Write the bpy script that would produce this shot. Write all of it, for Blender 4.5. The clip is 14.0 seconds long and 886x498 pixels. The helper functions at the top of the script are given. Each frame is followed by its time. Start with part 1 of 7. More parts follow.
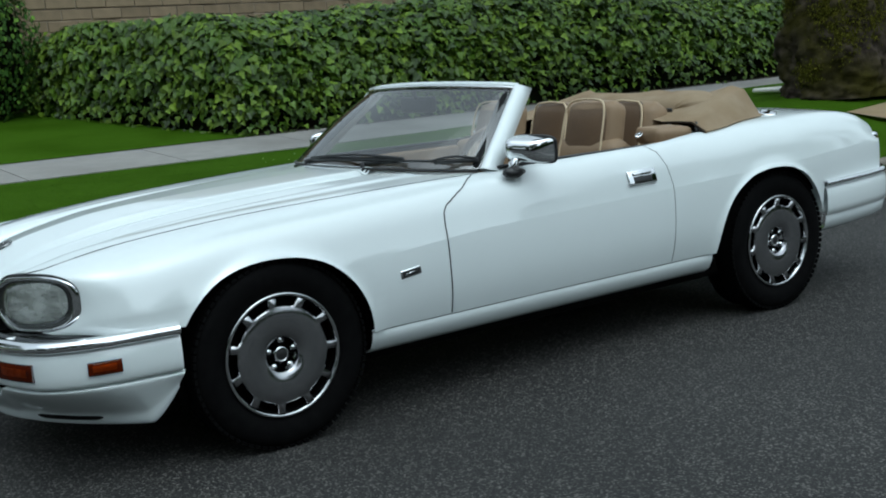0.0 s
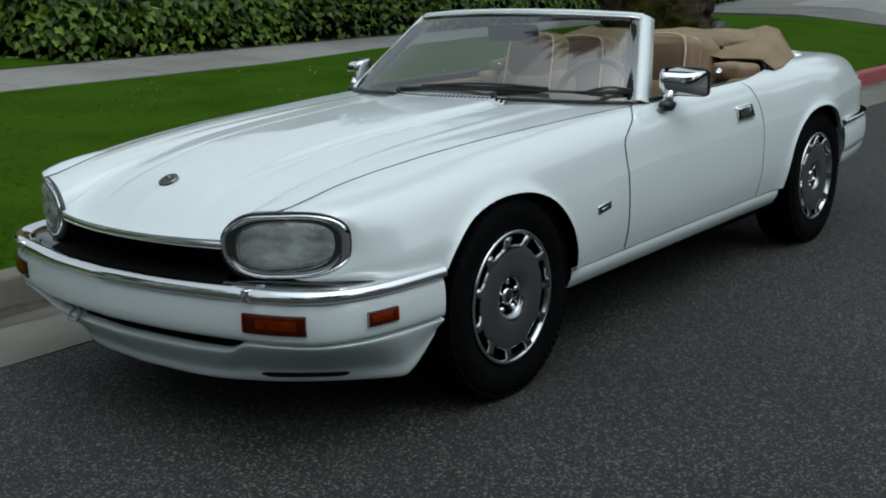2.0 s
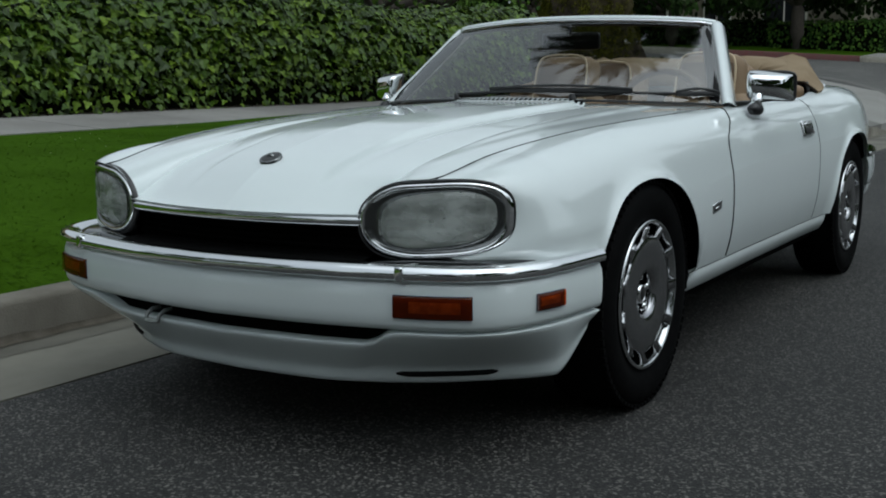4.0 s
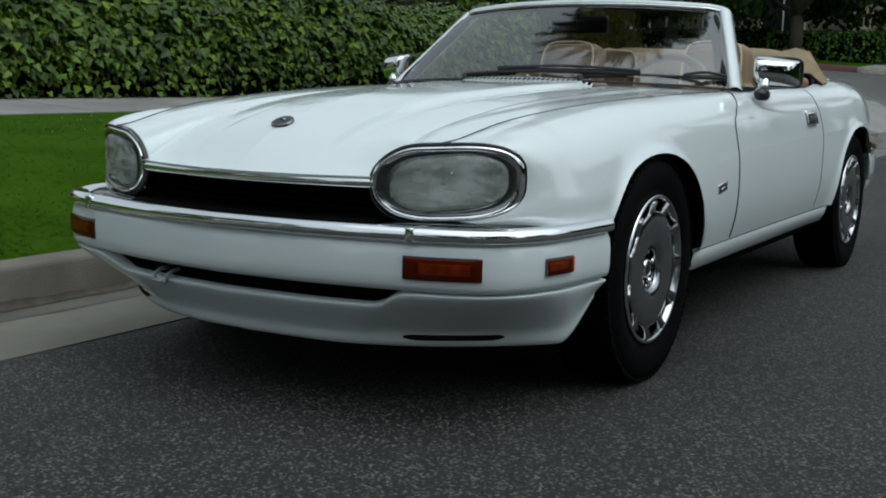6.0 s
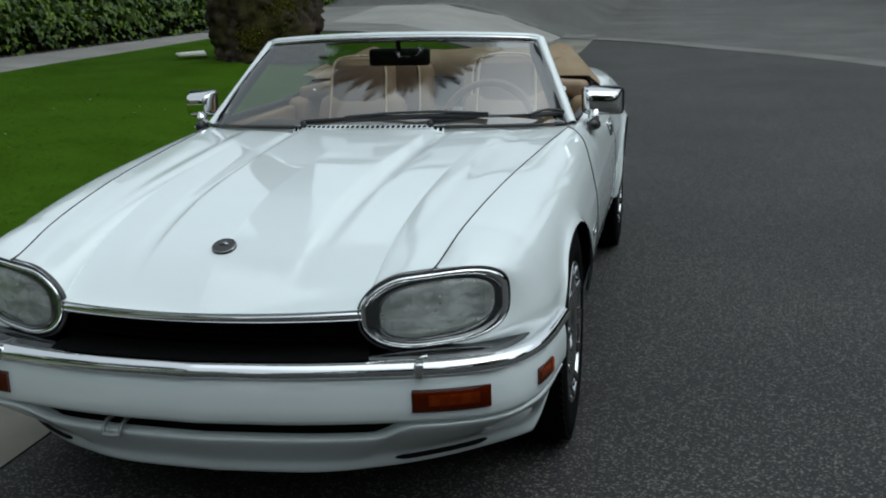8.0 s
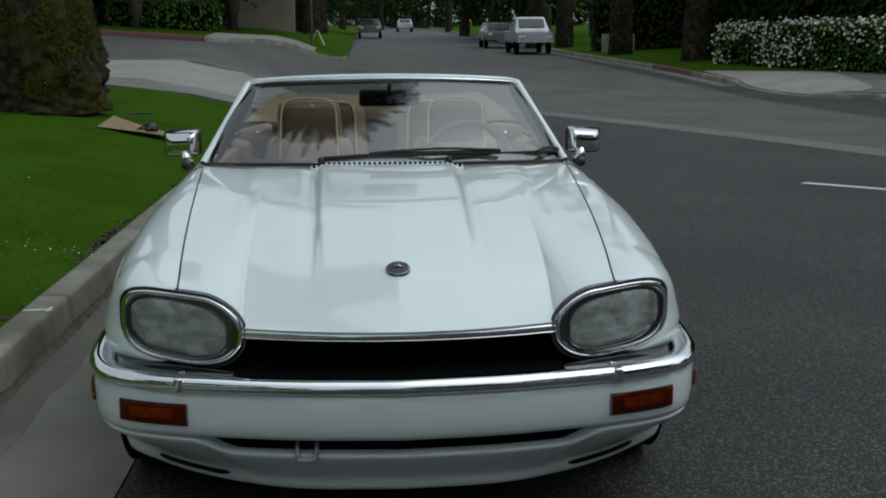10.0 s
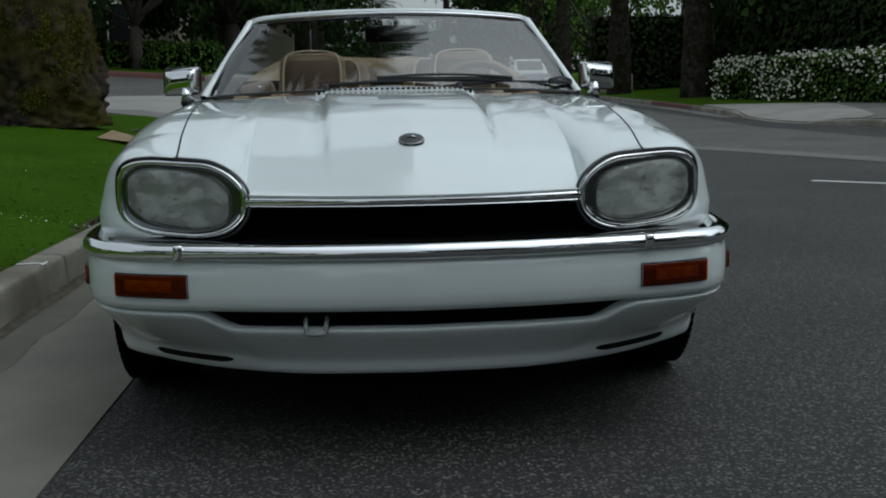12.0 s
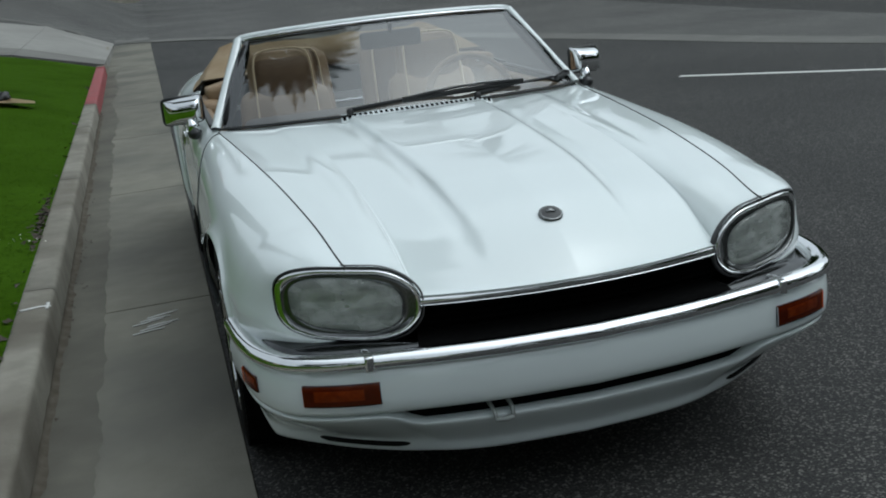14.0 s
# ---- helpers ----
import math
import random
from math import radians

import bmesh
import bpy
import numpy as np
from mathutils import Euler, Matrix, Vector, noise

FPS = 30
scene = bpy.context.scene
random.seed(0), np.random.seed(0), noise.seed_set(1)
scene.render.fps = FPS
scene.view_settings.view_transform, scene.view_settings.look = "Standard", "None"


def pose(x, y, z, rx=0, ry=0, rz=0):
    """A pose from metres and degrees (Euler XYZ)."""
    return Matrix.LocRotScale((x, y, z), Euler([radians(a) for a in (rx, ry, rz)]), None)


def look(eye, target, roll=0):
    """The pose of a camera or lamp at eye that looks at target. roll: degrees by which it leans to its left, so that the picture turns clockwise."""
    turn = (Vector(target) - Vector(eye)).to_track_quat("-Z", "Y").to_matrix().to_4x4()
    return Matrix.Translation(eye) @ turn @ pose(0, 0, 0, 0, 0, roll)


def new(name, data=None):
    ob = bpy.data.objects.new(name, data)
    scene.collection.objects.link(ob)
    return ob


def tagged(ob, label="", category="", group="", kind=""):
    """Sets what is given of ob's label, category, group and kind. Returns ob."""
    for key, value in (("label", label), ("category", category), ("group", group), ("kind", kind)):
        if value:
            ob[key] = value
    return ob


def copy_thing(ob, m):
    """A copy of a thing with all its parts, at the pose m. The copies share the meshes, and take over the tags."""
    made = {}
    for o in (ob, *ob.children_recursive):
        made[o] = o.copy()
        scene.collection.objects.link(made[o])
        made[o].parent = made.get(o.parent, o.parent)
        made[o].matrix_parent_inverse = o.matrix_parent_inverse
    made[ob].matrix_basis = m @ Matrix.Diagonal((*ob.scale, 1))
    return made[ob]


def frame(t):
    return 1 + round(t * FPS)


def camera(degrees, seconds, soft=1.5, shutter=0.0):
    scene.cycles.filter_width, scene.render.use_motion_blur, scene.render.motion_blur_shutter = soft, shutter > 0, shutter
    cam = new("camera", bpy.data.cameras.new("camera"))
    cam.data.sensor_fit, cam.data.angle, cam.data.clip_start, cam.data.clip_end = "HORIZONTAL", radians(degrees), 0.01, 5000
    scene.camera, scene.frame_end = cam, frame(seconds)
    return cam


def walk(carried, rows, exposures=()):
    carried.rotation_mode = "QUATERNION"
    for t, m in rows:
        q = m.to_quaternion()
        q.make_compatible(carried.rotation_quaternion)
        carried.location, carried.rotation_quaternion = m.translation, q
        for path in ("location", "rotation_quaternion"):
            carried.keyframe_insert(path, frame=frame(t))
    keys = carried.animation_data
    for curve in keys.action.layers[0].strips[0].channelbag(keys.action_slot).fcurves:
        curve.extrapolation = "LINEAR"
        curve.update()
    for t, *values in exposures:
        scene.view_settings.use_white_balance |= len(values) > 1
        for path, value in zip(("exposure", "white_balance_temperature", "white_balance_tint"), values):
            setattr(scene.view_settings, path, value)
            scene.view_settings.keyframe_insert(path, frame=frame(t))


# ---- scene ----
cam = camera(43.4, 14.0, 1.9)

PATH = [
    (0, (4.156, -1.625, 1.263), (2.533, -0.504, 0.933), -4.2),
    (0.5, (3.791, -1.958, 1.254), (2.287, -0.698, 0.867), -1.9),
    (1, (3.432, -2.247, 1.275), (2.027, -0.858, 0.96), -2.6),
    (1.5, (3.049, -2.484, 1.299), (1.73, -1.022, 0.949), -0.5),
    (2, (2.768, -2.778, 1.295), (1.55, -1.261, 0.831), -1.5),
    (2.5, (2.48, -2.877, 1.267), (1.326, -1.295, 0.862), -2.9),
    (2.7, (2.365, -2.889, 1.301), (1.234, -1.300, 0.856), -2.2),
    (4.8, (1.933, -2.993, 0.760), (0.913, -1.283, 0.566), -0.1),
    (5, (1.95, -2.994, 0.763), (0.928, -1.284, 0.577), -0.1),
    (5.5, (1.956, -3.001, 0.759), (0.917, -1.302, 0.579), -0.6),
    (6, (1.95, -3.013, 0.843), (0.918, -1.326, 0.548), 1.2),
    (6.5, (1.92, -3.09, 1.183), (1.026, -1.371, 0.685), 1.7),
    (7, (1.79, -3.105, 1.285), (0.988, -1.341, 0.79), -1.4),
    (7.5, (1.423, -3.101, 1.337), (0.743, -1.299, 0.795), -2.8),
    (7.7, (1.307, -3.148, 1.357), (0.734, -1.298, 0.858), -2.3),
    (10, (-0.075, -3.506, 1.308), (0.058, -1.544, 0.944), -0.2),
    (10.5, (-0.123, -3.421, 1.005), (-0.035, -1.441, 0.741), 0.4),
    (11, (-0.107, -3.401, 0.847), (-0.002, -1.418, 0.614), -2.2),
    (11.5, (-0.102, -3.396, 0.833), (0.023, -1.419, 0.559), -0.2),
    (12, (-0.112, -3.397, 0.836), (0.022, -1.42, 0.563), -0.9),
    (12.5, (-0.166, -3.417, 0.927), (-0.078, -1.451, 0.568), 2.6),
    (13, (-0.325, -3.496, 1.282), (-0.176, -1.605, 0.65), -1.6),
    (13.5, (-0.553, -3.44, 1.326), (-0.377, -1.514, 0.816), -9.1),
    (14, (-0.927, -3.296, 1.406), (-0.473, -1.418, 0.89), -5.8),
]
EXPOSURES = [(0, 0.44), (1.0, 0.34), (1.5, 0.22), (2.5, 0.09), (4.0, 0.03), (5.0, 0.03), (5.5, 0.10), (6.0, 0.20), (6.5, 0.24), (7.0, 0.24), (7.5, 0.24), (9.0, 0.12), (10.0, -0.11), (10.5, -0.14), (11.0, -0.14), (12.0, -0.12), (12.5, 0.06), (13.0, 0.16), (13.5, 0.15), (14.0, 0.14)]
KELVIN, TINT = 5950, 1.0
walk(cam, [(t, look(eye, target, roll)) for t, eye, target, roll in PATH], [(t, stops, KELVIN - 300 * max(0.0, 1 - t / 1.8), TINT - 4 * max(0.0, 1 - t / 1.8)) for t, stops in EXPOSURES])

# ---- light ----
world = bpy.data.worlds.new("overcast_sky")
scene.world = world
world.use_nodes = True
wn, wl = world.node_tree.nodes, world.node_tree.links
wn.clear()
sky = wn.new("ShaderNodeTexSky")
sky.sky_type, sky.sun_disc = "NISHITA", False
sky.sun_elevation, sky.sun_rotation = radians(62), radians(100)
sky.air_density, sky.dust_density, sky.ozone_density = 1.0, 1.6, 1.0
grey = wn.new("ShaderNodeHueSaturation")
grey.inputs["Saturation"].default_value = 0.15
back = wn.new("ShaderNodeBackground")
back.inputs["Strength"].default_value = 0.136
wout = wn.new("ShaderNodeOutputWorld")
wl.new(sky.outputs[0], grey.inputs["Color"])
# an overcast sky is brightest overhead
where = wn.new("ShaderNodeTexCoord")
axis = wn.new("ShaderNodeSeparateXYZ")
climb = wn.new("ShaderNodeMapRange")
climb.inputs["From Min"].default_value, climb.inputs["From Max"].default_value = 0.0, 1.0
climb.inputs["To Min"].default_value, climb.inputs["To Max"].default_value = 0.62, 1.75
grade = wn.new("ShaderNodeVectorMath")
grade.operation = "SCALE"
wl.new(where.outputs["Generated"], axis.inputs[0])
wl.new(axis.outputs["Z"], climb.inputs["Value"])
wl.new(grey.outputs[0], grade.inputs[0])
wl.new(climb.outputs["Result"], grade.inputs["Scale"])
wl.new(grade.outputs[0], back.inputs["Color"])
wl.new(back.outputs[0], wout.inputs["Surface"])
sun_data = bpy.data.lights.new("sun", "SUN")
sun_data.energy, sun_data.angle, sun_data.color = 0.4, radians(100), (1.0, 0.98, 0.95)
sun = new("sun", sun_data)
sun.matrix_world = look((10, -1.8, 20), (0, 0, 0))


# ---- building helpers ----
def part(name, bm, material, parent=None, label="", smooth=True):
    data = bpy.data.meshes.new(name)
    bm.to_mesh(data)
    bm.free()
    for f in data.polygons:
        f.use_smooth = smooth
    if material:
        data.materials.append(material)
    ob = new(name, data)
    if parent:
        ob.parent = parent
    if label:
        ob["label"] = label
    return ob


def raw(name, verts, faces, material, parent=None, label="", smooth=True):
    data = bpy.data.meshes.new(name)
    data.from_pydata([tuple(v) for v in verts], [], faces)
    data.update()
    if smooth:
        data.polygons.foreach_set("use_smooth", [True] * len(data.polygons))
    data.materials.append(material)
    ob = new(name, data)
    if parent:
        ob.parent = parent
    if label:
        ob["label"] = label
    return ob


def empty(name, x=0.0, y=0.0, z=0.0):
    ob = new(name)
    ob.location = (x, y, z)
    ob.empty_display_size = 0.1
    return ob


def spline(xs, ys):
    """A smooth curve through the given points, as a function."""
    xs, ys = np.array(xs, float), np.array(ys, float)
    h, d = np.diff(xs), np.diff(ys) / np.diff(xs)
    m = np.zeros(len(xs))
    m[0], m[-1] = d[0], d[-1]
    for i in range(1, len(xs) - 1):
        if d[i - 1] * d[i] > 0:
            w1, w2 = 2 * h[i] + h[i - 1], h[i] + 2 * h[i - 1]
            m[i] = (w1 + w2) / (w1 / d[i - 1] + w2 / d[i])

    def at(x):
        x = min(max(x, xs[0]), xs[-1])
        i = min(int(np.searchsorted(xs, x, side="right")) - 1, len(xs) - 2)
        t = (x - xs[i]) / h[i]
        return float((2 * t**3 - 3 * t**2 + 1) * ys[i] + (t**3 - 2 * t**2 + t) * h[i] * m[i]
                     + (-2 * t**3 + 3 * t**2) * ys[i + 1] + (t**3 - t**2) * h[i] * m[i + 1])
    return at


def catmull(points, n):
    """n points along a smooth curve through the given ones."""
    p = [Vector(q) for q in points]
    p = [p[0] * 2 - p[1]] + p + [p[-1] * 2 - p[-2]]
    out = []
    for k in range(n):
        u = k / (n - 1) * (len(p) - 3)
        i = min(int(u), len(p) - 4)
        t = u - i
        a, b, c, d = p[i:i + 4]
        out.append(0.5 * (2 * b + (c - a) * t + (2 * a - 5 * b + 4 * c - d) * t * t + (3 * b - a - 3 * c + d) * t**3))
    return out


def lattice(rows, closed_u=False, closed_v=False):
    """Vertices and faces of a grid of points, rows of equal length."""
    nu, nv = len(rows), len(rows[0])
    verts = [v for r in rows for v in r]
    faces = []
    for i in range(nu if closed_u else nu - 1):
        for j in range(nv if closed_v else nv - 1):
            a, b = i, (i + 1) % nu
            c, d = j, (j + 1) % nv
            faces.append((a * nv + c, a * nv + d, b * nv + d, b * nv + c))
    return verts, faces


def flip(faces):
    return [tuple(reversed(f)) for f in faces]


def box_bm(size, centre=(0, 0, 0), bevel=0.0, segments=2, bm=None, turn=None):
    bm = bm or bmesh.new()
    m = Matrix.Translation(centre) @ (turn or Matrix()) @ Matrix.Diagonal((*size, 1))
    made = bmesh.ops.create_cube(bm, size=1, matrix=m)
    if bevel:
        edges = list({e for v in made["verts"] for e in v.link_edges})
        bmesh.ops.bevel(bm, geom=edges, offset=bevel, segments=segments, affect="EDGES", profile=0.6)
    return bm


def rod(path, radius, sides=8, bm=None, flat=1.0, caps=True):
    """A tube along a path; radius may be a number or one per point."""
    bm = bm or bmesh.new()
    path = [Vector(p) for p in path]
    rings = []
    up = Vector((0, 0, 1))
    for i, p in enumerate(path):
        d = (path[min(i + 1, len(path) - 1)] - path[max(i - 1, 0)]).normalized()
        a = d.cross(up)
        if a.length < 1e-3:
            a = d.cross(Vector((1, 0, 0)))
        a.normalize()
        b = a.cross(d)
        r = radius[i] if hasattr(radius, "__len__") else radius
        rings.append([bm.verts.new(p + r * (math.cos(2 * math.pi * k / sides) * a + flat * math.sin(2 * math.pi * k / sides) * b))
                      for k in range(sides)])
    for i in range(len(rings) - 1):
        for k in range(sides):
            bm.faces.new((rings[i][k], rings[i][(k + 1) % sides], rings[i + 1][(k + 1) % sides], rings[i + 1][k]))
    if caps:
        bm.faces.new(list(reversed(rings[0])))
        bm.faces.new(rings[-1])
    bmesh.ops.recalc_face_normals(bm, faces=bm.faces)
    return bm


def lathe(profile, steps, axis="x", bm=None):
    """A body turned from (radius, height) pairs round the x or z axis."""
    bm = bm or bmesh.new()
    rings = []
    for r, h in profile:
        ring = []
        for k in range(steps):
            a = 2 * math.pi * k / steps
            c, s = r * math.cos(a), r * math.sin(a)
            ring.append(bm.verts.new((h, c, s) if axis == "x" else (c, s, h)))
        rings.append(ring)
    for i in range(len(rings) - 1):
        for k in range(steps):
            bm.faces.new((rings[i][k], rings[i][(k + 1) % steps], rings[i + 1][(k + 1) % steps], rings[i + 1][k]))
    bmesh.ops.recalc_face_normals(bm, faces=bm.faces)
    return bm


# ---- materials ----
def material(name, base, rough=0.5, metal=0.0, other=None, scale=20.0, mix=0.5, bump=0.0, bump_scale=80.0,
             coat=0.0, vary=0.0, big=None, big_scale=0.7, detail=6.0, spec=0.5, transmission=0.0, emission=None, power=0.0,
             sheen=0.0, island=0.0, coat_rough=0.05, coat_ior=1.5):
    """A surface with grain at two scales: noise between base and other, wider stains towards big, a fine bump."""
    mat = bpy.data.materials.new(name)
    mat.use_nodes = True
    nt = mat.node_tree
    n, l = nt.nodes, nt.links
    b = n["Principled BSDF"]
    b.inputs["Roughness"].default_value = rough
    b.inputs["Metallic"].default_value = metal
    b.inputs["Specular IOR Level"].default_value = spec
    b.inputs["Coat Weight"].default_value = coat
    b.inputs["Coat Roughness"].default_value = coat_rough
    b.inputs["Coat IOR"].default_value = coat_ior
    b.inputs["Transmission Weight"].default_value = transmission
    b.inputs["Sheen Weight"].default_value = sheen
    if emission:
        b.inputs["Emission Color"].default_value = (*emission, 1)
        b.inputs["Emission Strength"].default_value = power
    co = n.new("ShaderNodeTexCoord")
    colour = None
    if other:
        no = n.new("ShaderNodeTexNoise")
        no.inputs["Scale"].default_value, no.inputs["Detail"].default_value = scale, detail
        l.new(co.outputs["Object"], no.inputs["Vector"])
        ramp = n.new("ShaderNodeValToRGB")
        ramp.color_ramp.elements[0].position, ramp.color_ramp.elements[1].position = 0.5 - 0.4 * mix, 0.5 + 0.4 * mix
        ramp.color_ramp.elements[0].color, ramp.color_ramp.elements[1].color = (*base, 1), (*other, 1)
        l.new(no.outputs["Fac"], ramp.inputs["Fac"])
        colour = ramp.outputs["Color"]
    if big:
        nb = n.new("ShaderNodeTexNoise")
        nb.inputs["Scale"].default_value, nb.inputs["Detail"].default_value = big_scale, 5.0
        l.new(co.outputs["Object"], nb.inputs["Vector"])
        rb = n.new("ShaderNodeValToRGB")
        rb.color_ramp.elements[0].position, rb.color_ramp.elements[1].position = 0.42, 0.68
        l.new(nb.outputs["Fac"], rb.inputs["Fac"])
        mx = n.new("ShaderNodeMix")
        mx.data_type = "RGBA"
        l.new(rb.outputs["Color"], mx.inputs["Factor"])
        if colour:
            l.new(colour, mx.inputs["A"])
        else:
            mx.inputs["A"].default_value = (*base, 1)
        mx.inputs["B"].default_value = (*big, 1)
        colour = mx.outputs["Result"]
    if vary or island:
        hs = n.new("ShaderNodeHueSaturation")
        rng = n.new("ShaderNodeMapRange")
        amount = vary or island
        rng.inputs["To Min"].default_value, rng.inputs["To Max"].default_value = 1 - amount, 1 + amount
        if island:
            geo = n.new("ShaderNodeNewGeometry")
            l.new(geo.outputs["Random Per Island"], rng.inputs["Value"])
        else:
            info = n.new("ShaderNodeObjectInfo")
            l.new(info.outputs["Random"], rng.inputs["Value"])
        l.new(rng.outputs["Result"], hs.inputs["Value"])
        if colour:
            l.new(colour, hs.inputs["Color"])
        else:
            hs.inputs["Color"].default_value = (*base, 1)
        colour = hs.outputs["Color"]
    if colour:
        l.new(colour, b.inputs["Base Color"])
    else:
        b.inputs["Base Color"].default_value = (*base, 1)
    if bump:
        nz = n.new("ShaderNodeTexNoise")
        nz.inputs["Scale"].default_value, nz.inputs["Detail"].default_value = bump_scale, 5.0
        l.new(co.outputs["Object"], nz.inputs["Vector"])
        bp = n.new("ShaderNodeBump")
        bp.inputs["Strength"].default_value, bp.inputs["Distance"].default_value = bump, 0.01
        l.new(nz.outputs["Fac"], bp.inputs["Height"])
        l.new(bp.outputs["Normal"], b.inputs["Normal"])
    return mat


PAINT = material("white_car_paint", (0.735, 0.785, 0.785), rough=0.6, coat=1.0, spec=0.0, big=(0.715, 0.77, 0.765), big_scale=1.5, coat_rough=0.012, coat_ior=1.85)
CHROME = material("chrome", (0.84, 0.85, 0.86), rough=0.025, metal=1.0)
CHROME_DULL = material("polished_alloy", (0.60, 0.61, 0.62), rough=0.16, metal=1.0, other=(0.54, 0.55, 0.56), scale=40)
ALLOY = material("polished_wheel_alloy", (0.43, 0.43, 0.44), rough=0.17, metal=1.0, other=(0.38, 0.38, 0.39), scale=30)
REFLECTOR = material("lamp_reflector", (0.94, 0.96, 0.93), rough=0.34, metal=0.45, other=(0.58, 0.62, 0.57), scale=26, mix=0.5, bump=0.55, bump_scale=26)
TYRE = material("tyre_rubber", (0.0022, 0.0022, 0.0024), rough=0.75, spec=0.05, other=(0.0045, 0.0045, 0.0045), scale=25, bump=0.15, bump_scale=160)
GRILLE_SHADE_BLACK = material("matt_black_grille_and_shade", (0.002, 0.002, 0.002), rough=0.8, spec=0.03, other=(0.004, 0.004, 0.004), scale=60)
BLACK = material("black_trim", (0.012, 0.012, 0.013), rough=0.4, other=(0.02, 0.02, 0.02), scale=60)
RUBBER_BLACK = material("black_rubber_seal", (0.006, 0.006, 0.0065), rough=0.7, spec=0.15, other=(0.010, 0.010, 0.010), scale=40)
RUBBER = material("grey_rubber_seal", (0.03, 0.03, 0.032), rough=0.5, other=(0.045, 0.045, 0.045), scale=50)
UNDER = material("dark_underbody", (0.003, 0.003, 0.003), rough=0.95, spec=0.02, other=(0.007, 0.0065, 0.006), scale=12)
GAP = material("panel_gap_shadow", (0.03, 0.033, 0.033), rough=0.8)
AMBER_BACK = material("lamp_reflector_white", (0.55, 0.50, 0.42), rough=0.3, other=(0.30, 0.26, 0.22), scale=60)
AMBER_SEAT = material("amber_seat", (0.17, 0.11, 0.08), rough=0.4, other=(0.11, 0.07, 0.05), scale=40)
BEZEL_DARK = material("dark_metal_bezel", (0.20, 0.205, 0.205), rough=0.26, metal=1.0, other=(0.14, 0.144, 0.144), scale=30)
CHROME_DARK = material("smoked_metal", (0.26, 0.265, 0.265), rough=0.22, metal=1.0, other=(0.16, 0.165, 0.165), scale=30)
TOW_GREY = material("dirty_white_enamel", (0.34, 0.36, 0.35), rough=0.45, other=(0.24, 0.25, 0.24), scale=40, bump=0.2, bump_scale=90)
LEDGE_SHADE = material("shaded_chrome_ledge", (0.085, 0.088, 0.09), rough=0.10, metal=1.0, other=(0.06, 0.062, 0.064), scale=20)
RED_LENS = material("red_lens", (0.35, 0.012, 0.012), rough=0.14, coat=0.6, other=(0.25, 0.01, 0.01), scale=20)
TAN = material("tan_leather", (0.28, 0.195, 0.118), rough=0.5, spec=0.3, other=(0.225, 0.155, 0.092), scale=6, bump=0.2, bump_scale=140)
TAN_DARK = material("brown_leather", (0.135, 0.085, 0.047), rough=0.5, spec=0.3, other=(0.10, 0.062, 0.034), scale=8, bump=0.2, bump_scale=140)
PIPING = material("cream_piping", (0.62, 0.50, 0.33), rough=0.5, other=(0.55, 0.43, 0.28), scale=20)
LINING = material("dark_brown_lining", (0.028, 0.021, 0.016), rough=0.9, spec=0.1, other=(0.04, 0.031, 0.023), scale=40)
CANVAS = material("tan_canvas", (0.318, 0.250, 0.170), rough=0.9, spec=0.1, other=(0.265, 0.200, 0.126), scale=6, bump=0.35, bump_scale=300, big=(0.24, 0.176, 0.108), big_scale=5)
WOOD = material("walnut", (0.13, 0.06, 0.025), rough=0.25, other=(0.22, 0.11, 0.045), scale=9, coat=0.5)


def glass(name, tint, rough=0.0, mixer=0.92):
    mat = bpy.data.materials.new(name)
    mat.use_nodes = True
    n, l = mat.node_tree.nodes, mat.node_tree.links
    n.clear()
    clear = n.new("ShaderNodeBsdfTransparent")
    clear.inputs["Color"].default_value = (*tint, 1)
    shine = n.new("ShaderNodeBsdfGlossy")
    shine.inputs["Roughness"].default_value = rough
    fres = n.new("ShaderNodeFresnel")
    fres.inputs["IOR"].default_value = mixer
    mx = n.new("ShaderNodeMixShader")
    out = n.new("ShaderNodeOutputMaterial")
    l.new(fres.outputs[0], mx.inputs["Fac"])
    l.new(clear.outputs[0], mx.inputs[1])
    l.new(shine.outputs[0], mx.inputs[2])
    l.new(mx.outputs[0], out.inputs["Surface"])
    return mat


GLASS = glass("windscreen_glass", (0.68, 0.71, 0.70), mixer=2.4)
AMBER = glass("amber_lens", (0.92, 0.33, 0.03), rough=0.05, mixer=1.35)



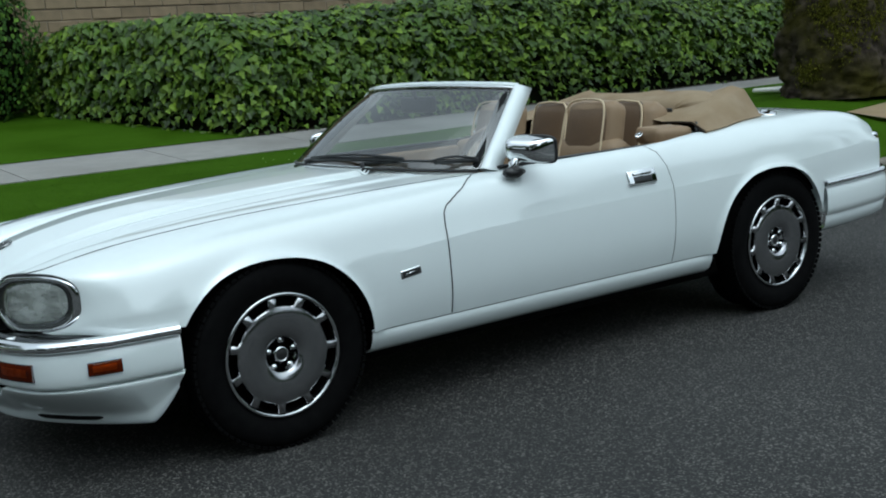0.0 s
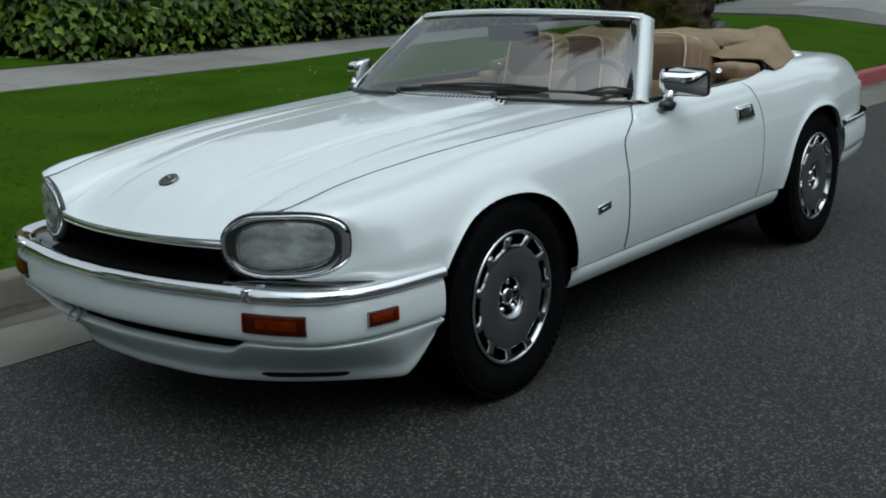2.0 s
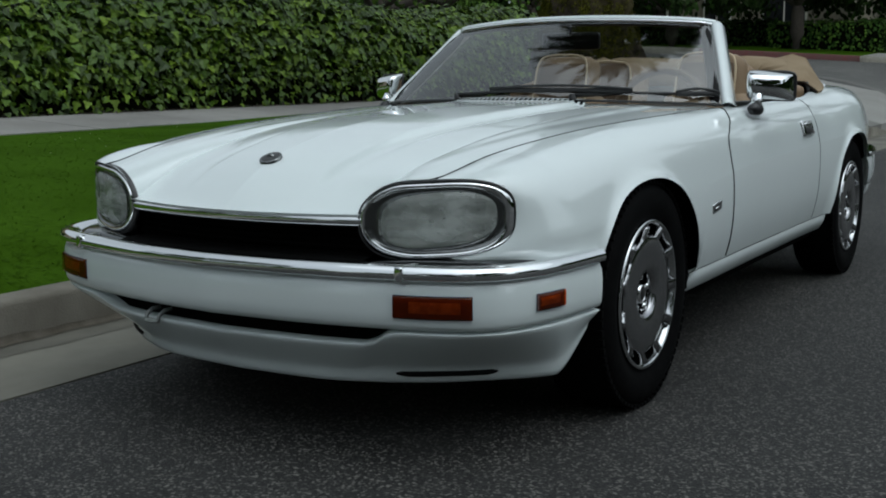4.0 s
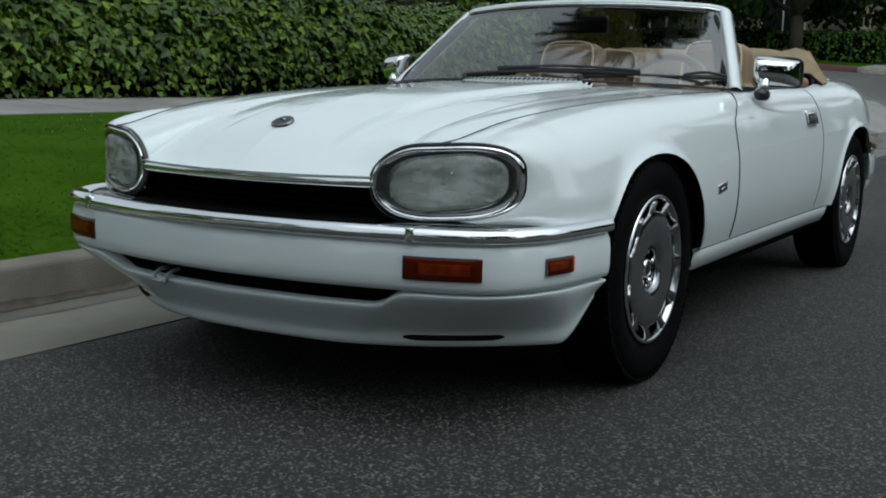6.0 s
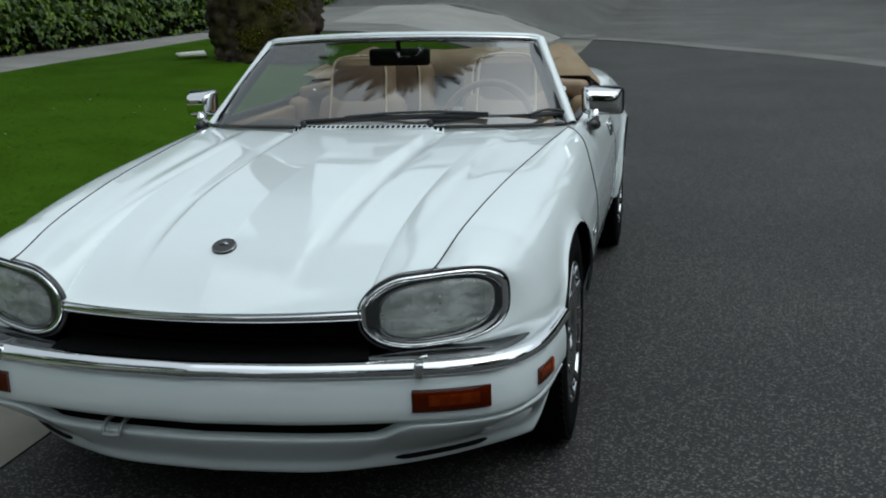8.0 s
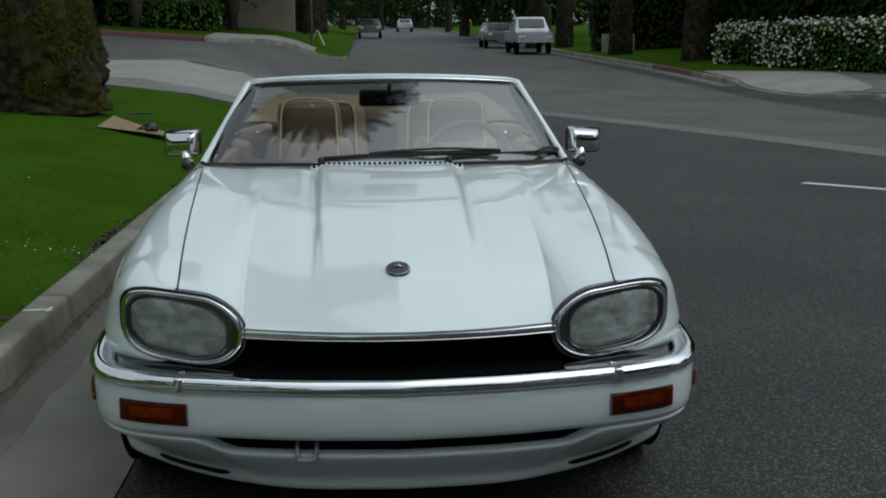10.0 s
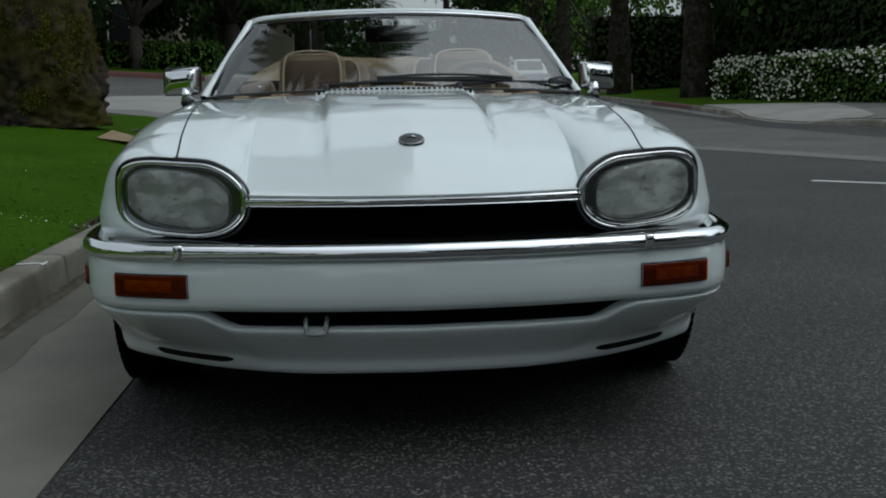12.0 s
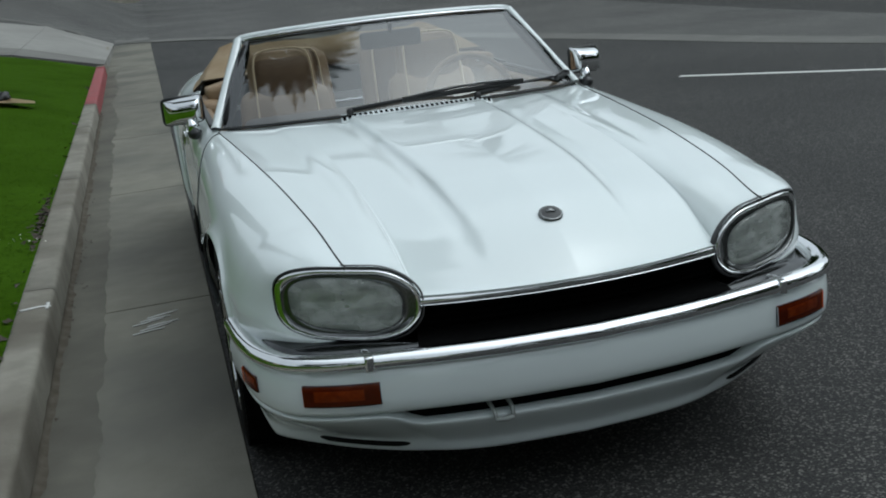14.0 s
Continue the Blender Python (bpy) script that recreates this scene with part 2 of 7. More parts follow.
def moulded_glass(name, milk_low, milk_high, scale):
    """Moulded lamp glass: partly clear, partly milky, the share mottled by the prisms."""
    mat = glass(name, (0.90, 0.91, 0.90), rough=0.06, mixer=1.5)
    n, l = mat.node_tree.nodes, mat.node_tree.links
    milk = n.new("ShaderNodeBsdfDiffuse")
    milk.inputs["Color"].default_value = (0.70, 0.73, 0.70, 1)
    co = n.new("ShaderNodeTexCoord")
    turn = n.new("ShaderNodeMapping")
    turn.inputs["Scale"].default_value = (1.0, 1.0, 2.2)
    turn.inputs["Rotation"].default_value = (0.0, 0.5, 0.0)
    no = n.new("ShaderNodeTexNoise")
    no.inputs["Scale"].default_value, no.inputs["Detail"].default_value = scale, 4.0
    span = n.new("ShaderNodeMapRange")
    span.inputs["From Min"].default_value, span.inputs["From Max"].default_value = 0.38, 0.66
    span.inputs["To Min"].default_value, span.inputs["To Max"].default_value = milk_low, milk_high
    mx = n.new("ShaderNodeMixShader")
    out = [q for q in n if q.type == "OUTPUT_MATERIAL"][0]
    prev = out.inputs["Surface"].links[0].from_socket
    l.new(co.outputs["Object"], turn.inputs["Vector"])
    l.new(turn.outputs["Vector"], no.inputs["Vector"])
    l.new(no.outputs["Fac"], span.inputs["Value"])
    l.new(span.outputs["Result"], mx.inputs["Fac"])
    l.new(prev, mx.inputs[1])
    l.new(milk.outputs[0], mx.inputs[2])
    l.new(mx.outputs[0], out.inputs["Surface"])
    return mat


LENS = moulded_glass("headlamp_glass", 0.12, 0.42, 16.0)
RIBBED = moulded_glass("ribbed_lamp_glass", 0.06, 0.30, 40.0)


def asphalt(name, binder, stone, grain):
    """Worn asphalt: pale grains in dark binder, cloudy wear, a rough face."""
    mat = bpy.data.materials.new(name)
    mat.use_nodes = True
    n, l = mat.node_tree.nodes, mat.node_tree.links
    b = n["Principled BSDF"]
    b.inputs["Roughness"].default_value, b.inputs["Specular IOR Level"].default_value = 0.75, 0.35
    co = n.new("ShaderNodeTexCoord")
    vor = n.new("ShaderNodeTexVoronoi")
    vor.inputs["Scale"].default_value = 165.0
    l.new(co.outputs["Object"], vor.inputs["Vector"])
    bw = n.new("ShaderNodeSeparateColor")
    l.new(vor.outputs["Color"], bw.inputs["Color"])
    ramp = n.new("ShaderNodeValToRGB")
    ramp.color_ramp.elements[0].position, ramp.color_ramp.elements[0].color = 0.25, (0.35 * binder, 0.345 * binder, 0.335 * binder, 1)
    ramp.color_ramp.elements[1].position, ramp.color_ramp.elements[1].color = 1.0, (grain, 0.955 * grain, 0.86 * grain, 1)
    e = ramp.color_ramp.elements.new(0.78)
    e.color = (stone, 0.97 * stone, 0.90 * stone, 1)
    l.new(bw.outputs["Red"], ramp.inputs["Fac"])
    cloud = n.new("ShaderNodeTexNoise")
    cloud.inputs["Scale"].default_value, cloud.inputs["Detail"].default_value = 0.55, 6.0
    l.new(co.outputs["Object"], cloud.inputs["Vector"])
    rng = n.new("ShaderNodeMapRange")
    rng.inputs["From Min"].default_value, rng.inputs["From Max"].default_value = 0.3, 0.7
    rng.inputs["To Min"].default_value, rng.inputs["To Max"].default_value = 0.75, 1.25
    l.new(cloud.outputs["Fac"], rng.inputs["Value"])
    hs = n.new("ShaderNodeHueSaturation")
    l.new(rng.outputs["Result"], hs.inputs["Value"])
    l.new(ramp.outputs["Color"], hs.inputs["Color"])
    l.new(hs.outputs["Color"], b.inputs["Base Color"])
    nz = n.new("ShaderNodeTexNoise")
    nz.inputs["Scale"].default_value, nz.inputs["Detail"].default_value = 140.0, 4.0
    l.new(co.outputs["Object"], nz.inputs["Vector"])
    bp = n.new("ShaderNodeBump")
    bp.inputs["Strength"].default_value, bp.inputs["Distance"].default_value = 0.6, 0.01
    l.new(nz.outputs["Fac"], bp.inputs["Height"])
    l.new(bp.outputs["Normal"], b.inputs["Normal"])
    return mat


ASPHALT = asphalt("asphalt", 0.033, 0.0295, 0.148)
LIGHTER_ASPHALT = asphalt("lighter_asphalt", 0.12, 0.088, 0.22)
CONCRETE = material("gutter_concrete", (0.168, 0.160, 0.132), rough=0.88, spec=0.15, other=(0.205, 0.196, 0.163), scale=7, bump=0.2, bump_scale=180,
                    big=(0.118, 0.114, 0.100), big_scale=0.9, vary=0.04)
CROSS_GUTTER = material("worn_gutter_concrete", (0.132, 0.130, 0.119), rough=0.85, spec=0.25, other=(0.165, 0.162, 0.148), scale=5, bump=0.2, bump_scale=150, big=(0.115, 0.113, 0.103), big_scale=0.8)
KERB = material("kerb_concrete", (0.215, 0.20, 0.168), rough=0.9, spec=0.15, other=(0.285, 0.268, 0.228), scale=9, bump=0.35, bump_scale=120,
                big=(0.135, 0.122, 0.10), big_scale=1.6)
KERB_RED = material("red_kerb_paint", (0.29, 0.052, 0.056), rough=0.7, other=(0.22, 0.058, 0.058), scale=10, bump=0.3, bump_scale=120)
KERB_RED_OLD = material("worn_red_kerb_paint", (0.125, 0.034, 0.032), rough=0.8, other=(0.09, 0.045, 0.04), scale=6, bump=0.3, bump_scale=120)
PATH_OLD = material("worn_corner_concrete", (0.150, 0.145, 0.131), rough=0.88, other=(0.176, 0.17, 0.154), scale=5, bump=0.2, bump_scale=150, big=(0.108, 0.104, 0.095), big_scale=0.7, vary=0.05)
PATH_PALE = material("corner_concrete", (0.236, 0.229, 0.210), rough=0.88, other=(0.268, 0.26, 0.24), scale=5, bump=0.2, bump_scale=150, big=(0.207, 0.20, 0.184), big_scale=0.6, vary=0.04)
PATH_MAT = material("sidewalk_concrete", (0.232, 0.222, 0.205), rough=0.88, other=(0.272, 0.26, 0.24), scale=6, bump=0.2, bump_scale=150,
                    big=(0.185, 0.174, 0.16), big_scale=0.8, vary=0.06)
LAWN = material("lawn_turf", (0.036, 0.080, 0.004), rough=0.95, other=(0.045, 0.094, 0.005), scale=30, bump=0.2, bump_scale=90,
                big=(0.029, 0.064, 0.002), big_scale=1.3, spec=0.02)
BLADE = material("grass_blade", (0.044, 0.096, 0.005), rough=0.9, big=(0.030, 0.068, 0.003), big_scale=1.3, island=0.16, spec=0.02)
SOIL = material("dark_soil", (0.035, 0.027, 0.02), rough=0.95, other=(0.06, 0.045, 0.033), scale=20, bump=0.8, bump_scale=40)
IVY = material("ivy_leaf", (0.070, 0.122, 0.007), rough=0.42, other=(0.022, 0.050, 0.003), scale=3.0, island=0.6, spec=0.3)
IVY_NEW = material("young_ivy_leaf", (0.130, 0.195, 0.014), rough=0.5, other=(0.082, 0.140, 0.010), scale=3.0, island=0.35, spec=0.25)
# near-black colour of the cores stands in for shade between the leaves
SHADE_CORE = material("hedge_inner_shade", (0.004, 0.009, 0.003), rough=0.95, spec=0.0, other=(0.010, 0.008, 0.005), scale=12, bump=0.8, bump_scale=30)
BLOCK = material("slump_block", (0.30, 0.228, 0.142), rough=0.9, spec=0.2, other=(0.225, 0.172, 0.108), scale=7, bump=0.5, bump_scale=60, vary=0.10)
MORTAR = material("mortar", (0.33, 0.27, 0.19), rough=0.95, other=(0.25, 0.21, 0.17), scale=30, bump=0.4, bump_scale=90)
PALM_BARK = material("palm_bark", (0.013, 0.011, 0.010), rough=0.95, other=(0.062, 0.052, 0.042), scale=8, mix=0.4, bump=1.0, bump_scale=30, big=(0.014, 0.013, 0.004), big_scale=3.2, spec=0.05)
PALM_MOSSY = material("mossy_palm_bark", (0.013, 0.010, 0.008), rough=0.95, other=(0.070, 0.056, 0.042), scale=8, mix=0.4, bump=1.0, bump_scale=26, big=(0.040, 0.036, 0.008), big_scale=2.3, spec=0.05)
MOSS = material("moss", (0.045, 0.048, 0.006), rough=0.95, spec=0.05, island=0.4, other=(0.085, 0.080, 0.010), scale=16, bump=0.8, bump_scale=60)
BARK = material("bark", (0.045, 0.037, 0.03), rough=0.95, other=(0.085, 0.07, 0.056), scale=18, bump=1.0, bump_scale=30)
LEAF_DARK = material("dark_foliage", (0.022, 0.040, 0.010), rough=0.8, island=0.5, spec=0.1)
LEAF_MID = material("foliage", (0.035, 0.078, 0.012), rough=0.7, island=0.5, spec=0.15)
LEAF_LIGHT = material("light_foliage", (0.10, 0.18, 0.024), rough=0.7, island=0.45, spec=0.15)
FROND_YELLOW = material("yellowing_frond", (0.17, 0.20, 0.025), rough=0.7, island=0.5, spec=0.1)
PETAL = material("white_petal", (0.80, 0.78, 0.70), rough=0.6, island=0.12)
STUCCO = material("cream_stucco", (0.34, 0.30, 0.225), rough=0.9, other=(0.30, 0.265, 0.20), scale=8, bump=0.4, bump_scale=60, big=(0.26, 0.23, 0.175), big_scale=0.4)
ROOF = material("red_clay_tile", (0.25, 0.10, 0.06), rough=0.85, other=(0.32, 0.14, 0.085), scale=5, bump=0.6, bump_scale=10)
WINDOW_DARK = material("dark_window_pane", (0.02, 0.022, 0.025), rough=0.1, other=(0.03, 0.03, 0.033), scale=2)
WHITE_LINE = material("road_paint", (0.62, 0.62, 0.59), rough=0.7, other=(0.50, 0.50, 0.48), scale=30, bump=0.3, bump_scale=120)
CHALK = material("white_spray_paint", (0.75, 0.75, 0.73), rough=0.9, other=(0.55, 0.54, 0.52), scale=40, mix=0.6)
CARDBOARD = material("cardboard", (0.52, 0.40, 0.25), rough=0.9, other=(0.45, 0.34, 0.205), scale=5, bump=0.15, bump_scale=60)
STEEL = material("galvanised_steel", (0.35, 0.36, 0.37), rough=0.45, metal=0.8, other=(0.28, 0.29, 0.30), scale=20)


# ---- ground ----
def kerb_x(y):
    """The front face of the kerb, which drifts a little away from the car."""
    return -1.455 - 0.010 * y


LAWN_END = 15.8


PALM_X, PALM_Y = -3.66, 9.36


def lawn_z(x, y):
    """Height of the verge: it climbs from the kerb to the sidewalk, with a mound round the palm."""
    d = kerb_x(y) - 0.14 - x
    rise = spline((0.0, 0.5, 1.2, 2.4, 4.4), (0.15, 0.24, 0.345, 0.43, 0.49))(max(d, 0.0))
    rise += 0.11 * math.exp(-((x - PALM_X) ** 2 + (y - PALM_Y) ** 2) / 1.9)
    return rise + (0.006 * max(min(y, 17.0), -4.0) + 0.007 * max(min(y, 17.0) - 4.0, 0.0)) * min(max(d, 0) / 2.0, 1.0)


def surface(name, xs, ys, height, mat, label, category, kind="structure"):
    rows = [[(x, y, height(x, y)) for x in xs] for y in ys]
    v, f = lattice(rows)
    ob = raw(name, v, flip(f), mat)
    return tagged(ob, label, category, kind=kind)


def facing_up(verts, faces):
    a, b, c = (Vector(verts[i]) for i in faces[0][:3])
    return faces if (b - a).cross(c - a).z > 0 else flip(faces)


def slab(name, corners, depth, mat, parent=None, label=""):
    """A slab from four upper corners, with a little round on its edges."""
    bm = bmesh.new()
    top = [bm.verts.new(c) for c in corners]
    low = [bm.verts.new((c[0], c[1], c[2] - depth)) for c in corners]
    bm.faces.new(top)
    bm.faces.new(list(reversed(low)))
    for i in range(4):
        j = (i + 1) % 4
        bm.faces.new((top[j], top[i], low[i], low[j]))
    bmesh.ops.recalc_face_normals(bm, faces=bm.faces)
    return part(name, bm, mat, parent, label, smooth=False)


R = random.Random(5)
far = 900.0
ground = surface("ground", (-far, -200, -60, 60, 200, far), (-far, -200, -60, 60, 200, far), lambda x, y: -0.12, SOIL,
                 "bare dark earth that reaches the horizon", "ground")


def road_z(y):
    """The street climbs gently beyond the crossing."""
    return 0.024 * max(0.0, y - 20.0)


road_xs = [-0.826, 0, 1, 2, 4, 7, 10, 14, 40]
road = surface("road", road_xs, [-60, -20, -8, -4, 0, 4, 8, 14, 20, 22, 26, 30, 40, 80, 160, 320], lambda x, y: road_z(y), ASPHALT,
               "dark grey worn asphalt street", "road")


def smooth(t):
    t = min(max(t, 0.0), 1.0)
    return t * t * (3 - 2 * t)


def left_z(x, y):
    """The side street climbs away from the main one."""
    s = smooth((-0.8 - x) / (3.0 + 0.2 * max(0.0, y - 20.0)))
    z = s * (0.62 + 0.033 * (min(y, 40.0) - 14.0)) + (1 - s) * road_z(y)
    goal = 1.24 + 0.065 * min(max(-2.8 - x, 0.0), 8.0) + 0.03 * min(max(y - 30.4, 0.0), 12.0)
    return z + smooth((y - 23.8) / 6.6) * smooth((-0.83 - x) / 2.4) * max(0.0, goal - z)


def crossing_z(x, y):
    """The side street's mouth: flush with the gutter at its corner, with a closed lower edge."""
    if y < 23.3:
        return crossing_z(x, 23.3) - (0.02 if x > -1.75 else 0.12)
    k = max(smooth((-1.75 - x) / 0.6), smooth((y - 23.3) / 2.6))
    return k * left_z(x, y) + (1 - k) * (road_z(y) + 0.006) + 0.002


surface("road_crossing", [-160, -80, -40, -20, -12, -8, -6, -5, -4, -3.4, -2.8, -2.2, -1.6, -1.1, -0.83], [22.9, 23.3, 23.8, 24.5, 25.5, 26.5, 27.5, 28.5, 29.5, 30.5, 32, 34, 36, 38, 40, 43, 46, 50],
                    crossing_z, LIGHTER_ASPHALT, "dark grey asphalt side street", "road")

# the gutter: slabs with open joints, a little lower than the road
gutter = tagged(empty("gutter"), "pale grey concrete gutter slabs along the kerb", "gutter", kind="structure")
joints = [-26, -20, -14.0, -9.9, -6.9, -4.05, -1.24, 1.68, 4.6, 7.5, 10.4, 13.3, 16.2, 20.0, 22.4, 25.0]
for a, b in zip(joints, joints[1:]):
    slab("slab", [(-0.830, a + 0.006, 0.004 + road_z(a)), (-0.830, b - 0.006, 0.004 + road_z(b)), (kerb_x(b), b - 0.006, road_z(b) - 0.004), (kerb_x(a), a + 0.006, road_z(a) - 0.004)],
         0.15, CONCRETE, gutter)
bed = surface("gutter_bed", (-1.9, -0.84), (-26, 25), lambda x, y: -0.03, SOIL, "dirt in the joints under the gutter", "ground")

# the kerb, with a rounded front edge; its last stretch is painted red


def kerb_run(name, y0, y1, mat, parent, label="", ramp=99.0):
    prof = [(0.01, -0.10), (0.004, 0.0), (-0.005, 0.10), (-0.007, 0.132), (-0.010, 0.143), (-0.016, 0.150), (-0.025, 0.1535), (-0.040, 0.1545), (-0.12, 0.156), (-0.136, 0.156), (-0.1405, 0.152), (-0.143, 0.14), (-0.15, -0.1)]
    n = max(2, int((y1 - y0) / 0.5))
    rows = []
    for i in range(n + 1):
        y = y0 + (y1 - y0) * i / n
        rows.append([(kerb_x(y) + dx + 0.003 * noise.noise((y * 1.3, dz * 9, 0)), y, dz * (1 - 0.9 * smooth((y - ramp) / 2.6)) + road_z(y) + 0.003 * noise.noise((y * 2.1, dx * 20, 5))) for dx, dz in prof])
    v, f = lattice(rows)
    f = f + [tuple(range(len(prof))), tuple(reversed(range(n * len(prof), (n + 1) * len(prof))))]
    return raw(name, v, f, mat, parent, label)


kerb = tagged(empty("kerb"), "weathered grey concrete kerb with a red painted end", "kerb", kind="structure")
kerb_joints = [-26, -20, -14, -9.9, -6.9, -4.05, -1.24, 1.68, 4.6, 7.5, 9.6]
for a, b in zip(kerb_joints, kerb_joints[1:]):
    kerb_run("kerb_stone", a + 0.004, b - 0.004, KERB, kerb)
kerb_run("painted_kerb", 9.604, 15.4, KERB_RED, kerb, "kerb stone painted faded red")
kerb_run("kerb_stone", 15.404, 23.3, KERB, kerb, ramp=20.5)

# verge, sidewalk and the strip under the hedge
ys = [-26 + 0.5 * i for i in range(87)]
verge_rows = [[(kerb_x(y) - 0.135 - d, y, lawn_z(kerb_x(y) - 0.135 - d, y)) for d in (0, 0.15, 0.3, 0.5, 0.8, 1.2, 1.6, 2.0, 2.5, 3.0, 3.5, 4.6)] for y in ys if y <= LAWN_END]
v, f = lattice(verge_rows)
verge = tagged(raw("lawn", v, f, LAWN), "mown green grass verge between kerb and sidewalk", "lawn", kind="structure")


def walk_z(x, y):
    return 0.495 + 0.085 * (-6.0 - x) / 1.25 + 0.006 * max(min(y, 16.0), -4.0)


sidewalk = tagged(empty("sidewalk"), "pale grey concrete sidewalk slabs beside the hedge", "sidewalk", kind="structure")
for k in range(28):
    a, b = -26 + 1.5 * k, -26 + 1.5 * (k + 1)
    slab("slab", [(-6.0, a + 0.006, walk_z(-6.0, a)), (-6.0, b - 0.006, walk_z(-6.0, b)), (-7.25, b - 0.006, walk_z(-7.25, b)), (-7.25, a + 0.006, walk_z(-7.25, a))],
         0.12, PATH_MAT, sidewalk)
back_rows = [[(x, y, walk_z(-7.25, y) - 0.02 + 0.10 * (-7.25 - x)) for x in (-5.9, -7.3, -7.8, -8.4, -9.2, -12, -30)] for y in ys if y <= LAWN_END]
v, f = lattice(back_rows)
tagged(raw("ground_bed", v, f, SOIL), "dark bare soil under the ivy hedge", "ground", kind="structure")
lawn2_rows = [[(x, y, walk_z(-7.25, y) + 0.005 + 0.10 * (-7.25 - x)) for x in (-7.27, -7.7, -8.3, -9.4, -14)] for y in (-26, -16, -8, -4, -2, 0, 1.0, 2.1, 3.1, 3.9)]
v, f = lattice(lawn2_rows)
tagged(raw("lawn_upper", v, f, LAWN), "green lawn beyond the sidewalk", "lawn", kind="structure")
# where the verge ends at the side street
apron = tagged(empty("corner_pavement"), "pale concrete corner pavement at the side street", "pavement", kind="structure")
for a, b in ((-1.62, -3.0), (-3.0, -4.4), (-4.4, -6.0), (-6.0, -9.0), (-9.0, -14.0), (-14.0, -24.0)):
    z0 = [lawn_z(max(q, -6.0), 17) + 0.012 for q in (a, b)]
    y0 = LAWN_END - 0.1
    turn_y = [y0 + 0.9 + 2.8 * smooth((-1.6 - q) / 4.4) for q in (a, b)]
    slab("slab", [(a - 0.005, y0, z0[0]), (a - 0.005, turn_y[0], z0[0] + 0.01), (b + 0.005, turn_y[1], z0[1] + 0.01), (b + 0.005, y0, z0[1])], 0.3, PATH_OLD, apron)
    slab("slab", [(a - 0.005, turn_y[0] + 0.02, z0[0] + 0.01), (a - 0.005, 23.4, crossing_z(a, 23.4) + 0.006), (b + 0.005, 23.4, crossing_z(b, 23.4) + 0.006), (b + 0.005, turn_y[1] + 0.02, z0[1] + 0.01)], 0.3, PATH_PALE if b > -7 else PATH_OLD, apron)
mouth = [[(x, y, crossing_z(x, y) + 0.005) for y in (23.32, 23.6, 23.9, 24.2)] for x in [-0.84 - 0.26 * k for k in range(17)]]
v, f = lattice(mouth)
tagged(raw("gutter_mouth", v, facing_up(v, f), CROSS_GUTTER), "pale concrete gutter strip at the side street's mouth", "gutter", kind="structure")
strip = catmull([(-1.5, 23.9, 0), (1.0, 21.6, 0), (3.5, 17.4, 0), (5.6, 11.7, 0), (6.8, 8.0, 0), (9.5, 2.0, 0), (14, -4, 0)], 40)
rows = []
for i, p in enumerate(strip):
    t = (strip[min(i + 1, 39)] - strip[max(i - 1, 0)]).normalized()
    s = Vector((t.y, -t.x, 0))
    rows.append([p + s * k + Vector((0, 0, z + road_z(p.y))) for k, z in ((-0.06, 0.005), (0.24, 0.004), (0.55, 0.005))])
v, f = lattice(rows)
beyond = []
for p in strip:
    if p.y < 3:
        continue
    beyond.append([(p.x, y, road_z(y) + 0.0025) for y in [p.y + (300 - p.y) * q for q in (0, 0.004, 0.01, 0.02, 0.035, 0.06, 0.10, 0.2, 0.4, 1.0)]])
bv, bf = lattice(beyond)
tagged(raw("road_beyond", bv, facing_up(bv, bf), LIGHTER_ASPHALT), "lighter asphalt beyond the cross gutter", "road", kind="structure")
tagged(raw("gutter_crossing", v, facing_up(v, f), CROSS_GUTTER), "pale concrete cross gutter over the street", "gutter", kind="structure")
bm = box_bm((0.10, 2.6, 0.004), (0, 0, 0))
stripe = part("white_stripe", bm, WHITE_LINE, smooth=False)
stripe.matrix_basis = pose(4.95, 5.75, 0.003, 0, 0, 46)
tagged(stripe, "worn white line painted on the asphalt", "road marking", kind="structure")


# ---- the car: x = 0 is its middle, y = 0 the front axle, nose towards -y ----
car = tagged(empty("convertible_car"), "white convertible car, chrome trim, tan interior, canvas top folded down", "car")

G = spline((0, 0.06, 0.132, 0.27, 0.437, 0.636, 0.83, 1.0), (0, 0.28, 0.50, 0.69, 0.82, 0.905, 0.965, 1.0))
HW = spline((-0.75, -0.6, -0.45, -0.2, 0.2, 0.7, 1.2, 1.9, 2.3, 2.7, 3.0, 3.3, 3.5, 3.62),
            (0.735, 0.785, 0.808, 0.828, 0.842, 0.84, 0.836, 0.836, 0.844, 0.845, 0.805, 0.752, 0.712, 0.68))
CREASE = spline((-0.75, -0.45, -0.1, 0.43, 0.86, 1.6, 2.3, 3.0, 3.6), (0.535, 0.555, 0.58, 0.605, 0.635, 0.655, 0.675, 0.70, 0.71))
BELT_X = spline((0.93, 1.2, 1.85, 2.1, 2.4, 3.1, 3.55), (0.715, 0.742, 0.748, 0.72, 0.67, 0.60, 0.54))
BELT_Z = spline((0.93, 1.2, 1.85, 2.07, 2.35, 2.57, 2.93, 3.25, 3.45, 3.62), (0.833, 0.842, 0.852, 0.866, 0.884, 0.895, 0.897, 0.882, 0.857, 0.80))
LAMP_Y = spline((0.38, 0.40, 0.48, 0.56, 0.64, 0.70, 0.75), (-0.80, -0.795, -0.772, -0.738, -0.698, -0.655, -0.595))


def smooth_step(t):
    t = min(max(t, 0.0), 1.0)
    return t * t * (3 - 2 * t)


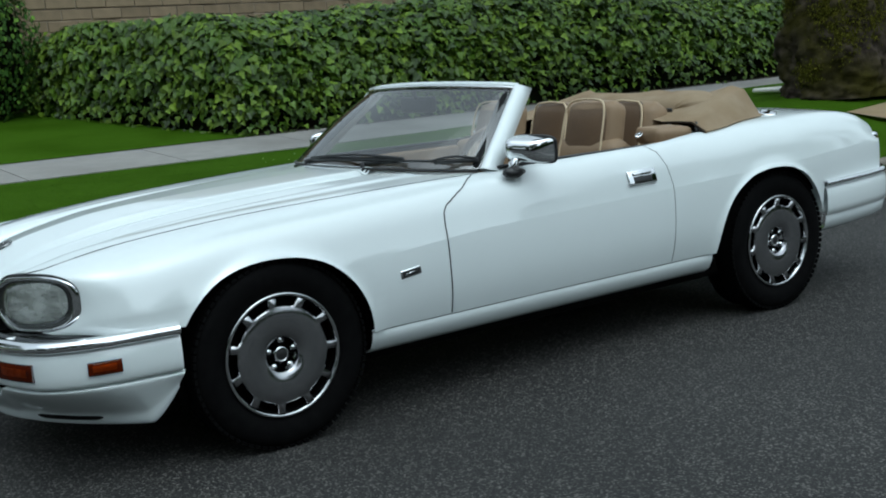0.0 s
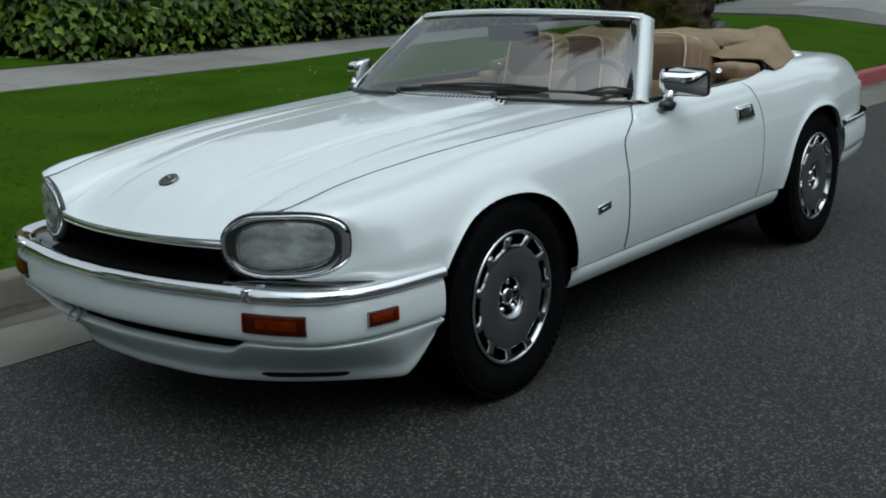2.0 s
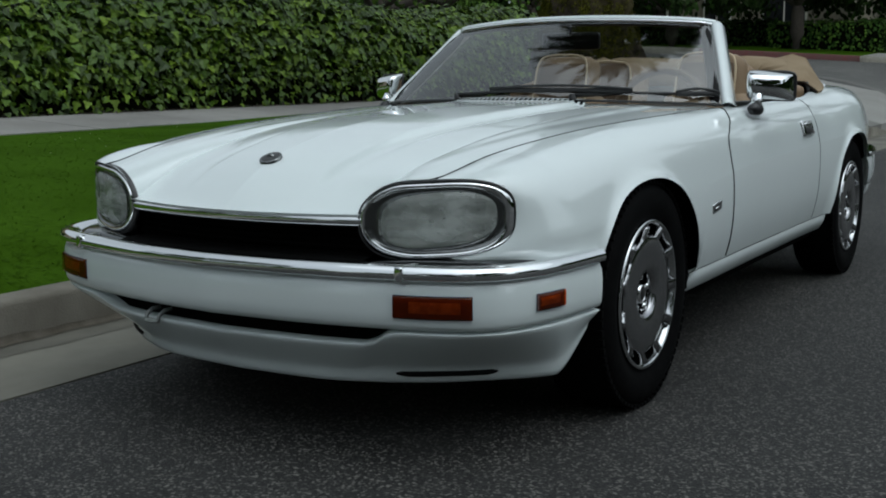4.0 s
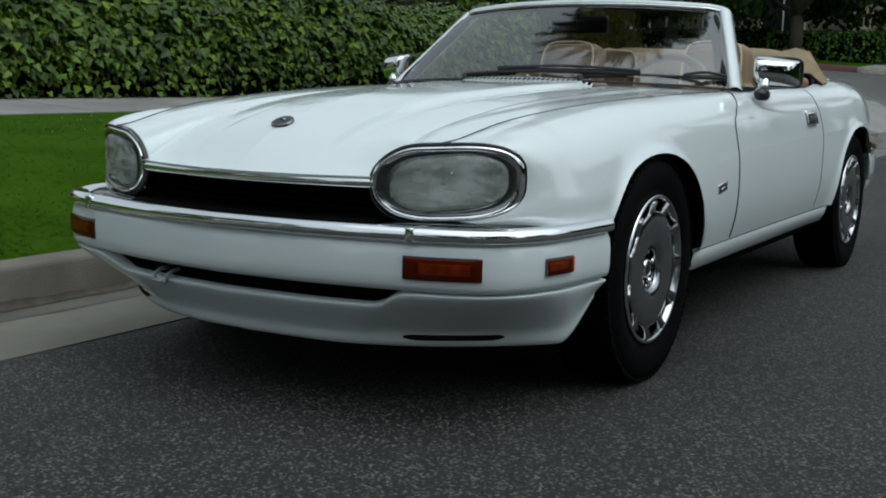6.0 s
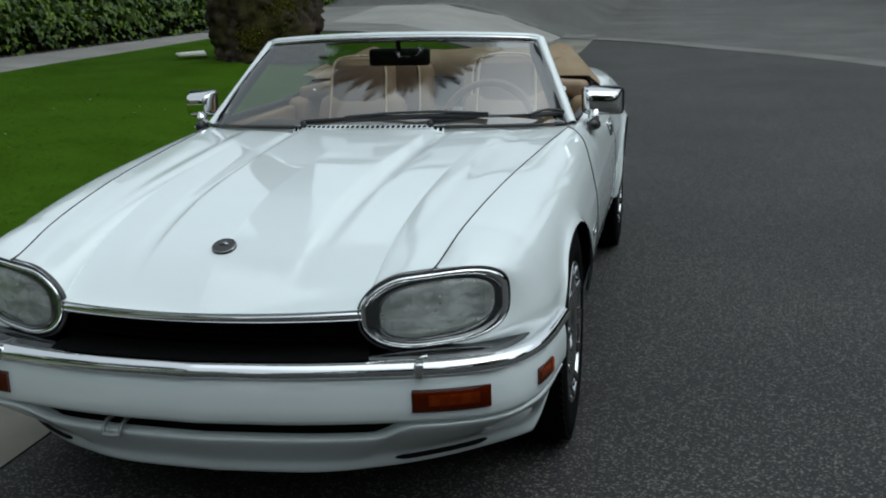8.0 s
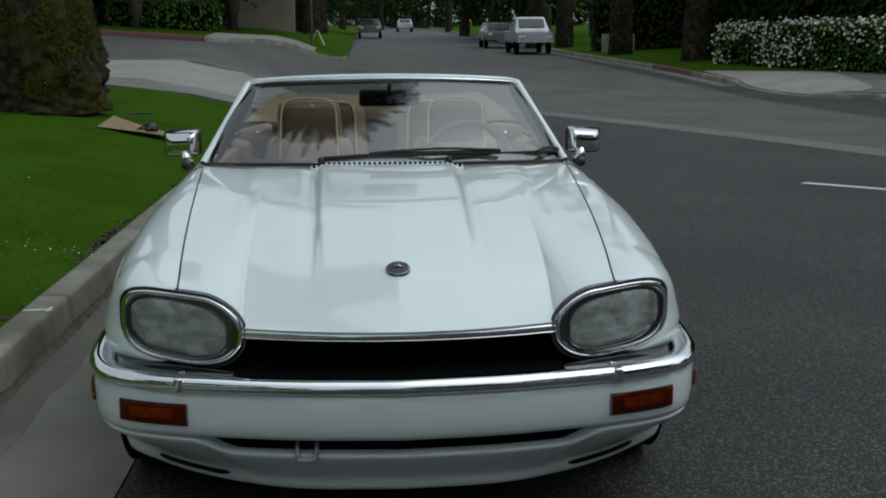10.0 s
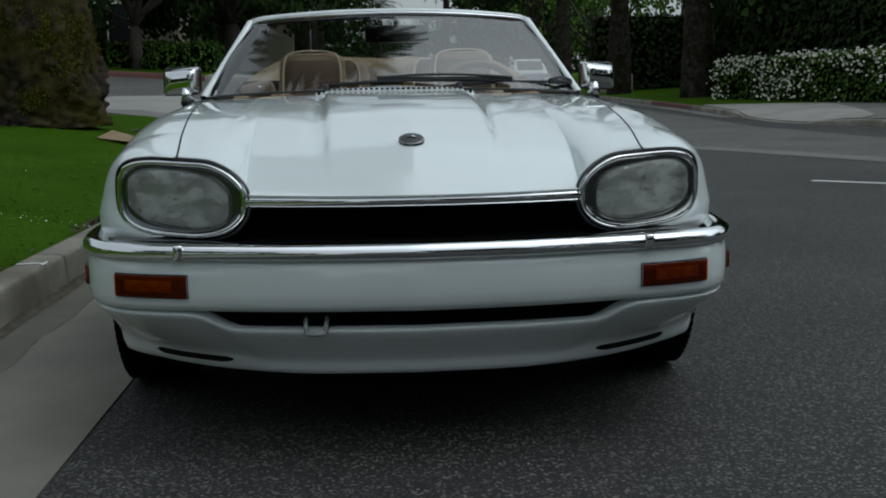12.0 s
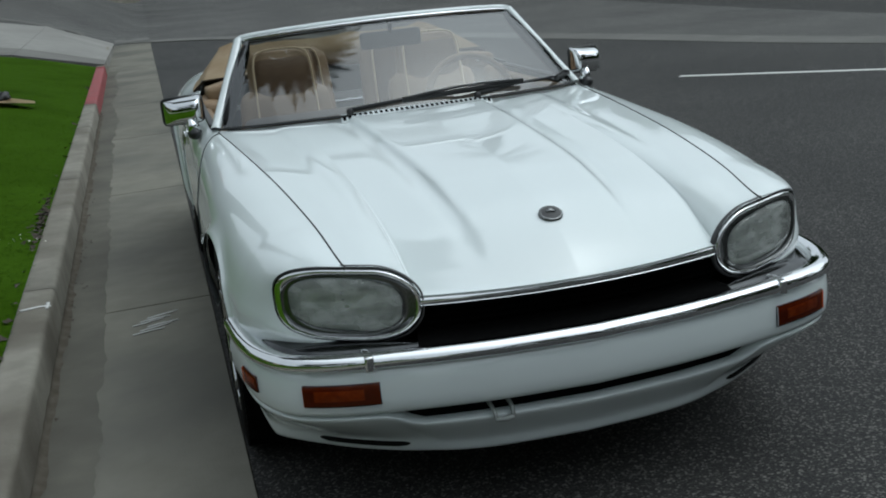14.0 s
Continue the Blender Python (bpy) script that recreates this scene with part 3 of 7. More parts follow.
def lamp_edge(theta, grow=0.0):
    """A point on the headlamp's outline: an oval drawn out to a tip towards the grille."""
    c, s = math.cos(theta), math.sin(theta)
    p = 2 / 3.1
    a, b = 0.151 + grow, 0.083 + grow
    if c < 0:
        p += ((2 / 2.15 if s >= 0 else 2 / 3.6) - p) * smooth_step(-c / 0.8)
        a += 0.002 * smooth_step(-c)
    x = a * math.copysign(abs(c) ** p, c)
    z = b * math.copysign(abs(s) ** (p * 0.92 if c < 0 else p), s)
    return Vector((0.563 + x, LAMP_Y(0.563 + x), 0.603 + z + 0.01 * x / 0.16 + 0.014 * smooth_step(-c)))


def hood_front(a):
    """The hood's front edge, from the middle (0) to the shut line over the lamp (1)."""
    if a < 0.62:
        x = 0.395 * a / 0.62
        return Vector((x, -0.862 + 0.062 * (x / 0.395) ** 2, 0.612 + 0.003 * (x / 0.395) ** 2))
    k = (a - 0.62) / 0.38
    return lamp_edge(math.pi - k * (math.pi / 2 - 0.012), 0.012) + Vector((0, -0.004, 0.004))


def hood_rear(a):
    return Vector((0.718 * a, 0.655 + 0.275 * a**2.2, 0.834 - 0.001 * a**2))


def hood_point(a, s):
    f, r = hood_front(a), hood_rear(a)
    x = f.x + (r.x - f.x) * s
    z = f.z + (r.z - f.z) * G(s) ** (1 + 0.7 * a)
    # the raised middle of the hood, with its two creases, and the softer outer pair
    fade = min(1.0, max(0.0, (s - 0.04) / 0.30))
    edge = 0.200 + 0.056 * s
    z += fade * (0.014 / (1 + math.exp((x - edge) / 0.0045)) - 0.006 * math.exp(-((x - edge - 0.028) / 0.026) ** 2))
    edge2 = 0.45 + 0.06 * s
    z += fade * 0.008 / (1 + math.exp((x - edge2) / 0.010))
    return Vector((x, f.y + (r.y - f.y) * s, z))


def hood_side(y):
    f, r = hood_front(1.0), hood_rear(1.0)
    return hood_point(1.0, min(max((y - f.y) / (r.y - f.y), 0), 1))


F1 = spline((0.2, 0.93, 1.3, 2.0, 2.5), (0.36, 0.28, 0.24, 0.24, 0.36))
F2 = spline((0.2, 0.93, 1.3, 2.0, 2.5), (0.66, 0.58, 0.52, 0.52, 0.64))
F3 = spline((0.2, 0.93, 1.3, 2.0, 2.5), (0.86, 0.82, 0.79, 0.79, 0.86))
WHEELS = ((-0.02, 0.372, 0.385, 0.275), (2.535, 0.392, 0.405, 0.275))


def arch_z(y):
    for cy, half, high, base in WHEELS:
        d = (y - cy) / half
        if abs(d) < 1:
            return base + high * (1 - abs(d) ** 2.25) ** (1 / 2.25)
    return 0.0


def crease_row(n):
    return (n * 3) // 5


def sharpen(pair, rows, n, start, end):
    """Makes the crease a hard edge between two stations."""
    c = crease_row(n)
    for ob in pair:
        for e in ob.data.edges:
            a, b = e.vertices
            if a % n == c and b % n == c and start < ob.data.vertices[a].co.y < end:
                e.use_edge_sharp = True


def side_section(y, n=22):
    """Points down the side from the shut line or belt to the sill crease."""
    w = HW(y)
    if y < 0.93:
        p = hood_side(y)
        xi, zi = p.x + 0.005, p.z
    else:
        xi, zi = BELT_X(y), BELT_Z(y)
    d = w - xi
    zc = CREASE(y)
    soft = min(max((y + 0.1) / 0.5, 0), 1)
    pts = [(xi, zi), (xi + F1(y) * d, zi - 0.009), (xi + F2(y) * d, zi - 0.040), (xi + F3(y) * d, zi - 0.098)]
    pts += [(w, zc)]
    lower = [(w, zc), (w + 0.004 * soft, zc - 0.06), (w - 0.003 + 0.006 * soft, 0.48), (w - 0.010 + 0.003 * soft, 0.40), (w - 0.024, 0.335)]
    out = catmull([(a, y, b) for a, b in pts], 48)[:-1] + catmull([(a, y, b) for a, b in lower], 40)
    low = 0.337
    if y < -0.2:
        low = 0.492
    elif y > 2.94:
        low = 0.545
    low = max(low, arch_z(y))
    # the side, from the top down to the sill or to the arch
    cut = [q for q in out if q.z > low + 0.002]
    q0 = cut[-1]
    q1 = out[len(cut)] if len(cut) < len(out) else q0
    if q1.z < q0.z:
        t = (q0.z - low) / (q0.z - q1.z)
        cut.append(q0.lerp(q1, min(t, 1.0)))
    length = [0.0]
    for i in range(1, len(cut)):
        length.append(length[-1] + (cut[i] - cut[i - 1]).length)
    # one row of points lies on the crease itself
    nu = crease_row(n)
    above = [u for u, q in zip(length, cut) if q.z >= zc - 1e-5]
    turn = min(above[-1], length[-1] - 0.02) if length[-1] > 0.1 else length[-1] * 0.6
    res = []
    for k in range(n):
        u = turn * k / nu if k <= nu else turn + (length[-1] - turn) * (k - nu) / (n - 1 - nu)
        i = max(1, min(int(np.searchsorted(length, u)), len(cut) - 1))
        t = (u - length[i - 1]) / max(length[i] - length[i - 1], 1e-9)
        res.append(cut[i - 1].lerp(cut[i], t))
    # the flared lip round the arch
    for cy, half, high, base in WHEELS:
        for q in res:
            rr = math.hypot((q.y - cy) / half, max(q.z - base, 0) / high)
            q.x += 0.017 * math.exp(-((rr - 1.0) / 0.06) ** 2) if rr < 1.4 else 0
    return res


def arch_stations(cy, half):
    return [cy - half * math.cos(math.pi * k / 30) * 0.9999 for k in range(31)]


def mirrored(name, verts, faces, mat, parent, label=""):
    a = raw(name, verts, faces, mat, parent, label)
    b = raw(name, [(-v[0], v[1], v[2]) for v in verts], flip(faces), mat, parent, label)
    return a, b


def facing(verts, faces, way):
    """Turns the faces so that on the whole they look along way."""
    total = Vector()
    for q in faces:
        a, b, c = (Vector(verts[i]) for i in q[:3])
        total += (b - a).cross(c - a)
    return faces if total.dot(Vector(way)) > 0 else flip(faces)


def panel(name, stations, mat=PAINT, keep=None, n=22, label=""):
    rows = [side_section(y, n) for y in stations]
    v, f = lattice(rows)
    if keep:
        f = [q for q in f if keep(sum((v[i] for i in q), Vector()) / 4)]
    pair = mirrored(name, v, flip(f), mat, car, label)
    sharpen(pair, rows, n, 0.3, 3.4)
    return pair


# hood
na, ns = 131, 60
rows = [[hood_point(1 - (1 - a / (na - 1)) ** 1.0, (k / ns) ** 1.5) for a in range(na)] for k in range(ns + 1)]
full = [[Vector((-p.x, p.y, p.z)) for p in reversed(r[1:])] + list(r) for r in rows]
v, f = lattice(full)
hood = raw("hood", v, flip(f), PAINT, car, "long white hood with raised middle and creases")
# rolled front lip of the hood
lip = [[hood_front(a / 40 * 0.62) + Vector((0, d, z)) for d, z in ((0, 0), (0.004, -0.008), (0.016, -0.014), (0.04, -0.014))] for a in range(41)]
lip = [[Vector((-p.x, p.y, p.z)) for p in r] for r in reversed(lip[1:])] + lip
v, f = lattice(lip)
raw("hood_lip", v, f, PAINT, car)

# front wing: from the lamp's rim round and back to the door
B = 22
back_row = side_section(-0.45, B)
rim_row = []
for j in range(B):
    th = math.pi / 2 + 0.012 - (math.pi * 0.98) * (j / (B - 1)) ** 0.9
    rim_row.append(lamp_edge(th, 0.012) + Vector((0, -0.004, 0.004)))
blend = []
for k in range(15):
    s = k / 14
    er, ey = math.sin(s * math.pi / 2), 1 - math.cos(s * math.pi / 2)
    er, ey = 0.55 * er + 0.45 * s, 0.6 * ey + 0.4 * s
    row = []
    for p, q in zip(rim_row, back_row):
        row.append(Vector((p.x + (q.x - p.x) * er, p.y + (q.y - p.y) * ey, p.z + (q.z - p.z) * er)))
    hs = hood_side(row[0].y)
    row[0] = Vector((hs.x + 0.005, row[0].y, hs.z))
    blend.append(row)
front_st = [-0.45, -0.42] + arch_stations(-0.02, 0.372) + [0.353, 0.42, 0.5, 0.6, 0.66, 0.69, 0.72, 0.76, 0.80, 0.84, 0.88, 0.93]


def before_door(c):
    return c.y < 0.69 or (c.z > 0.735 and c.y < 0.69 + (c.z - 0.735) * 1.9)


rows = blend + [side_section(y, B) for y in front_st[1:]]
v, f = lattice(rows)
fw = [q for q in f if before_door(sum((v[i] for i in q), Vector()) / 4)]
sharpen(mirrored("front_wing", v, flip(fw), PAINT, car, "white front wing with flared wheel arch"), rows, B, 0.36, 0.95)
door_st = [0.69, 0.72, 0.76, 0.80, 0.84, 0.88, 0.93, 0.98, 1.05, 1.15, 1.3, 1.45, 1.6, 1.75, 1.85, 1.888]
panel("door", door_st, keep=lambda c: not before_door(c), label="white car door")
rear_st = [1.888, 1.95, 2.0, 2.05, 2.1, 2.14] + arch_stations(2.535, 0.392) + [2.93, 2.95, 3.0, 3.1, 3.2, 3.3, 3.4, 3.48, 3.54, 3.58]
panel("rear_wing", rear_st, label="white rear wing with raised haunch")


def side_path(points):
    """A path on the side given as (y, z)."""
    out = []
    fine = []
    for (y0, z0), (y1, z1) in zip(points, points[1:]):
        fine += [(y0 + (y1 - y0) * k / 5, z0 + (z1 - z0) * k / 5) for k in range(5)]
    for y, z in fine + [points[-1]]:
        sec = side_section(y, 120)
        out.append(min(sec, key=lambda q: abs(q.z - z)) + Vector((0.0012, 0, 0)))
    return out


def line(name, path, r, mat, parent, both=True):
    for sgn in ((1, -1) if both else (1,)):
        part(name, rod([(sgn * p[0], p[1], p[2]) for p in path], r, 6), mat, parent)


line("door_gap", side_path([(0.905, 0.833), (0.86, 0.822), (0.80, 0.79), (0.75, 0.764), (0.715, 0.745), (0.695, 0.72), (0.69, 0.68), (0.69, 0.6), (0.692, 0.5), (0.697, 0.42), (0.70, 0.345)]), 0.0024, GAP, car)
line("door_gap", side_path([(1.80, 0.848), (1.84, 0.82), (1.87, 0.76), (1.888, 0.68), (1.89, 0.6), (1.888, 0.5), (1.885, 0.42), (1.88, 0.345)]), 0.0009, GAP, car)
hs_path = [hood_point(1.0, k / 30) + Vector((0.0025, 0, 0.0005)) for k in range(31)]
line("hood_gap", hs_path, 0.0015, GAP, car)

# sills
rows = []
for y in [0.352 + (2.142 - 0.352) * k / 24 for k in range(25)]:
    w = HW(y) - 0.024
    rows.append([(w - 0.006, y, 0.341), (w - 0.005, y, 0.335), (w - 0.002, y, 0.331), (w - 0.009, y, 0.30), (w - 0.027, y, 0.268), (w - 0.055, y, 0.248), (w - 0.2, y, 0.24)])
v, f = lattice(rows)
mirrored("sill", v, flip(f), PAINT, car)
line("sill_gap", [(HW(0.352 + 0.0746 * k) - 0.026, 0.352 + 0.0746 * k, 0.3345) for k in range(25)], 0.0012, GAP, car)

# wheel wells, floor and the dark body inside the shell
for cy, half, high, base in WHEELS:
    rows = []
    for k in range(31):
        a = math.pi * k / 30
        y = cy - half * math.cos(a) * 1.0
        z = base + high * max(0.0, 1 - abs(math.cos(a)) ** 2.25) ** (1 / 2.25)
        w = HW(y) - (0.16 if (cy < 1 and y < cy - 0.30) or (cy > 1 and y > cy + 0.33) else 0.006)
        w -= 0.040 * min(1.0, max(0.0, (0.52 - z) / 0.2))
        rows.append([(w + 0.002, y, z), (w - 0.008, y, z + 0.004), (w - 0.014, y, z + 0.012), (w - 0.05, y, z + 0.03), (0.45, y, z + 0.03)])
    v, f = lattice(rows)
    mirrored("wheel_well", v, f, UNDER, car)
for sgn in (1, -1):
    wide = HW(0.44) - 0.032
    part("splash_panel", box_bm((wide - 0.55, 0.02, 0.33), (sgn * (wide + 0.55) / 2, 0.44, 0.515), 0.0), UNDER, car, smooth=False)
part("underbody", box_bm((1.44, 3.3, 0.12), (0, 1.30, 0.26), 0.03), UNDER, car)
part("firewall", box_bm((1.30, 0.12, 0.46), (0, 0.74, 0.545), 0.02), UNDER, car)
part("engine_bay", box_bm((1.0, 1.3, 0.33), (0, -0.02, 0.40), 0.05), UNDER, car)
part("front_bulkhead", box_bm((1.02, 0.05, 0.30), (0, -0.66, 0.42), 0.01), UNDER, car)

# rear deck, tail panel
rows = []
for y in [2.46 + (3.585 - 2.46) * k / 24 for k in range(25)]:
    xb, zb = BELT_X(y), BELT_Z(y)
    rows.append([Vector((xb * (a / 12), y, zb + 0.018 * (1 - (a / 12) ** 2))) for a in range(-12, 13)])
v, f = lattice(rows)
raw("boot_lid", v, flip(f), PAINT, car, "white boot lid")
tail_sec = side_section(3.58, 20)
outline = [Vector((-p.x, p.y, p.z)) for p in reversed(tail_sec)] + tail_sec
rows = [[p for p in outline], [Vector((p.x * 0.97, p.y + 0.035, 0.6 + (p.z - 0.6) * 0.93)) for p in outline], [Vector((p.x * 0.6, p.y + 0.05, 0.62)) for p in outline]]
v, f = lattice(rows)
raw("tail_panel", v, f, PAINT, car)
for sgn in (1, -1):
    lamp = part("tail_lamp", box_bm((0.18, 0.08, 0.16), (sgn * 0.575, 3.585, 0.655), 0.02), RED_LENS, car, "dark red tail lamp")
    part("lamp_surround", box_bm((0.195, 0.07, 0.175), (sgn * 0.575, 3.58, 0.655), 0.02), CHROME, lamp)

# bumpers
PLAN = catmull([(0, -0.935, 0), (0.26, -0.914, 0), (0.50, -0.866, 0), (0.64, -0.823, 0), (0.735, -0.762, 0), (0.79, -0.665, 0), (0.818, -0.545, 0), (0.836, -0.365, 0)], 60)
PLAN = [Vector((-p.x, p.y, 0)) for p in reversed(PLAN[1:])] + PLAN


def sweep(profile, plan, dz=None):
    """Sweeps (outward, height) pairs along a plan curve."""
    rows = []
    for i, p in enumerate(plan):
        t = plan[min(i + 1, len(plan) - 1)] - plan[max(i - 1, 0)]
        nrm = Vector((t.y, -t.x, 0)).normalized()
        prof = profile(p) if callable(profile) else profile
        rows.append([p + nrm * o + Vector((0, 0, h)) for o, h in prof])
    return lattice(rows)


upper = [(-0.05, 0.484), (-0.026, 0.482), (-0.012, 0.474), (-0.003, 0.455), (0.0, 0.43), (0.0, 0.395), (-0.002, 0.370), (-0.007, 0.359), (-0.016, 0.354), (-0.06, 0.352)]
v, f = sweep(upper, PLAN)
bumper = raw("front_bumper", v, f, PAINT, car, "white front bumper cover with chrome top strip")
bumper_open = lambda x: 1 / (1 + math.exp((abs(x) - 0.492) / 0.010))


CHIN = catmull([(0, -0.820, 0), (0.25, -0.798, 0), (0.42, -0.738, 0), (0.55, -0.660, 0), (0.66, -0.566, 0), (0.745, -0.475, 0), (0.795, -0.372, 0)], 60)
CHIN = [Vector((-p.x, p.y, 0)) for p in reversed(CHIN[1:])] + CHIN


def chin_row(i):
    """One section of the spoiler: it runs from the bumper's lower edge back and down to the lip."""
    p, q = PLAN[i], CHIN[i]
    o = bumper_open(p.x)
    t = CHIN[min(i + 1, len(CHIN) - 1)] - CHIN[max(i - 1, 0)]
    nrm = Vector((t.y, -t.x, 0)).normalized()
    s = abs(i - 59) / 59
    low = 0.182 + 0.110 * max(0.0, (s - 0.86) / 0.14) ** 1.4
    top = 0.347 - 0.040 * o
    rows = []
    for k, z, out in ((0.0, 1.03, -0.05), (0.0, 1.0, -0.014), (0.02, 0.975, -0.011), (0.09, 0.91, -0.009), (0.25, 0.78, -0.008), (0.46, 0.62, -0.007), (0.68, 0.46, -0.005), (0.85, 0.345, -0.001), (0.94, 0.275, 0.002),
                      (0.985, 0.21, 0.004), (1.0, 0.12, 0.003), (1.0, 0.04, -0.002), (1.0, 0.0, -0.014), (1.0, 0.04, -0.10)):
        k = k + (1 - k) * 0.22 * o
        rows.append(p.lerp(q, k) + nrm * out + Vector((0, 0, low + (top - low) * z)))
    return rows


v, f = lattice([chin_row(i) for i in range(len(PLAN))])
raw("front_spoiler", v, f, PAINT, car, "white front spoiler lip with air slots")
v, f = sweep([(-0.072, 0.297), (-0.072, 0.37)], [p for p in PLAN if abs(p.x) < 0.53])
raw("intake", v, f, GRILLE_SHADE_BLACK, car, "black air intake")
# slots lie on the lip surface; their recess shade is put into the colour
SLOT_SHADE = material("slot_recess_shade", (0.006, 0.006, 0.006), rough=0.8, spec=0.1, other=(0.010, 0.010, 0.010), scale=30)
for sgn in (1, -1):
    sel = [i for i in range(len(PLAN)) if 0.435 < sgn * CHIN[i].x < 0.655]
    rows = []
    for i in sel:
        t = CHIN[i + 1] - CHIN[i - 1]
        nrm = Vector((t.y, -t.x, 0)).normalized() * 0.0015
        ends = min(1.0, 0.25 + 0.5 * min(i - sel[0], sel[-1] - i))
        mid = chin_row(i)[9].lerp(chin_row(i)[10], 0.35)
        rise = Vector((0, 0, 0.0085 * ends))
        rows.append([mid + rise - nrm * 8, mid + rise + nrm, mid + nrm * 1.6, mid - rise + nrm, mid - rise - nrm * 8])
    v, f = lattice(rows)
    raw("air_slot", v, f, SLOT_SHADE, car)
strip = [(-0.052, 0.496), (-0.040, 0.505), (-0.020, 0.5095), (-0.008, 0.509), (0.003, 0.504), (0.009, 0.495), (0.010, 0.485), (0.006, 0.477), (-0.004, 0.473), (-0.03, 0.472)]
v, f = sweep(strip, PLAN)
raw("chrome_strip", v, f, CHROME, car, "polished chrome bumper strip")
# outer ledge: chrome darkened in its colour for shade and dark reflections
ledge = [(-0.16, 0.512), (-0.075, 0.508), (-0.052, 0.500), (-0.048, 0.49)]
for keep_, mat_, tag_ in ((lambda p: abs(p.x) < 0.43, GRILLE_SHADE_BLACK, "black"), (lambda p: p.x > 0.42, LEDGE_SHADE, "shaded chrome"), (lambda p: p.x < -0.42, LEDGE_SHADE, "shaded chrome")):
    v, f = sweep(ledge, [p for p in PLAN if keep_(p)])
    raw("bumper_ledge", v, f, mat_, car, tag_ + " ledge behind the bumper strip")
def back_plate(plan, z0, z1, parent):
    """The lamp behind a lens: a dark seat with a bright reflector and a rubber rim."""
    h = z1 - z0
    v, f = sweep([(0.0020, z0 + 0.001), (0.0020, z1 - 0.001)], plan)
    raw("lamp_seat", v, f, AMBER_SEAT, parent)
    n = len(plan)
    mid = plan[n // 5:max(n // 5 + 2, n - n // 5)]
    v, f = sweep([(0.0022, z0 + 0.24 * h), (0.0040, z0 + 0.38 * h), (0.0040, z0 + 0.60 * h), (0.0022, z0 + 0.74 * h)], mid)
    raw("lamp_reflector", v, f, AMBER_BACK, parent)
    rim = []
    for i, zs in ((range(n), z1), (reversed(range(n)), z0)):
        for k in i:
            t = plan[min(k + 1, n - 1)] - plan[max(k - 1, 0)]
            rim.append(plan[k] + Vector((t.y, -t.x, 0)).normalized() * 0.002 + Vector((0, 0, zs)))
    rim.append(rim[0])
    part("lens_seal", rod(rim, 0.0016, 5, caps=False), RUBBER, parent)


for sgn in (1, -1):
    part("bumper_clamp", box_bm((0.022, 0.075, 0.036), (sgn * 0.543, -0.832, 0.491), 0.005), CHROME, car)
    # turn signal, set flush in the bumper
    pts2 = [p for p in PLAN if 0.512 < sgn * p.x < 0.702]
    prof = [(-0.004, 0.441), (0.005, 0.440), (0.0075, 0.436), (0.0075, 0.390), (0.005, 0.386), (-0.004, 0.385)]
    v, f = sweep(prof, pts2)
    m = len(prof)
    f = f + [tuple(range(m)), tuple(reversed(range((len(pts2) - 1) * m, len(pts2) * m)))]
    ts = raw("turn_signal", v, f, AMBER, car, "amber turn signal lens", smooth=False)
    back_plate(pts2, 0.386, 0.440, ts)
    pts = [p for p in PLAN if sgn * p.x > 0.7 and -0.657 < p.y < -0.545]
    prof = [(-0.004, 0.434), (0.006, 0.433), (0.0085, 0.429), (0.0085, 0.397), (0.006, 0.393), (-0.004, 0.392)]
    v, f = sweep(prof, pts)
    f = f + [tuple(range(m)), tuple(reversed(range((len(pts) - 1) * m, len(pts) * m)))]
    sm = raw("side_marker", v, f, AMBER, car, "amber side marker lens", smooth=False)
    back_plate(pts, 0.393, 0.433, sm)

RPLAN = catmull([(0.832, 2.95, 0), (0.820, 3.1, 0), (0.793, 3.3, 0), (0.756, 3.5, 0), (0.70, 3.63, 0), (0.58, 3.70, 0), (0.3, 3.74, 0), (0, 3.75, 0)], 40)
RPLAN = RPLAN + [Vector((-p.x, p.y, 0)) for p in reversed(RPLAN[:-1])]
rear_up = [(-0.05, 0.545), (-0.016, 0.538), (-0.003, 0.52), (0.002, 0.49), (0.002, 0.43), (-0.004, 0.40), (-0.012, 0.395), (-0.010, 0.385), (-0.02, 0.34), (-0.06, 0.31), (-0.2, 0.30)]
v, f = sweep(rear_up, RPLAN)
raw("rear_bumper", v, f, PAINT, car, "white rear bumper with chrome strip")
v, f = sweep([(-0.06, 0.556), (-0.012, 0.566), (0.004, 0.558), (0.006, 0.545), (-0.004, 0.537), (-0.03, 0.535)], RPLAN)
raw("chrome_strip", v, f, CHROME, car)

# grille and headlamps
part("grille", box_bm((0.84, 0.02, 0.14), (0, -0.735, 0.545), 0.004), GRILLE_SHADE_BLACK, car, "black recessed grille")
for k in range(5):
    z = 0.512 + 0.017 * k
    bar = [(x, -0.80 + 0.05 * (x / 0.40) ** 2, z) for x in [-0.42 + 0.84 * i / 16 for i in range(17)]]
    part("grille_bar", rod(bar, 0.0024, 6), GRILLE_SHADE_BLACK, car)
v, f = lattice([[(x, -0.85 + 0.06 * (x / 0.40) ** 2 + d, z) for d, z in ((0.0, 0.610), (-0.006, 0.607), (-0.0085, 0.600), (-0.0075, 0.590), (-0.003, 0.582), (0.012, 0.580))] for x in [-0.398 + 0.796 * i / 30 for i in range(31)]])
raw("grille_chrome", v, f, CHROME, car, "chrome bar over the grille")
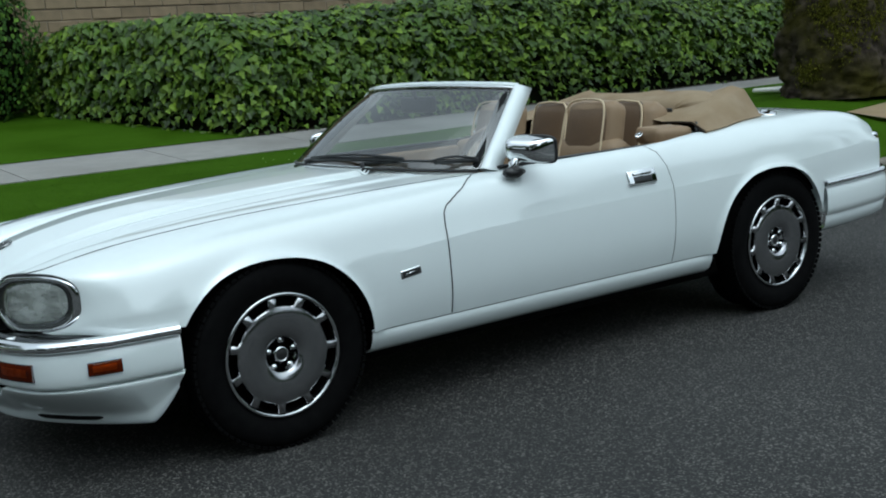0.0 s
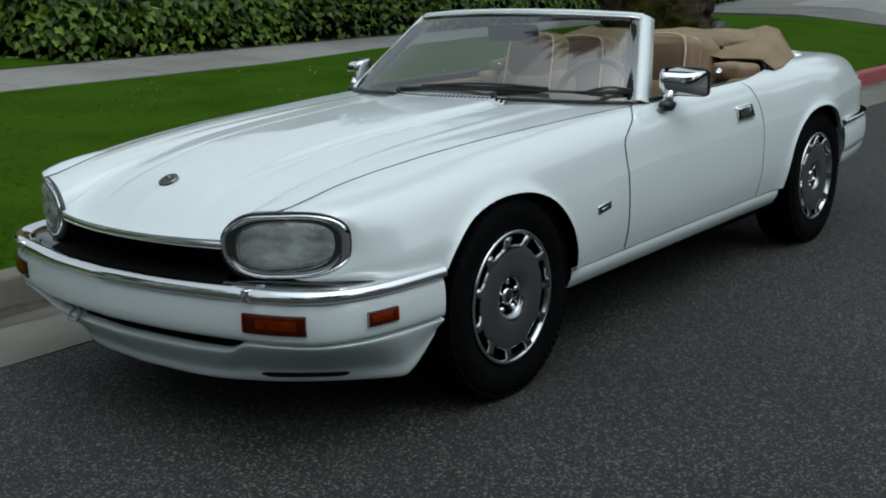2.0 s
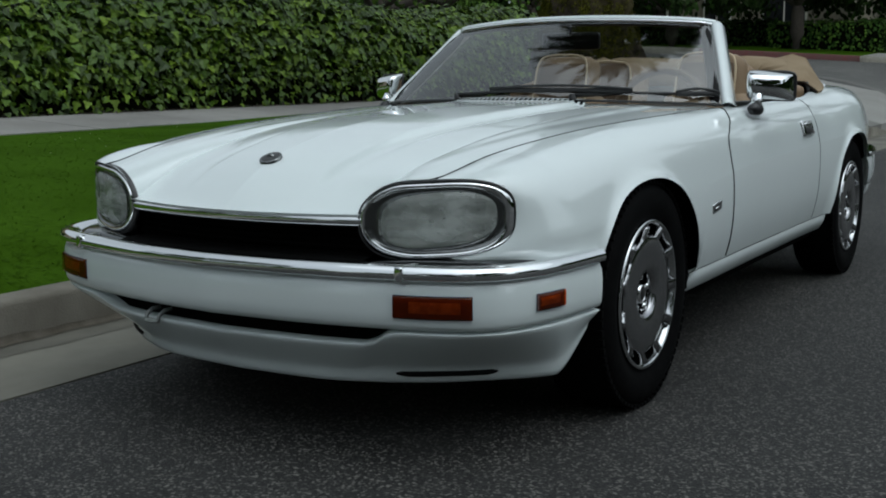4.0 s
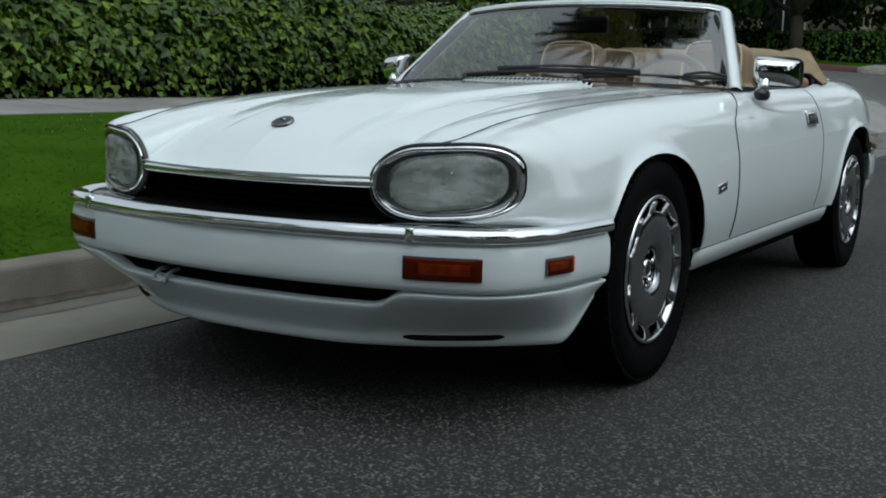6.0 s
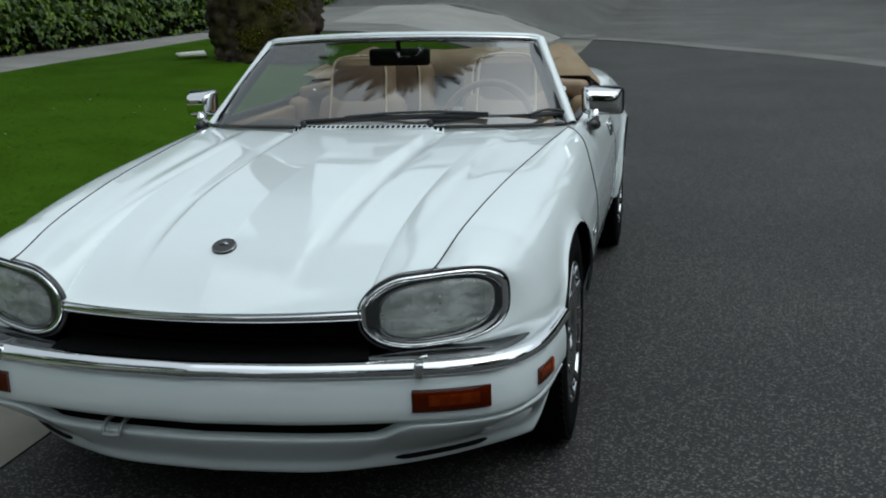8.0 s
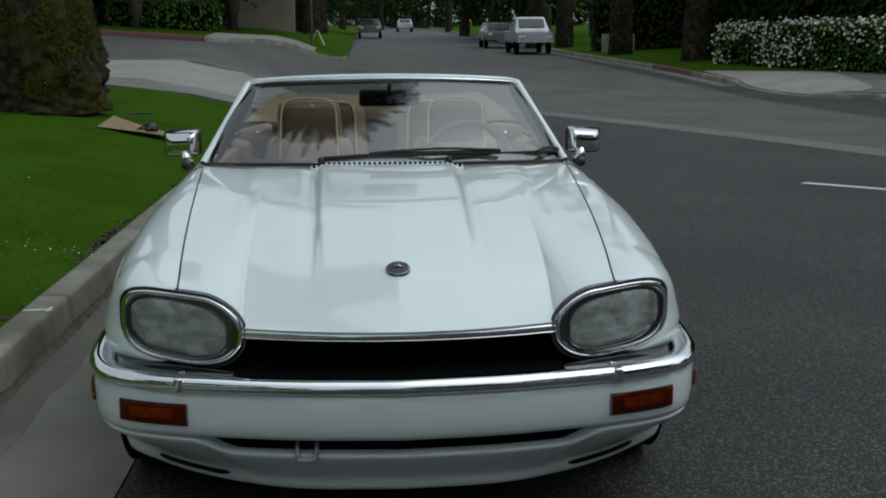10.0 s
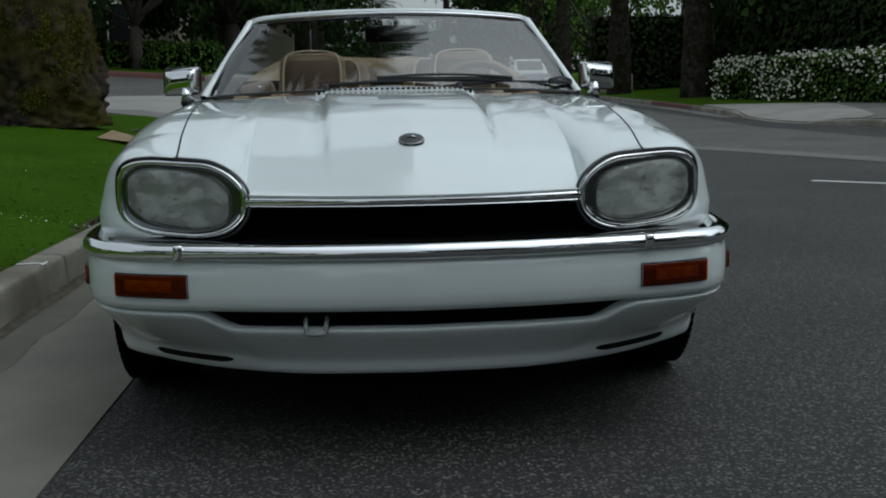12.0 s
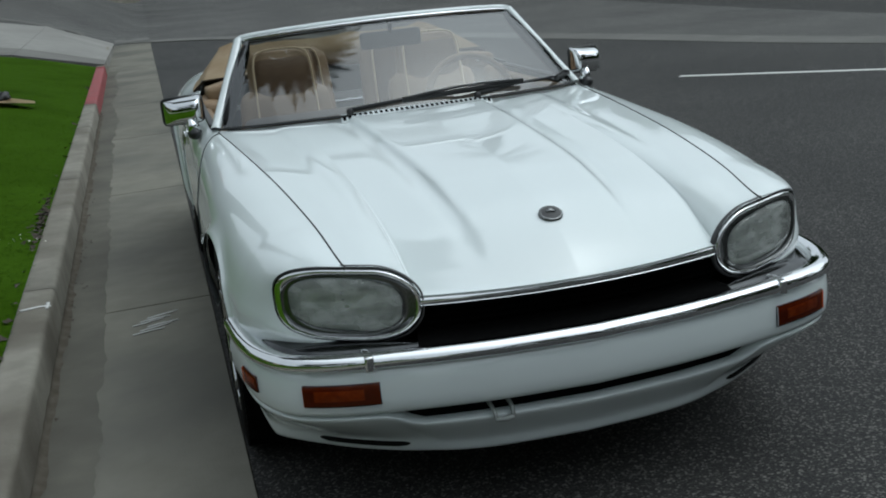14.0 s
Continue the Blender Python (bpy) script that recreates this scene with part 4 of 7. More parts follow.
for sgn in (1, -1):
    def ring(grow, dy):
        out = []
        for k in range(72):
            p = lamp_edge(2 * math.pi * k / 72, grow)
            wide = 0.55 * min(grow, 0) * max(0.0, math.cos(2 * math.pi * k / 72))
            wide -= 0.011 * max(0.0, -math.cos(2 * math.pi * k / 72)) ** 14 * (grow > -0.004)
            out.append(Vector((sgn * (p.x + wide), LAMP_Y(p.x + wide) + dy, p.z)))
        return out
    rows = [ring(0.009, 0.012), ring(0.008, -0.003), ring(0.005, -0.007), ring(0.001, -0.008), ring(-0.003, -0.005)]
    v, f = lattice(rows, closed_v=True)
    hl = raw("headlamp", v, f if sgn < 0 else flip(f), CHROME, car, "oval headlamp with chrome bezel")
    def inner(scale, dy):
        """The lens's outline, a rounded oblong set towards the wing."""
        out = []
        for k in range(72):
            c, s = math.cos(2 * math.pi * k / 72), math.sin(2 * math.pi * k / 72)
            x = 0.562 + scale * 0.129 * math.copysign(abs(c) ** 0.80, c)
            z = 0.604 + scale * 0.0668 * math.copysign(abs(s) ** 0.66, s) + 0.012 * (x - 0.562) / 0.125
            out.append(Vector((sgn * x, LAMP_Y(x) + dy, z)))
        return out
    v, f = lattice([ring(-0.0028, -0.005), ring(-0.005, -0.001), inner(1.06, 0.005), inner(1.02, 0.002), inner(1.0, 0.002), inner(0.985, 0.012)], closed_v=True)
    raw("inner_bezel", v, f if sgn < 0 else flip(f), BEZEL_DARK, hl, "dark metal inner bezel")
    v, f = lattice([ring(0.017, 0.012), ring(0.016, -0.002), ring(0.011, -0.004)], closed_v=True)
    raw("bezel_seal", v, f, RUBBER, hl)
    v, f = lattice([inner(1.0, 0.002), inner(0.985, -0.003), inner(0.93, -0.008), inner(0.7, -0.012), inner(0.4, -0.013), inner(0.05, -0.013)], closed_v=True)
    raw("lens", v, facing(v, f, (0, -1, 0)), LENS, hl, "clear ribbed glass lens")
    v, f = lattice([inner(1.0, 0.006), inner(0.98, 0.012), inner(0.92, 0.026), inner(0.6, 0.040), inner(0.3, 0.046), inner(0.03, 0.046)], closed_v=True)
    raw("reflector", v, facing(v, f, (0, -1, 0)), REFLECTOR, hl, "bright reflector bowl")
    for bx, bz, bw, bh in ((0.485, 0.632, 0.050, 0.034), (0.628, 0.632, 0.085, 0.036), (0.640, 0.588, 0.060, 0.022), (0.535, 0.570, 0.150, 0.020), (0.490, 0.598, 0.070, 0.020)):
        nx = int(bw / 0.004)
        v, f = lattice([[(sgn * (bx - bw / 2 + bw * i / nx), LAMP_Y(bx - bw / 2 + bw * i / nx) - (0.002 if i % 2 else 0.005), bz + bh * (k / 2 - 0.5)) for k in range(3)] for i in range(nx + 1)])
        raw("lens_block", v, facing(v, f, (0, -1, 0)), RIBBED, hl, "ribbed block of the lamp glass")
    bulb = part("bulb", lathe([(0.0, -0.008), (0.004, -0.006), (0.005, 0.0), (0.005, 0.012)], 12), CHROME_DULL, hl)
    bulb.matrix_basis = pose(sgn * 0.565, -0.712, 0.628, 0, 0, 90)

# wheels


def make_wheel():
    wheel = empty("wheel")
    prof = [(0.205, -0.19), (0.24, -0.205), (0.28, -0.21), (0.306, -0.20), (0.320, -0.185), (0.325, -0.16), (0.3265, -0.10), (0.325, -0.04), (0.320, -0.022), (0.306, -0.006), (0.285, 0.0), (0.26, 0.001), (0.238, -0.004), (0.222, -0.010), (0.212, -0.016)]
    tyre = part("tyre", lathe(prof, 64), TYRE, wheel, "black road tyre")
    for sx in (-0.030, -0.166):
        bm = bmesh.new()
        for k in range(76):
            a = 2 * math.pi * (k + (0.5 if sx < -0.1 else 0)) / 76
            box_bm((0.046, 0.0185, 0.010), (sx, 0.3185 * math.cos(a), 0.3185 * math.sin(a)), 0.0, bm=bm, turn=Matrix.Rotation(a + math.pi / 2, 4, "X") @ Matrix.Rotation(0.10 if sx > -0.1 else -0.10, 4, "Y"))
        part("tread", bm, TYRE, wheel, smooth=False)
    rim = part("rim", lathe([(0.213, -0.02), (0.2165, -0.009), (0.214, -0.003), (0.207, -0.002), (0.203, -0.008), (0.199, -0.022)], 64), CHROME_DULL, wheel, "polished alloy rim")
    # barrel apart from the polished rim, its shade put into a black colour
    part("rim_barrel", lathe([(0.199, -0.022), (0.196, -0.035), (0.195, -0.12)], 64), GRILLE_SHADE_BLACK, wheel)
    # the disc: smooth and slightly domed, with eleven windows under the rim
    bm = bmesh.new()
    steps = 88
    radii = [(0.067, -0.036), (0.073, -0.027), (0.082, -0.0225), (0.105, -0.0205), (0.135, -0.0205), (0.158, -0.0215), (0.164, -0.0245)]
    ringv = [[bm.verts.new((h, r * math.cos(2 * math.pi * k / steps), r * math.sin(2 * math.pi * k / steps))) for k in range(steps)] for r, h in radii]
    for i in range(len(ringv) - 1):
        for k in range(steps):
            bm.faces.new((ringv[i][k], ringv[i][(k + 1) % steps], ringv[i + 1][(k + 1) % steps], ringv[i + 1][k]))
    outer = [bm.verts.new((-0.012, 0.203 * math.cos(2 * math.pi * k / steps), 0.203 * math.sin(2 * math.pi * k / steps))) for k in range(steps)]
    midv = [bm.verts.new((-0.024, 0.171 * math.cos(2 * math.pi * k / steps), 0.171 * math.sin(2 * math.pi * k / steps))) for k in range(steps)]
    for k in range(steps):
        if k % 8 in (0, 7):
            bm.faces.new((midv[k], midv[(k + 1) % steps], outer[(k + 1) % steps], outer[k]))
        if k % 8 in (0, 1, 6, 7):
            bm.faces.new((ringv[-1][k], ringv[-1][(k + 1) % steps], midv[(k + 1) % steps], midv[k]))
    bmesh.ops.recalc_face_normals(bm, faces=bm.faces)
    bmesh.ops.solidify(bm, geom=bm.faces[:], thickness=0.014)
    disc = part("wheel_disc", bm, ALLOY, wheel, "smooth polished wheel disc with eleven windows")
    # black disc added for the shade behind the wheel's windows
    part("brake_shadow", lathe([(0.0, -0.05), (0.198, -0.05), (0.2, -0.16)], 32), GRILLE_SHADE_BLACK, wheel)
    part("hub_cup", lathe([(0.076, -0.027), (0.068, -0.037), (0.060, -0.050), (0.0, -0.054)], 40), CHROME, wheel)
    cap = part("hub_cap", lathe([(0.031, -0.054), (0.029, -0.032), (0.026, -0.025), (0.021, -0.023), (0.020, -0.026)], 28), CHROME, wheel, "chrome centre cap")
    part("cap_badge", lathe([(0.0185, -0.024), (0.012, -0.022), (0.0, -0.0215)], 24), BLACK, cap)
    for k in range(5):
        a = 2 * math.pi * k / 5 + 0.3
        nut = part("wheel_nut", lathe([(0.0115, -0.052), (0.0115, -0.032), (0.009, -0.026), (0.0, -0.025)], 8), CHROME, wheel)
        nut.location = (0, 0.050 * math.cos(a), 0.050 * math.sin(a))
        cup = part("nut_recess", lathe([(0.022, -0.0335), (0.019, -0.039), (0.019, -0.052), (0.0, -0.053)], 16), GRILLE_SHADE_BLACK, wheel)
        cup.location = (0, 0.050 * math.cos(a), 0.050 * math.sin(a))
    return wheel


first = make_wheel()
first.parent = car
first.matrix_basis = pose(0.828, -0.005, 0.3265)
for x, y, turn, spin in ((0.828, 2.591, 0, 25), (-0.828, -0.005, 180, 50), (-0.828, 2.591, 180, 10)):
    copy_thing(first, pose(x, y, 0.3265, spin, 0, turn))

# windscreen: corners at the base and the top, bowed in plan
WS_B = catmull([(-0.722, 0.965, 0.838), (-0.62, 0.86, 0.846), (-0.36, 0.735, 0.856), (0, 0.69, 0.86), (0.36, 0.735, 0.856), (0.62, 0.86, 0.846), (0.722, 0.965, 0.838)], 49)
WS_T = catmull([(-0.565, 1.285, 1.140), (-0.50, 1.236, 1.150), (-0.27, 1.165, 1.163), (0, 1.14, 1.168), (0.27, 1.165, 1.163), (0.50, 1.236, 1.150), (0.565, 1.285, 1.140)], 49)
rows = []
for k in range(13):
    s = 0.02 + 0.95 * k / 12
    rows.append([b.lerp(t, s) + Vector((0, -0.012 * math.sin(math.pi * s), 0.012 * math.sin(math.pi * s))) for b, t in zip(WS_B, WS_T)])
v, f = lattice(rows)
screen = raw("windscreen", v, facing(v, f, (0, -0.6, 0.8)), GLASS, car, "clear curved windscreen")
part("screen_seal", rod([p + Vector((0, -0.002, 0.002)) for p in WS_B[1:-1]], 0.0045, 8), BLACK, car)
for sgn in (1, -1):
    b, t = (WS_B[-1], WS_T[-1]) if sgn > 0 else (WS_B[0], WS_T[0])
    pil = [b.lerp(t, k / 12) + Vector((sgn * 0.006, 0.012, 0)) for k in range(13)]
    rows = []
    for k, p in enumerate(pil):
        w = 0.026 - 0.006 * k / 12
        rows.append([p + Vector((-sgn * 0.020, -0.022, 0.004)), p + Vector((-sgn * 0.006, -0.028, 0.012)), p + Vector((sgn * 0.008, -0.018, 0.012)), p + Vector((sgn * 0.016, 0.004, 0.004)),
                     p + Vector((sgn * 0.014, w + 0.028, -0.008)), p + Vector((-sgn * 0.012, w + 0.030, -0.014)), p + Vector((-sgn * 0.022, 0.01, -0.004))])
    v, f = lattice(rows, closed_v=True)
    raw("screen_pillar", v, f if sgn > 0 else flip(f), PAINT, car, "white windscreen pillar")
    part("pillar_seal", rod([b.lerp(t, 0.015 + 0.925 * k / 12) + Vector((-sgn * 0.033, -0.018, 0.003)) for k in range(13)], [0.014] + [0.021] * 10 + [0.018, 0.010], 10), RUBBER_BLACK, car)
hd = [p + Vector((0, 0.004, 0.004)) for p in WS_T]
part("screen_header", rod(hd, 0.013, 8), PAINT, car, "white windscreen header rail")
part("header_chrome", rod([p + Vector((0, -0.014, -0.002)) for p in WS_T], 0.006, 6), CHROME, car)
part("header_pad", rod([p + Vector((0, 0.018, -0.010)) for p in WS_T[2:-2]], 0.014, 8), BLACK, car)

# cowl between hood and screen
cr = []
for a in range(-20, 21):
    h = hood_rear(abs(a) / 20)
    w = WS_B[24 + int(round(a * 24 / 20))]
    cr.append([Vector((math.copysign(h.x, a) if a else 0, h.y + 0.004, h.z - 0.003)), Vector((w.x, w.y + 0.03, w.z - 0.010))])
v, f = lattice(cr)
raw("cowl", v, f, PAINT, car)


# ---- small parts of the car ----
for sgn in (1, -1):
    # door mirror: a chrome shell on a swept arm over a black foot
    m = part("door_mirror", box_bm((0.05, 0.02, 0.02), (sgn * 0.80, 1.055, 0.828), 0.008), BLACK, car, "chrome door mirror on a black foot")
    part("mirror_foot", rod([(sgn * 0.79, 1.005, 0.830), (sgn * 0.80, 1.02, 0.826), (sgn * 0.808, 1.06, 0.824), (sgn * 0.81, 1.095, 0.826)], [0.008, 0.021, 0.022, 0.008], 14), BLACK, m)
    part("mirror_arm", rod([(sgn * 0.802, 1.05, 0.838), (sgn * 0.803, 1.05, 0.858), (sgn * 0.806, 1.06, 0.874), (sgn * 0.81, 1.085, 0.884)], [0.025, 0.021, 0.017, 0.019], 14), CHROME, m)
    shell = []
    for i in range(25):
        u = math.sin(math.pi / 2 * (i / 12 - 1))
        row_ = []
        for k in range(19):
            w_ = math.sin(math.pi / 2 * (k / 9 - 1))
            pull = 1 - 0.07 * (u * w_) ** 6
            deep = max(0.0, (1 - u ** 6) * (1 - w_ ** 6)) ** 0.42
            dx = 0.075 * u * pull * (1 - 0.07 * deep)
            row_.append((sgn * (0.832 + dx), 1.142 - 0.080 * deep - 0.010 * deep * (1 - w_ * w_) + 0.50 * dx, 0.908 + 0.051 * w_ * pull * (1 - 0.07 * deep) - 0.006 * u))
        shell.append(row_)
    v, f = lattice(shell)
    raw("mirror_shell", v, facing(v, f, (0, -1, 0)), CHROME, m)
    bm = bmesh.new()
    ringp = []
    for i in range(28):
        a = 2 * math.pi * i / 28
        c, d = math.cos(a), math.sin(a)
        ringp.append(bm.verts.new((sgn * (0.832 + 0.072 * math.copysign(abs(c) ** 0.25, c)), 1.137 + 0.036 * c, 0.908 + 0.047 * math.copysign(abs(d) ** 0.25, d) - 0.006 * c)))
    bm.faces.new(ringp)
    part("mirror_glass", bm, BLACK, m)
    rim = [Vector((sgn * (0.832 + 0.074 * math.copysign(abs(math.cos(a)) ** 0.25, math.cos(a))), 1.141 + 0.037 * math.cos(a), 0.908 + 0.049 * math.copysign(abs(math.sin(a)) ** 0.25, math.sin(a)) - 0.006 * math.cos(a))) for a in [2 * math.pi * k / 40 for k in range(41)]]
    part("mirror_rim", rod(rim, 0.0075, 6, caps=False), BLACK, m)
    # door handle: chrome plate with a dark recess
    x = HW(1.71) - 0.010
    h = part("door_handle", box_bm((0.018, 0.165, 0.062), (sgn * (x - 0.004), 1.71, 0.732), 0.006, turn=Matrix.Rotation(-sgn * 0.30, 4, "Y")), CHROME, car, "chrome flap door handle")
    part("handle_recess", box_bm((0.014, 0.105, 0.026), (sgn * (x + 0.003), 1.71, 0.723), 0.003, turn=Matrix.Rotation(-sgn * 0.30, 4, "Y")), BLACK, h)
    part("handle_flap", box_bm((0.014, 0.105, 0.015), (sgn * (x + 0.001), 1.708, 0.747), 0.004, turn=Matrix.Rotation(-sgn * 0.30, 4, "Y")), CHROME, h)
    # badge on the wing
    x = HW(0.515) + 0.0015
    b = part("wing_badge", box_bm((0.012, 0.090, 0.032), (sgn * x, 0.515, 0.528), 0.005, turn=Matrix.Rotation(0.12, 4, "X")), CHROME, car, "small chrome wing badge with black field")
    part("badge_field", box_bm((0.010, 0.076, 0.022), (sgn * (x + 0.0025), 0.515, 0.528), 0.003, turn=Matrix.Rotation(0.12, 4, "X")), BLACK, b)
    part("badge_mark", rod([(sgn * (x + 0.007), 0.488, 0.523), (sgn * (x + 0.0075), 0.512, 0.529), (sgn * (x + 0.007), 0.540, 0.532)], [0.0015, 0.0035, 0.0015], 6, flat=0.7), CHROME, b)

# hood emblem, a small round badge
em = part("hood_emblem", lathe([(0.032, -0.004), (0.031, 0.003), (0.027, 0.005), (0.024, 0.003), (0.0, 0.004)], 32, "z"), CHROME_DARK, car, "round dark grey metal hood emblem")
em.matrix_basis = Matrix.Translation((0, -0.668, 0.7305)) @ Euler((radians(24), 0, 0)).to_matrix().to_4x4()
part("emblem_field", lathe([(0.026, 0.0045), (0.018, 0.006), (0.0, 0.0065)], 24, "z"), RUBBER, em)
part("emblem_mark", rod([(-0.012, 0.002, 0.007), (0.0, 0.006, 0.009), (0.012, -0.001, 0.007)], [0.004, 0.007, 0.004], 8, flat=0.4), CHROME_DARK, em)

# cowl vent: a sloping slotted panel before the screen


def vent_at(x, t, lift=0.0):
    p0 = Vector((x, 0.660 + 0.57 * abs(x) ** 2.2, hood_point(abs(x) / 0.718, 1.0).z + 0.001))
    p1 = Vector((x, 0.692 + 0.57 * abs(x) ** 2.2, 0.8695 - 0.06 * x * x))
    return p0.lerp(p1, t) + Vector((0, -0.65, 0.75)) * lift


vent = raw("cowl_vent", *lattice([[vent_at(-0.288 + 0.576 * i / 24, t) for t in (0.0, 0.35, 0.7, 1.0)] for i in range(25)]), PAINT, car, "white slotted cowl vent")
vent.data.flip_normals()
for i in range(30):
    x = -0.276 + 0.552 * i / 29
    v, f = lattice([[vent_at(x + dx, t, 0.0016) for t in (0.22, 0.5, 0.8)] for dx in (-0.0055, 0.0055)])
    raw("vent_slot", v, f, GRILLE_SHADE_BLACK, vent, smooth=False)


def wiper(px, tip, elbow):
    w = part("wiper", lathe([(0.014, -0.02), (0.014, 0.012), (0.008, 0.018), (0.0, 0.018)], 12, "z"), BLACK, car, "black windscreen wiper")
    w.location = (px, 0.66 + 0.275 * abs(px / 0.718) ** 2.2 + 0.035, 0.866)
    base = Vector(w.location)
    arm = [Vector((0, 0, 0.012)), (Vector(elbow) - base) * 0.45 + Vector((0, 0, 0.012)), Vector(elbow) - base]
    part("wiper_arm", rod(arm, [0.009, 0.007, 0.005], 6), BLACK, w)
    mid, end = Vector(elbow), Vector(tip)
    half = (end - mid)
    a = mid - half
    blade = []
    for k in range(9):
        p = a.lerp(end, k / 8)
        blade.append(p - base)
    part("wiper_blade", rod(blade, 0.0075, 6, flat=1.4), BLACK, w)
    arch = [Vector(q) + Vector((0, -0.006, 0.012 * math.sin(math.pi * k / 8) + 0.006)) for k, q in enumerate(blade)]
    part("blade_bridge", rod(arch, 0.0055, 6), BLACK, w)


def on_screen(u, s):
    """A point just above the screen: u from the right edge (0) to the left edge (1), s up."""
    i = u * 48
    k = min(int(i), 47)
    b = WS_B[k].lerp(WS_B[k + 1], i - k)
    t = WS_T[k].lerp(WS_T[k + 1], i - k)
    return b.lerp(t, s) + Vector((0, -0.016, 0.016))


wiper(-0.25, on_screen(0.715, 0.080), on_screen(0.585, 0.068))
wiper(0.235, on_screen(0.975, 0.085), on_screen(0.868, 0.072))

# mirror inside the screen
rm = part("rear_view_mirror", box_bm((0.25, 0.035, 0.07), (0.02, 1.155, 1.085), 0.016, 3), BLACK, car, "black rear view mirror")
part("mirror_stalk", rod([(0.02, 1.145, 1.11), (0.02, 1.135, 1.15)], 0.010, 8), BLACK, rm)

# tow hook in the intake
for dx in (-0.024, 0.024):
    part("tow_hook", rod([(-0.235 + dx, -0.82, 0.330), (-0.235 + dx, -0.872, 0.328), (-0.235 + dx * 0.95, -0.892, 0.318), (-0.235 + dx * 0.9, -0.896, 0.302)], 0.0055, 8), TOW_GREY, car)
part("tow_bar", rod([(-0.258, -0.896, 0.303), (-0.235, -0.899, 0.301), (-0.212, -0.896, 0.303)], 0.006, 8), TOW_GREY, car)

# fuel cap ring on the rear wing
fc = part("fuel_cap", lathe([(0.045, -0.004), (0.045, 0.006), (0.036, 0.010), (0.030, 0.006), (0.0, 0.008)], 28, "z"), CHROME, car, "chrome fuel cap")
fc.matrix_basis = Matrix.Translation((0.592, 2.815, 0.902)) @ Euler((0.05, 0.22, 0)).to_matrix().to_4x4()

# ---- interior ----
part("dashboard", box_bm((1.22, 0.27, 0.14), (0, 1.04, 0.770), 0.05, 4), TAN_DARK, car, "brown padded dashboard")
part("wood_fascia", box_bm((1.16, 0.012, 0.085), (0, 1.178, 0.762), 0.004), WOOD, car, "walnut veneer fascia")
part("cabin_floor", box_bm((1.42, 1.45, 0.04), (0, 1.5, 0.34), 0.01), TAN_DARK, car)
part("centre_tunnel", box_bm((0.22, 1.1, 0.30), (0, 1.5, 0.47), 0.05, 3), TAN, car)


def cushion_bm(w, d, h):
    """A soft pad, w by d, puffed up to h over its base."""
    bm = box_bm((w, d, h), (0, 0, h / 2), min(w, d, h) * 0.42, 5)
    for q in bm.verts:
        q.co.z += 0.012 * noise.noise((q.co.x * 12, q.co.y * 12, 3.0)) * (q.co.z / h)
    return bm


for sgn in (1, -1):
    part("door_trim", box_bm((0.05, 0.86, 0.46), (sgn * 0.712, 1.45, 0.592), 0.02, 3), TAN, car, "tan leather door trim")
    part("belt_rail", box_bm((0.026, 0.90, 0.014), (sgn * 0.733, 1.47, 0.846), 0.005), BLACK, car)
    part("quarter_trim", box_bm((0.12, 0.50, 0.42), (sgn * 0.69, 2.13, 0.64), 0.05, 3), TAN, car)
    part("quarter_pad", cushion_bm(0.15, 0.23, 0.075), TAN, car, "soft tan leather pad beside the rear seat").matrix_basis = pose(sgn * 0.615, 2.065, 0.835, 0, sgn * 8, 0)
    part("quarter_seal", rod([(sgn * 0.706, 2.185, 0.845), (sgn * 0.705, 2.188, 0.885), (sgn * 0.692, 2.195, 0.915)], 0.010, 8), BLACK, car)
    part("belt_slot", box_bm((0.085, 0.012, 0.026), (sgn * 0.40, 2.312, 0.958), 0.005), BLACK, car)
    guide = lathe([(0.0, -0.007), (0.022, -0.006), (0.026, 0.0), (0.020, 0.006), (0.010, 0.004), (0.0, 0.004)], 24, "z")
    for q in guide.verts:
        q.co.y *= 0.55
    g0 = part("belt_guide", guide, CHROME, car, "chrome oval seat belt guide")
    g0.matrix_basis = Matrix.Translation((sgn * 0.60, 1.93, 0.882)) @ Euler((0.5, sgn * -0.35, 1.57)).to_matrix().to_4x4()
# steering wheel
sw = part("steering_wheel", bmesh.new(), None, car, "tan leather steering wheel")
bm = bmesh.new()
bpath = [Vector((0.185 * math.cos(2 * math.pi * k / 40), 0.185 * math.sin(2 * math.pi * k / 40), 0)) for k in range(41)]
ringr = [[bm.verts.new((p * (1 + 0.085 * math.cos(2 * math.pi * j / 8))) + Vector((0, 0, 0.016 * math.sin(2 * math.pi * j / 8)))) for j in range(8)] for p in bpath[:-1]]
for i in range(40):
    for j in range(8):
        bm.faces.new((ringr[i][j], ringr[(i + 1) % 40][j], ringr[(i + 1) % 40][(j + 1) % 8], ringr[i][(j + 1) % 8]))
bm.to_mesh(sw.data)
bm.free()
sw.data.materials.append(TAN)
for p in sw.data.polygons:
    p.use_smooth = True
sw.matrix_basis = pose(0.36, 1.235, 0.795, 68, 0, 0)
part("steering_pad", box_bm((0.16, 0.13, 0.05), (0, -0.01, -0.01), 0.02, 3), TAN_DARK, sw)
for a in (0.15, math.pi - 0.15, -math.pi / 2):
    part("wheel_spoke", rod([(0.05 * math.cos(a), 0.05 * math.sin(a), -0.01), (0.178 * math.cos(a), 0.178 * math.sin(a), 0)], 0.013, 6), TAN_DARK, sw)


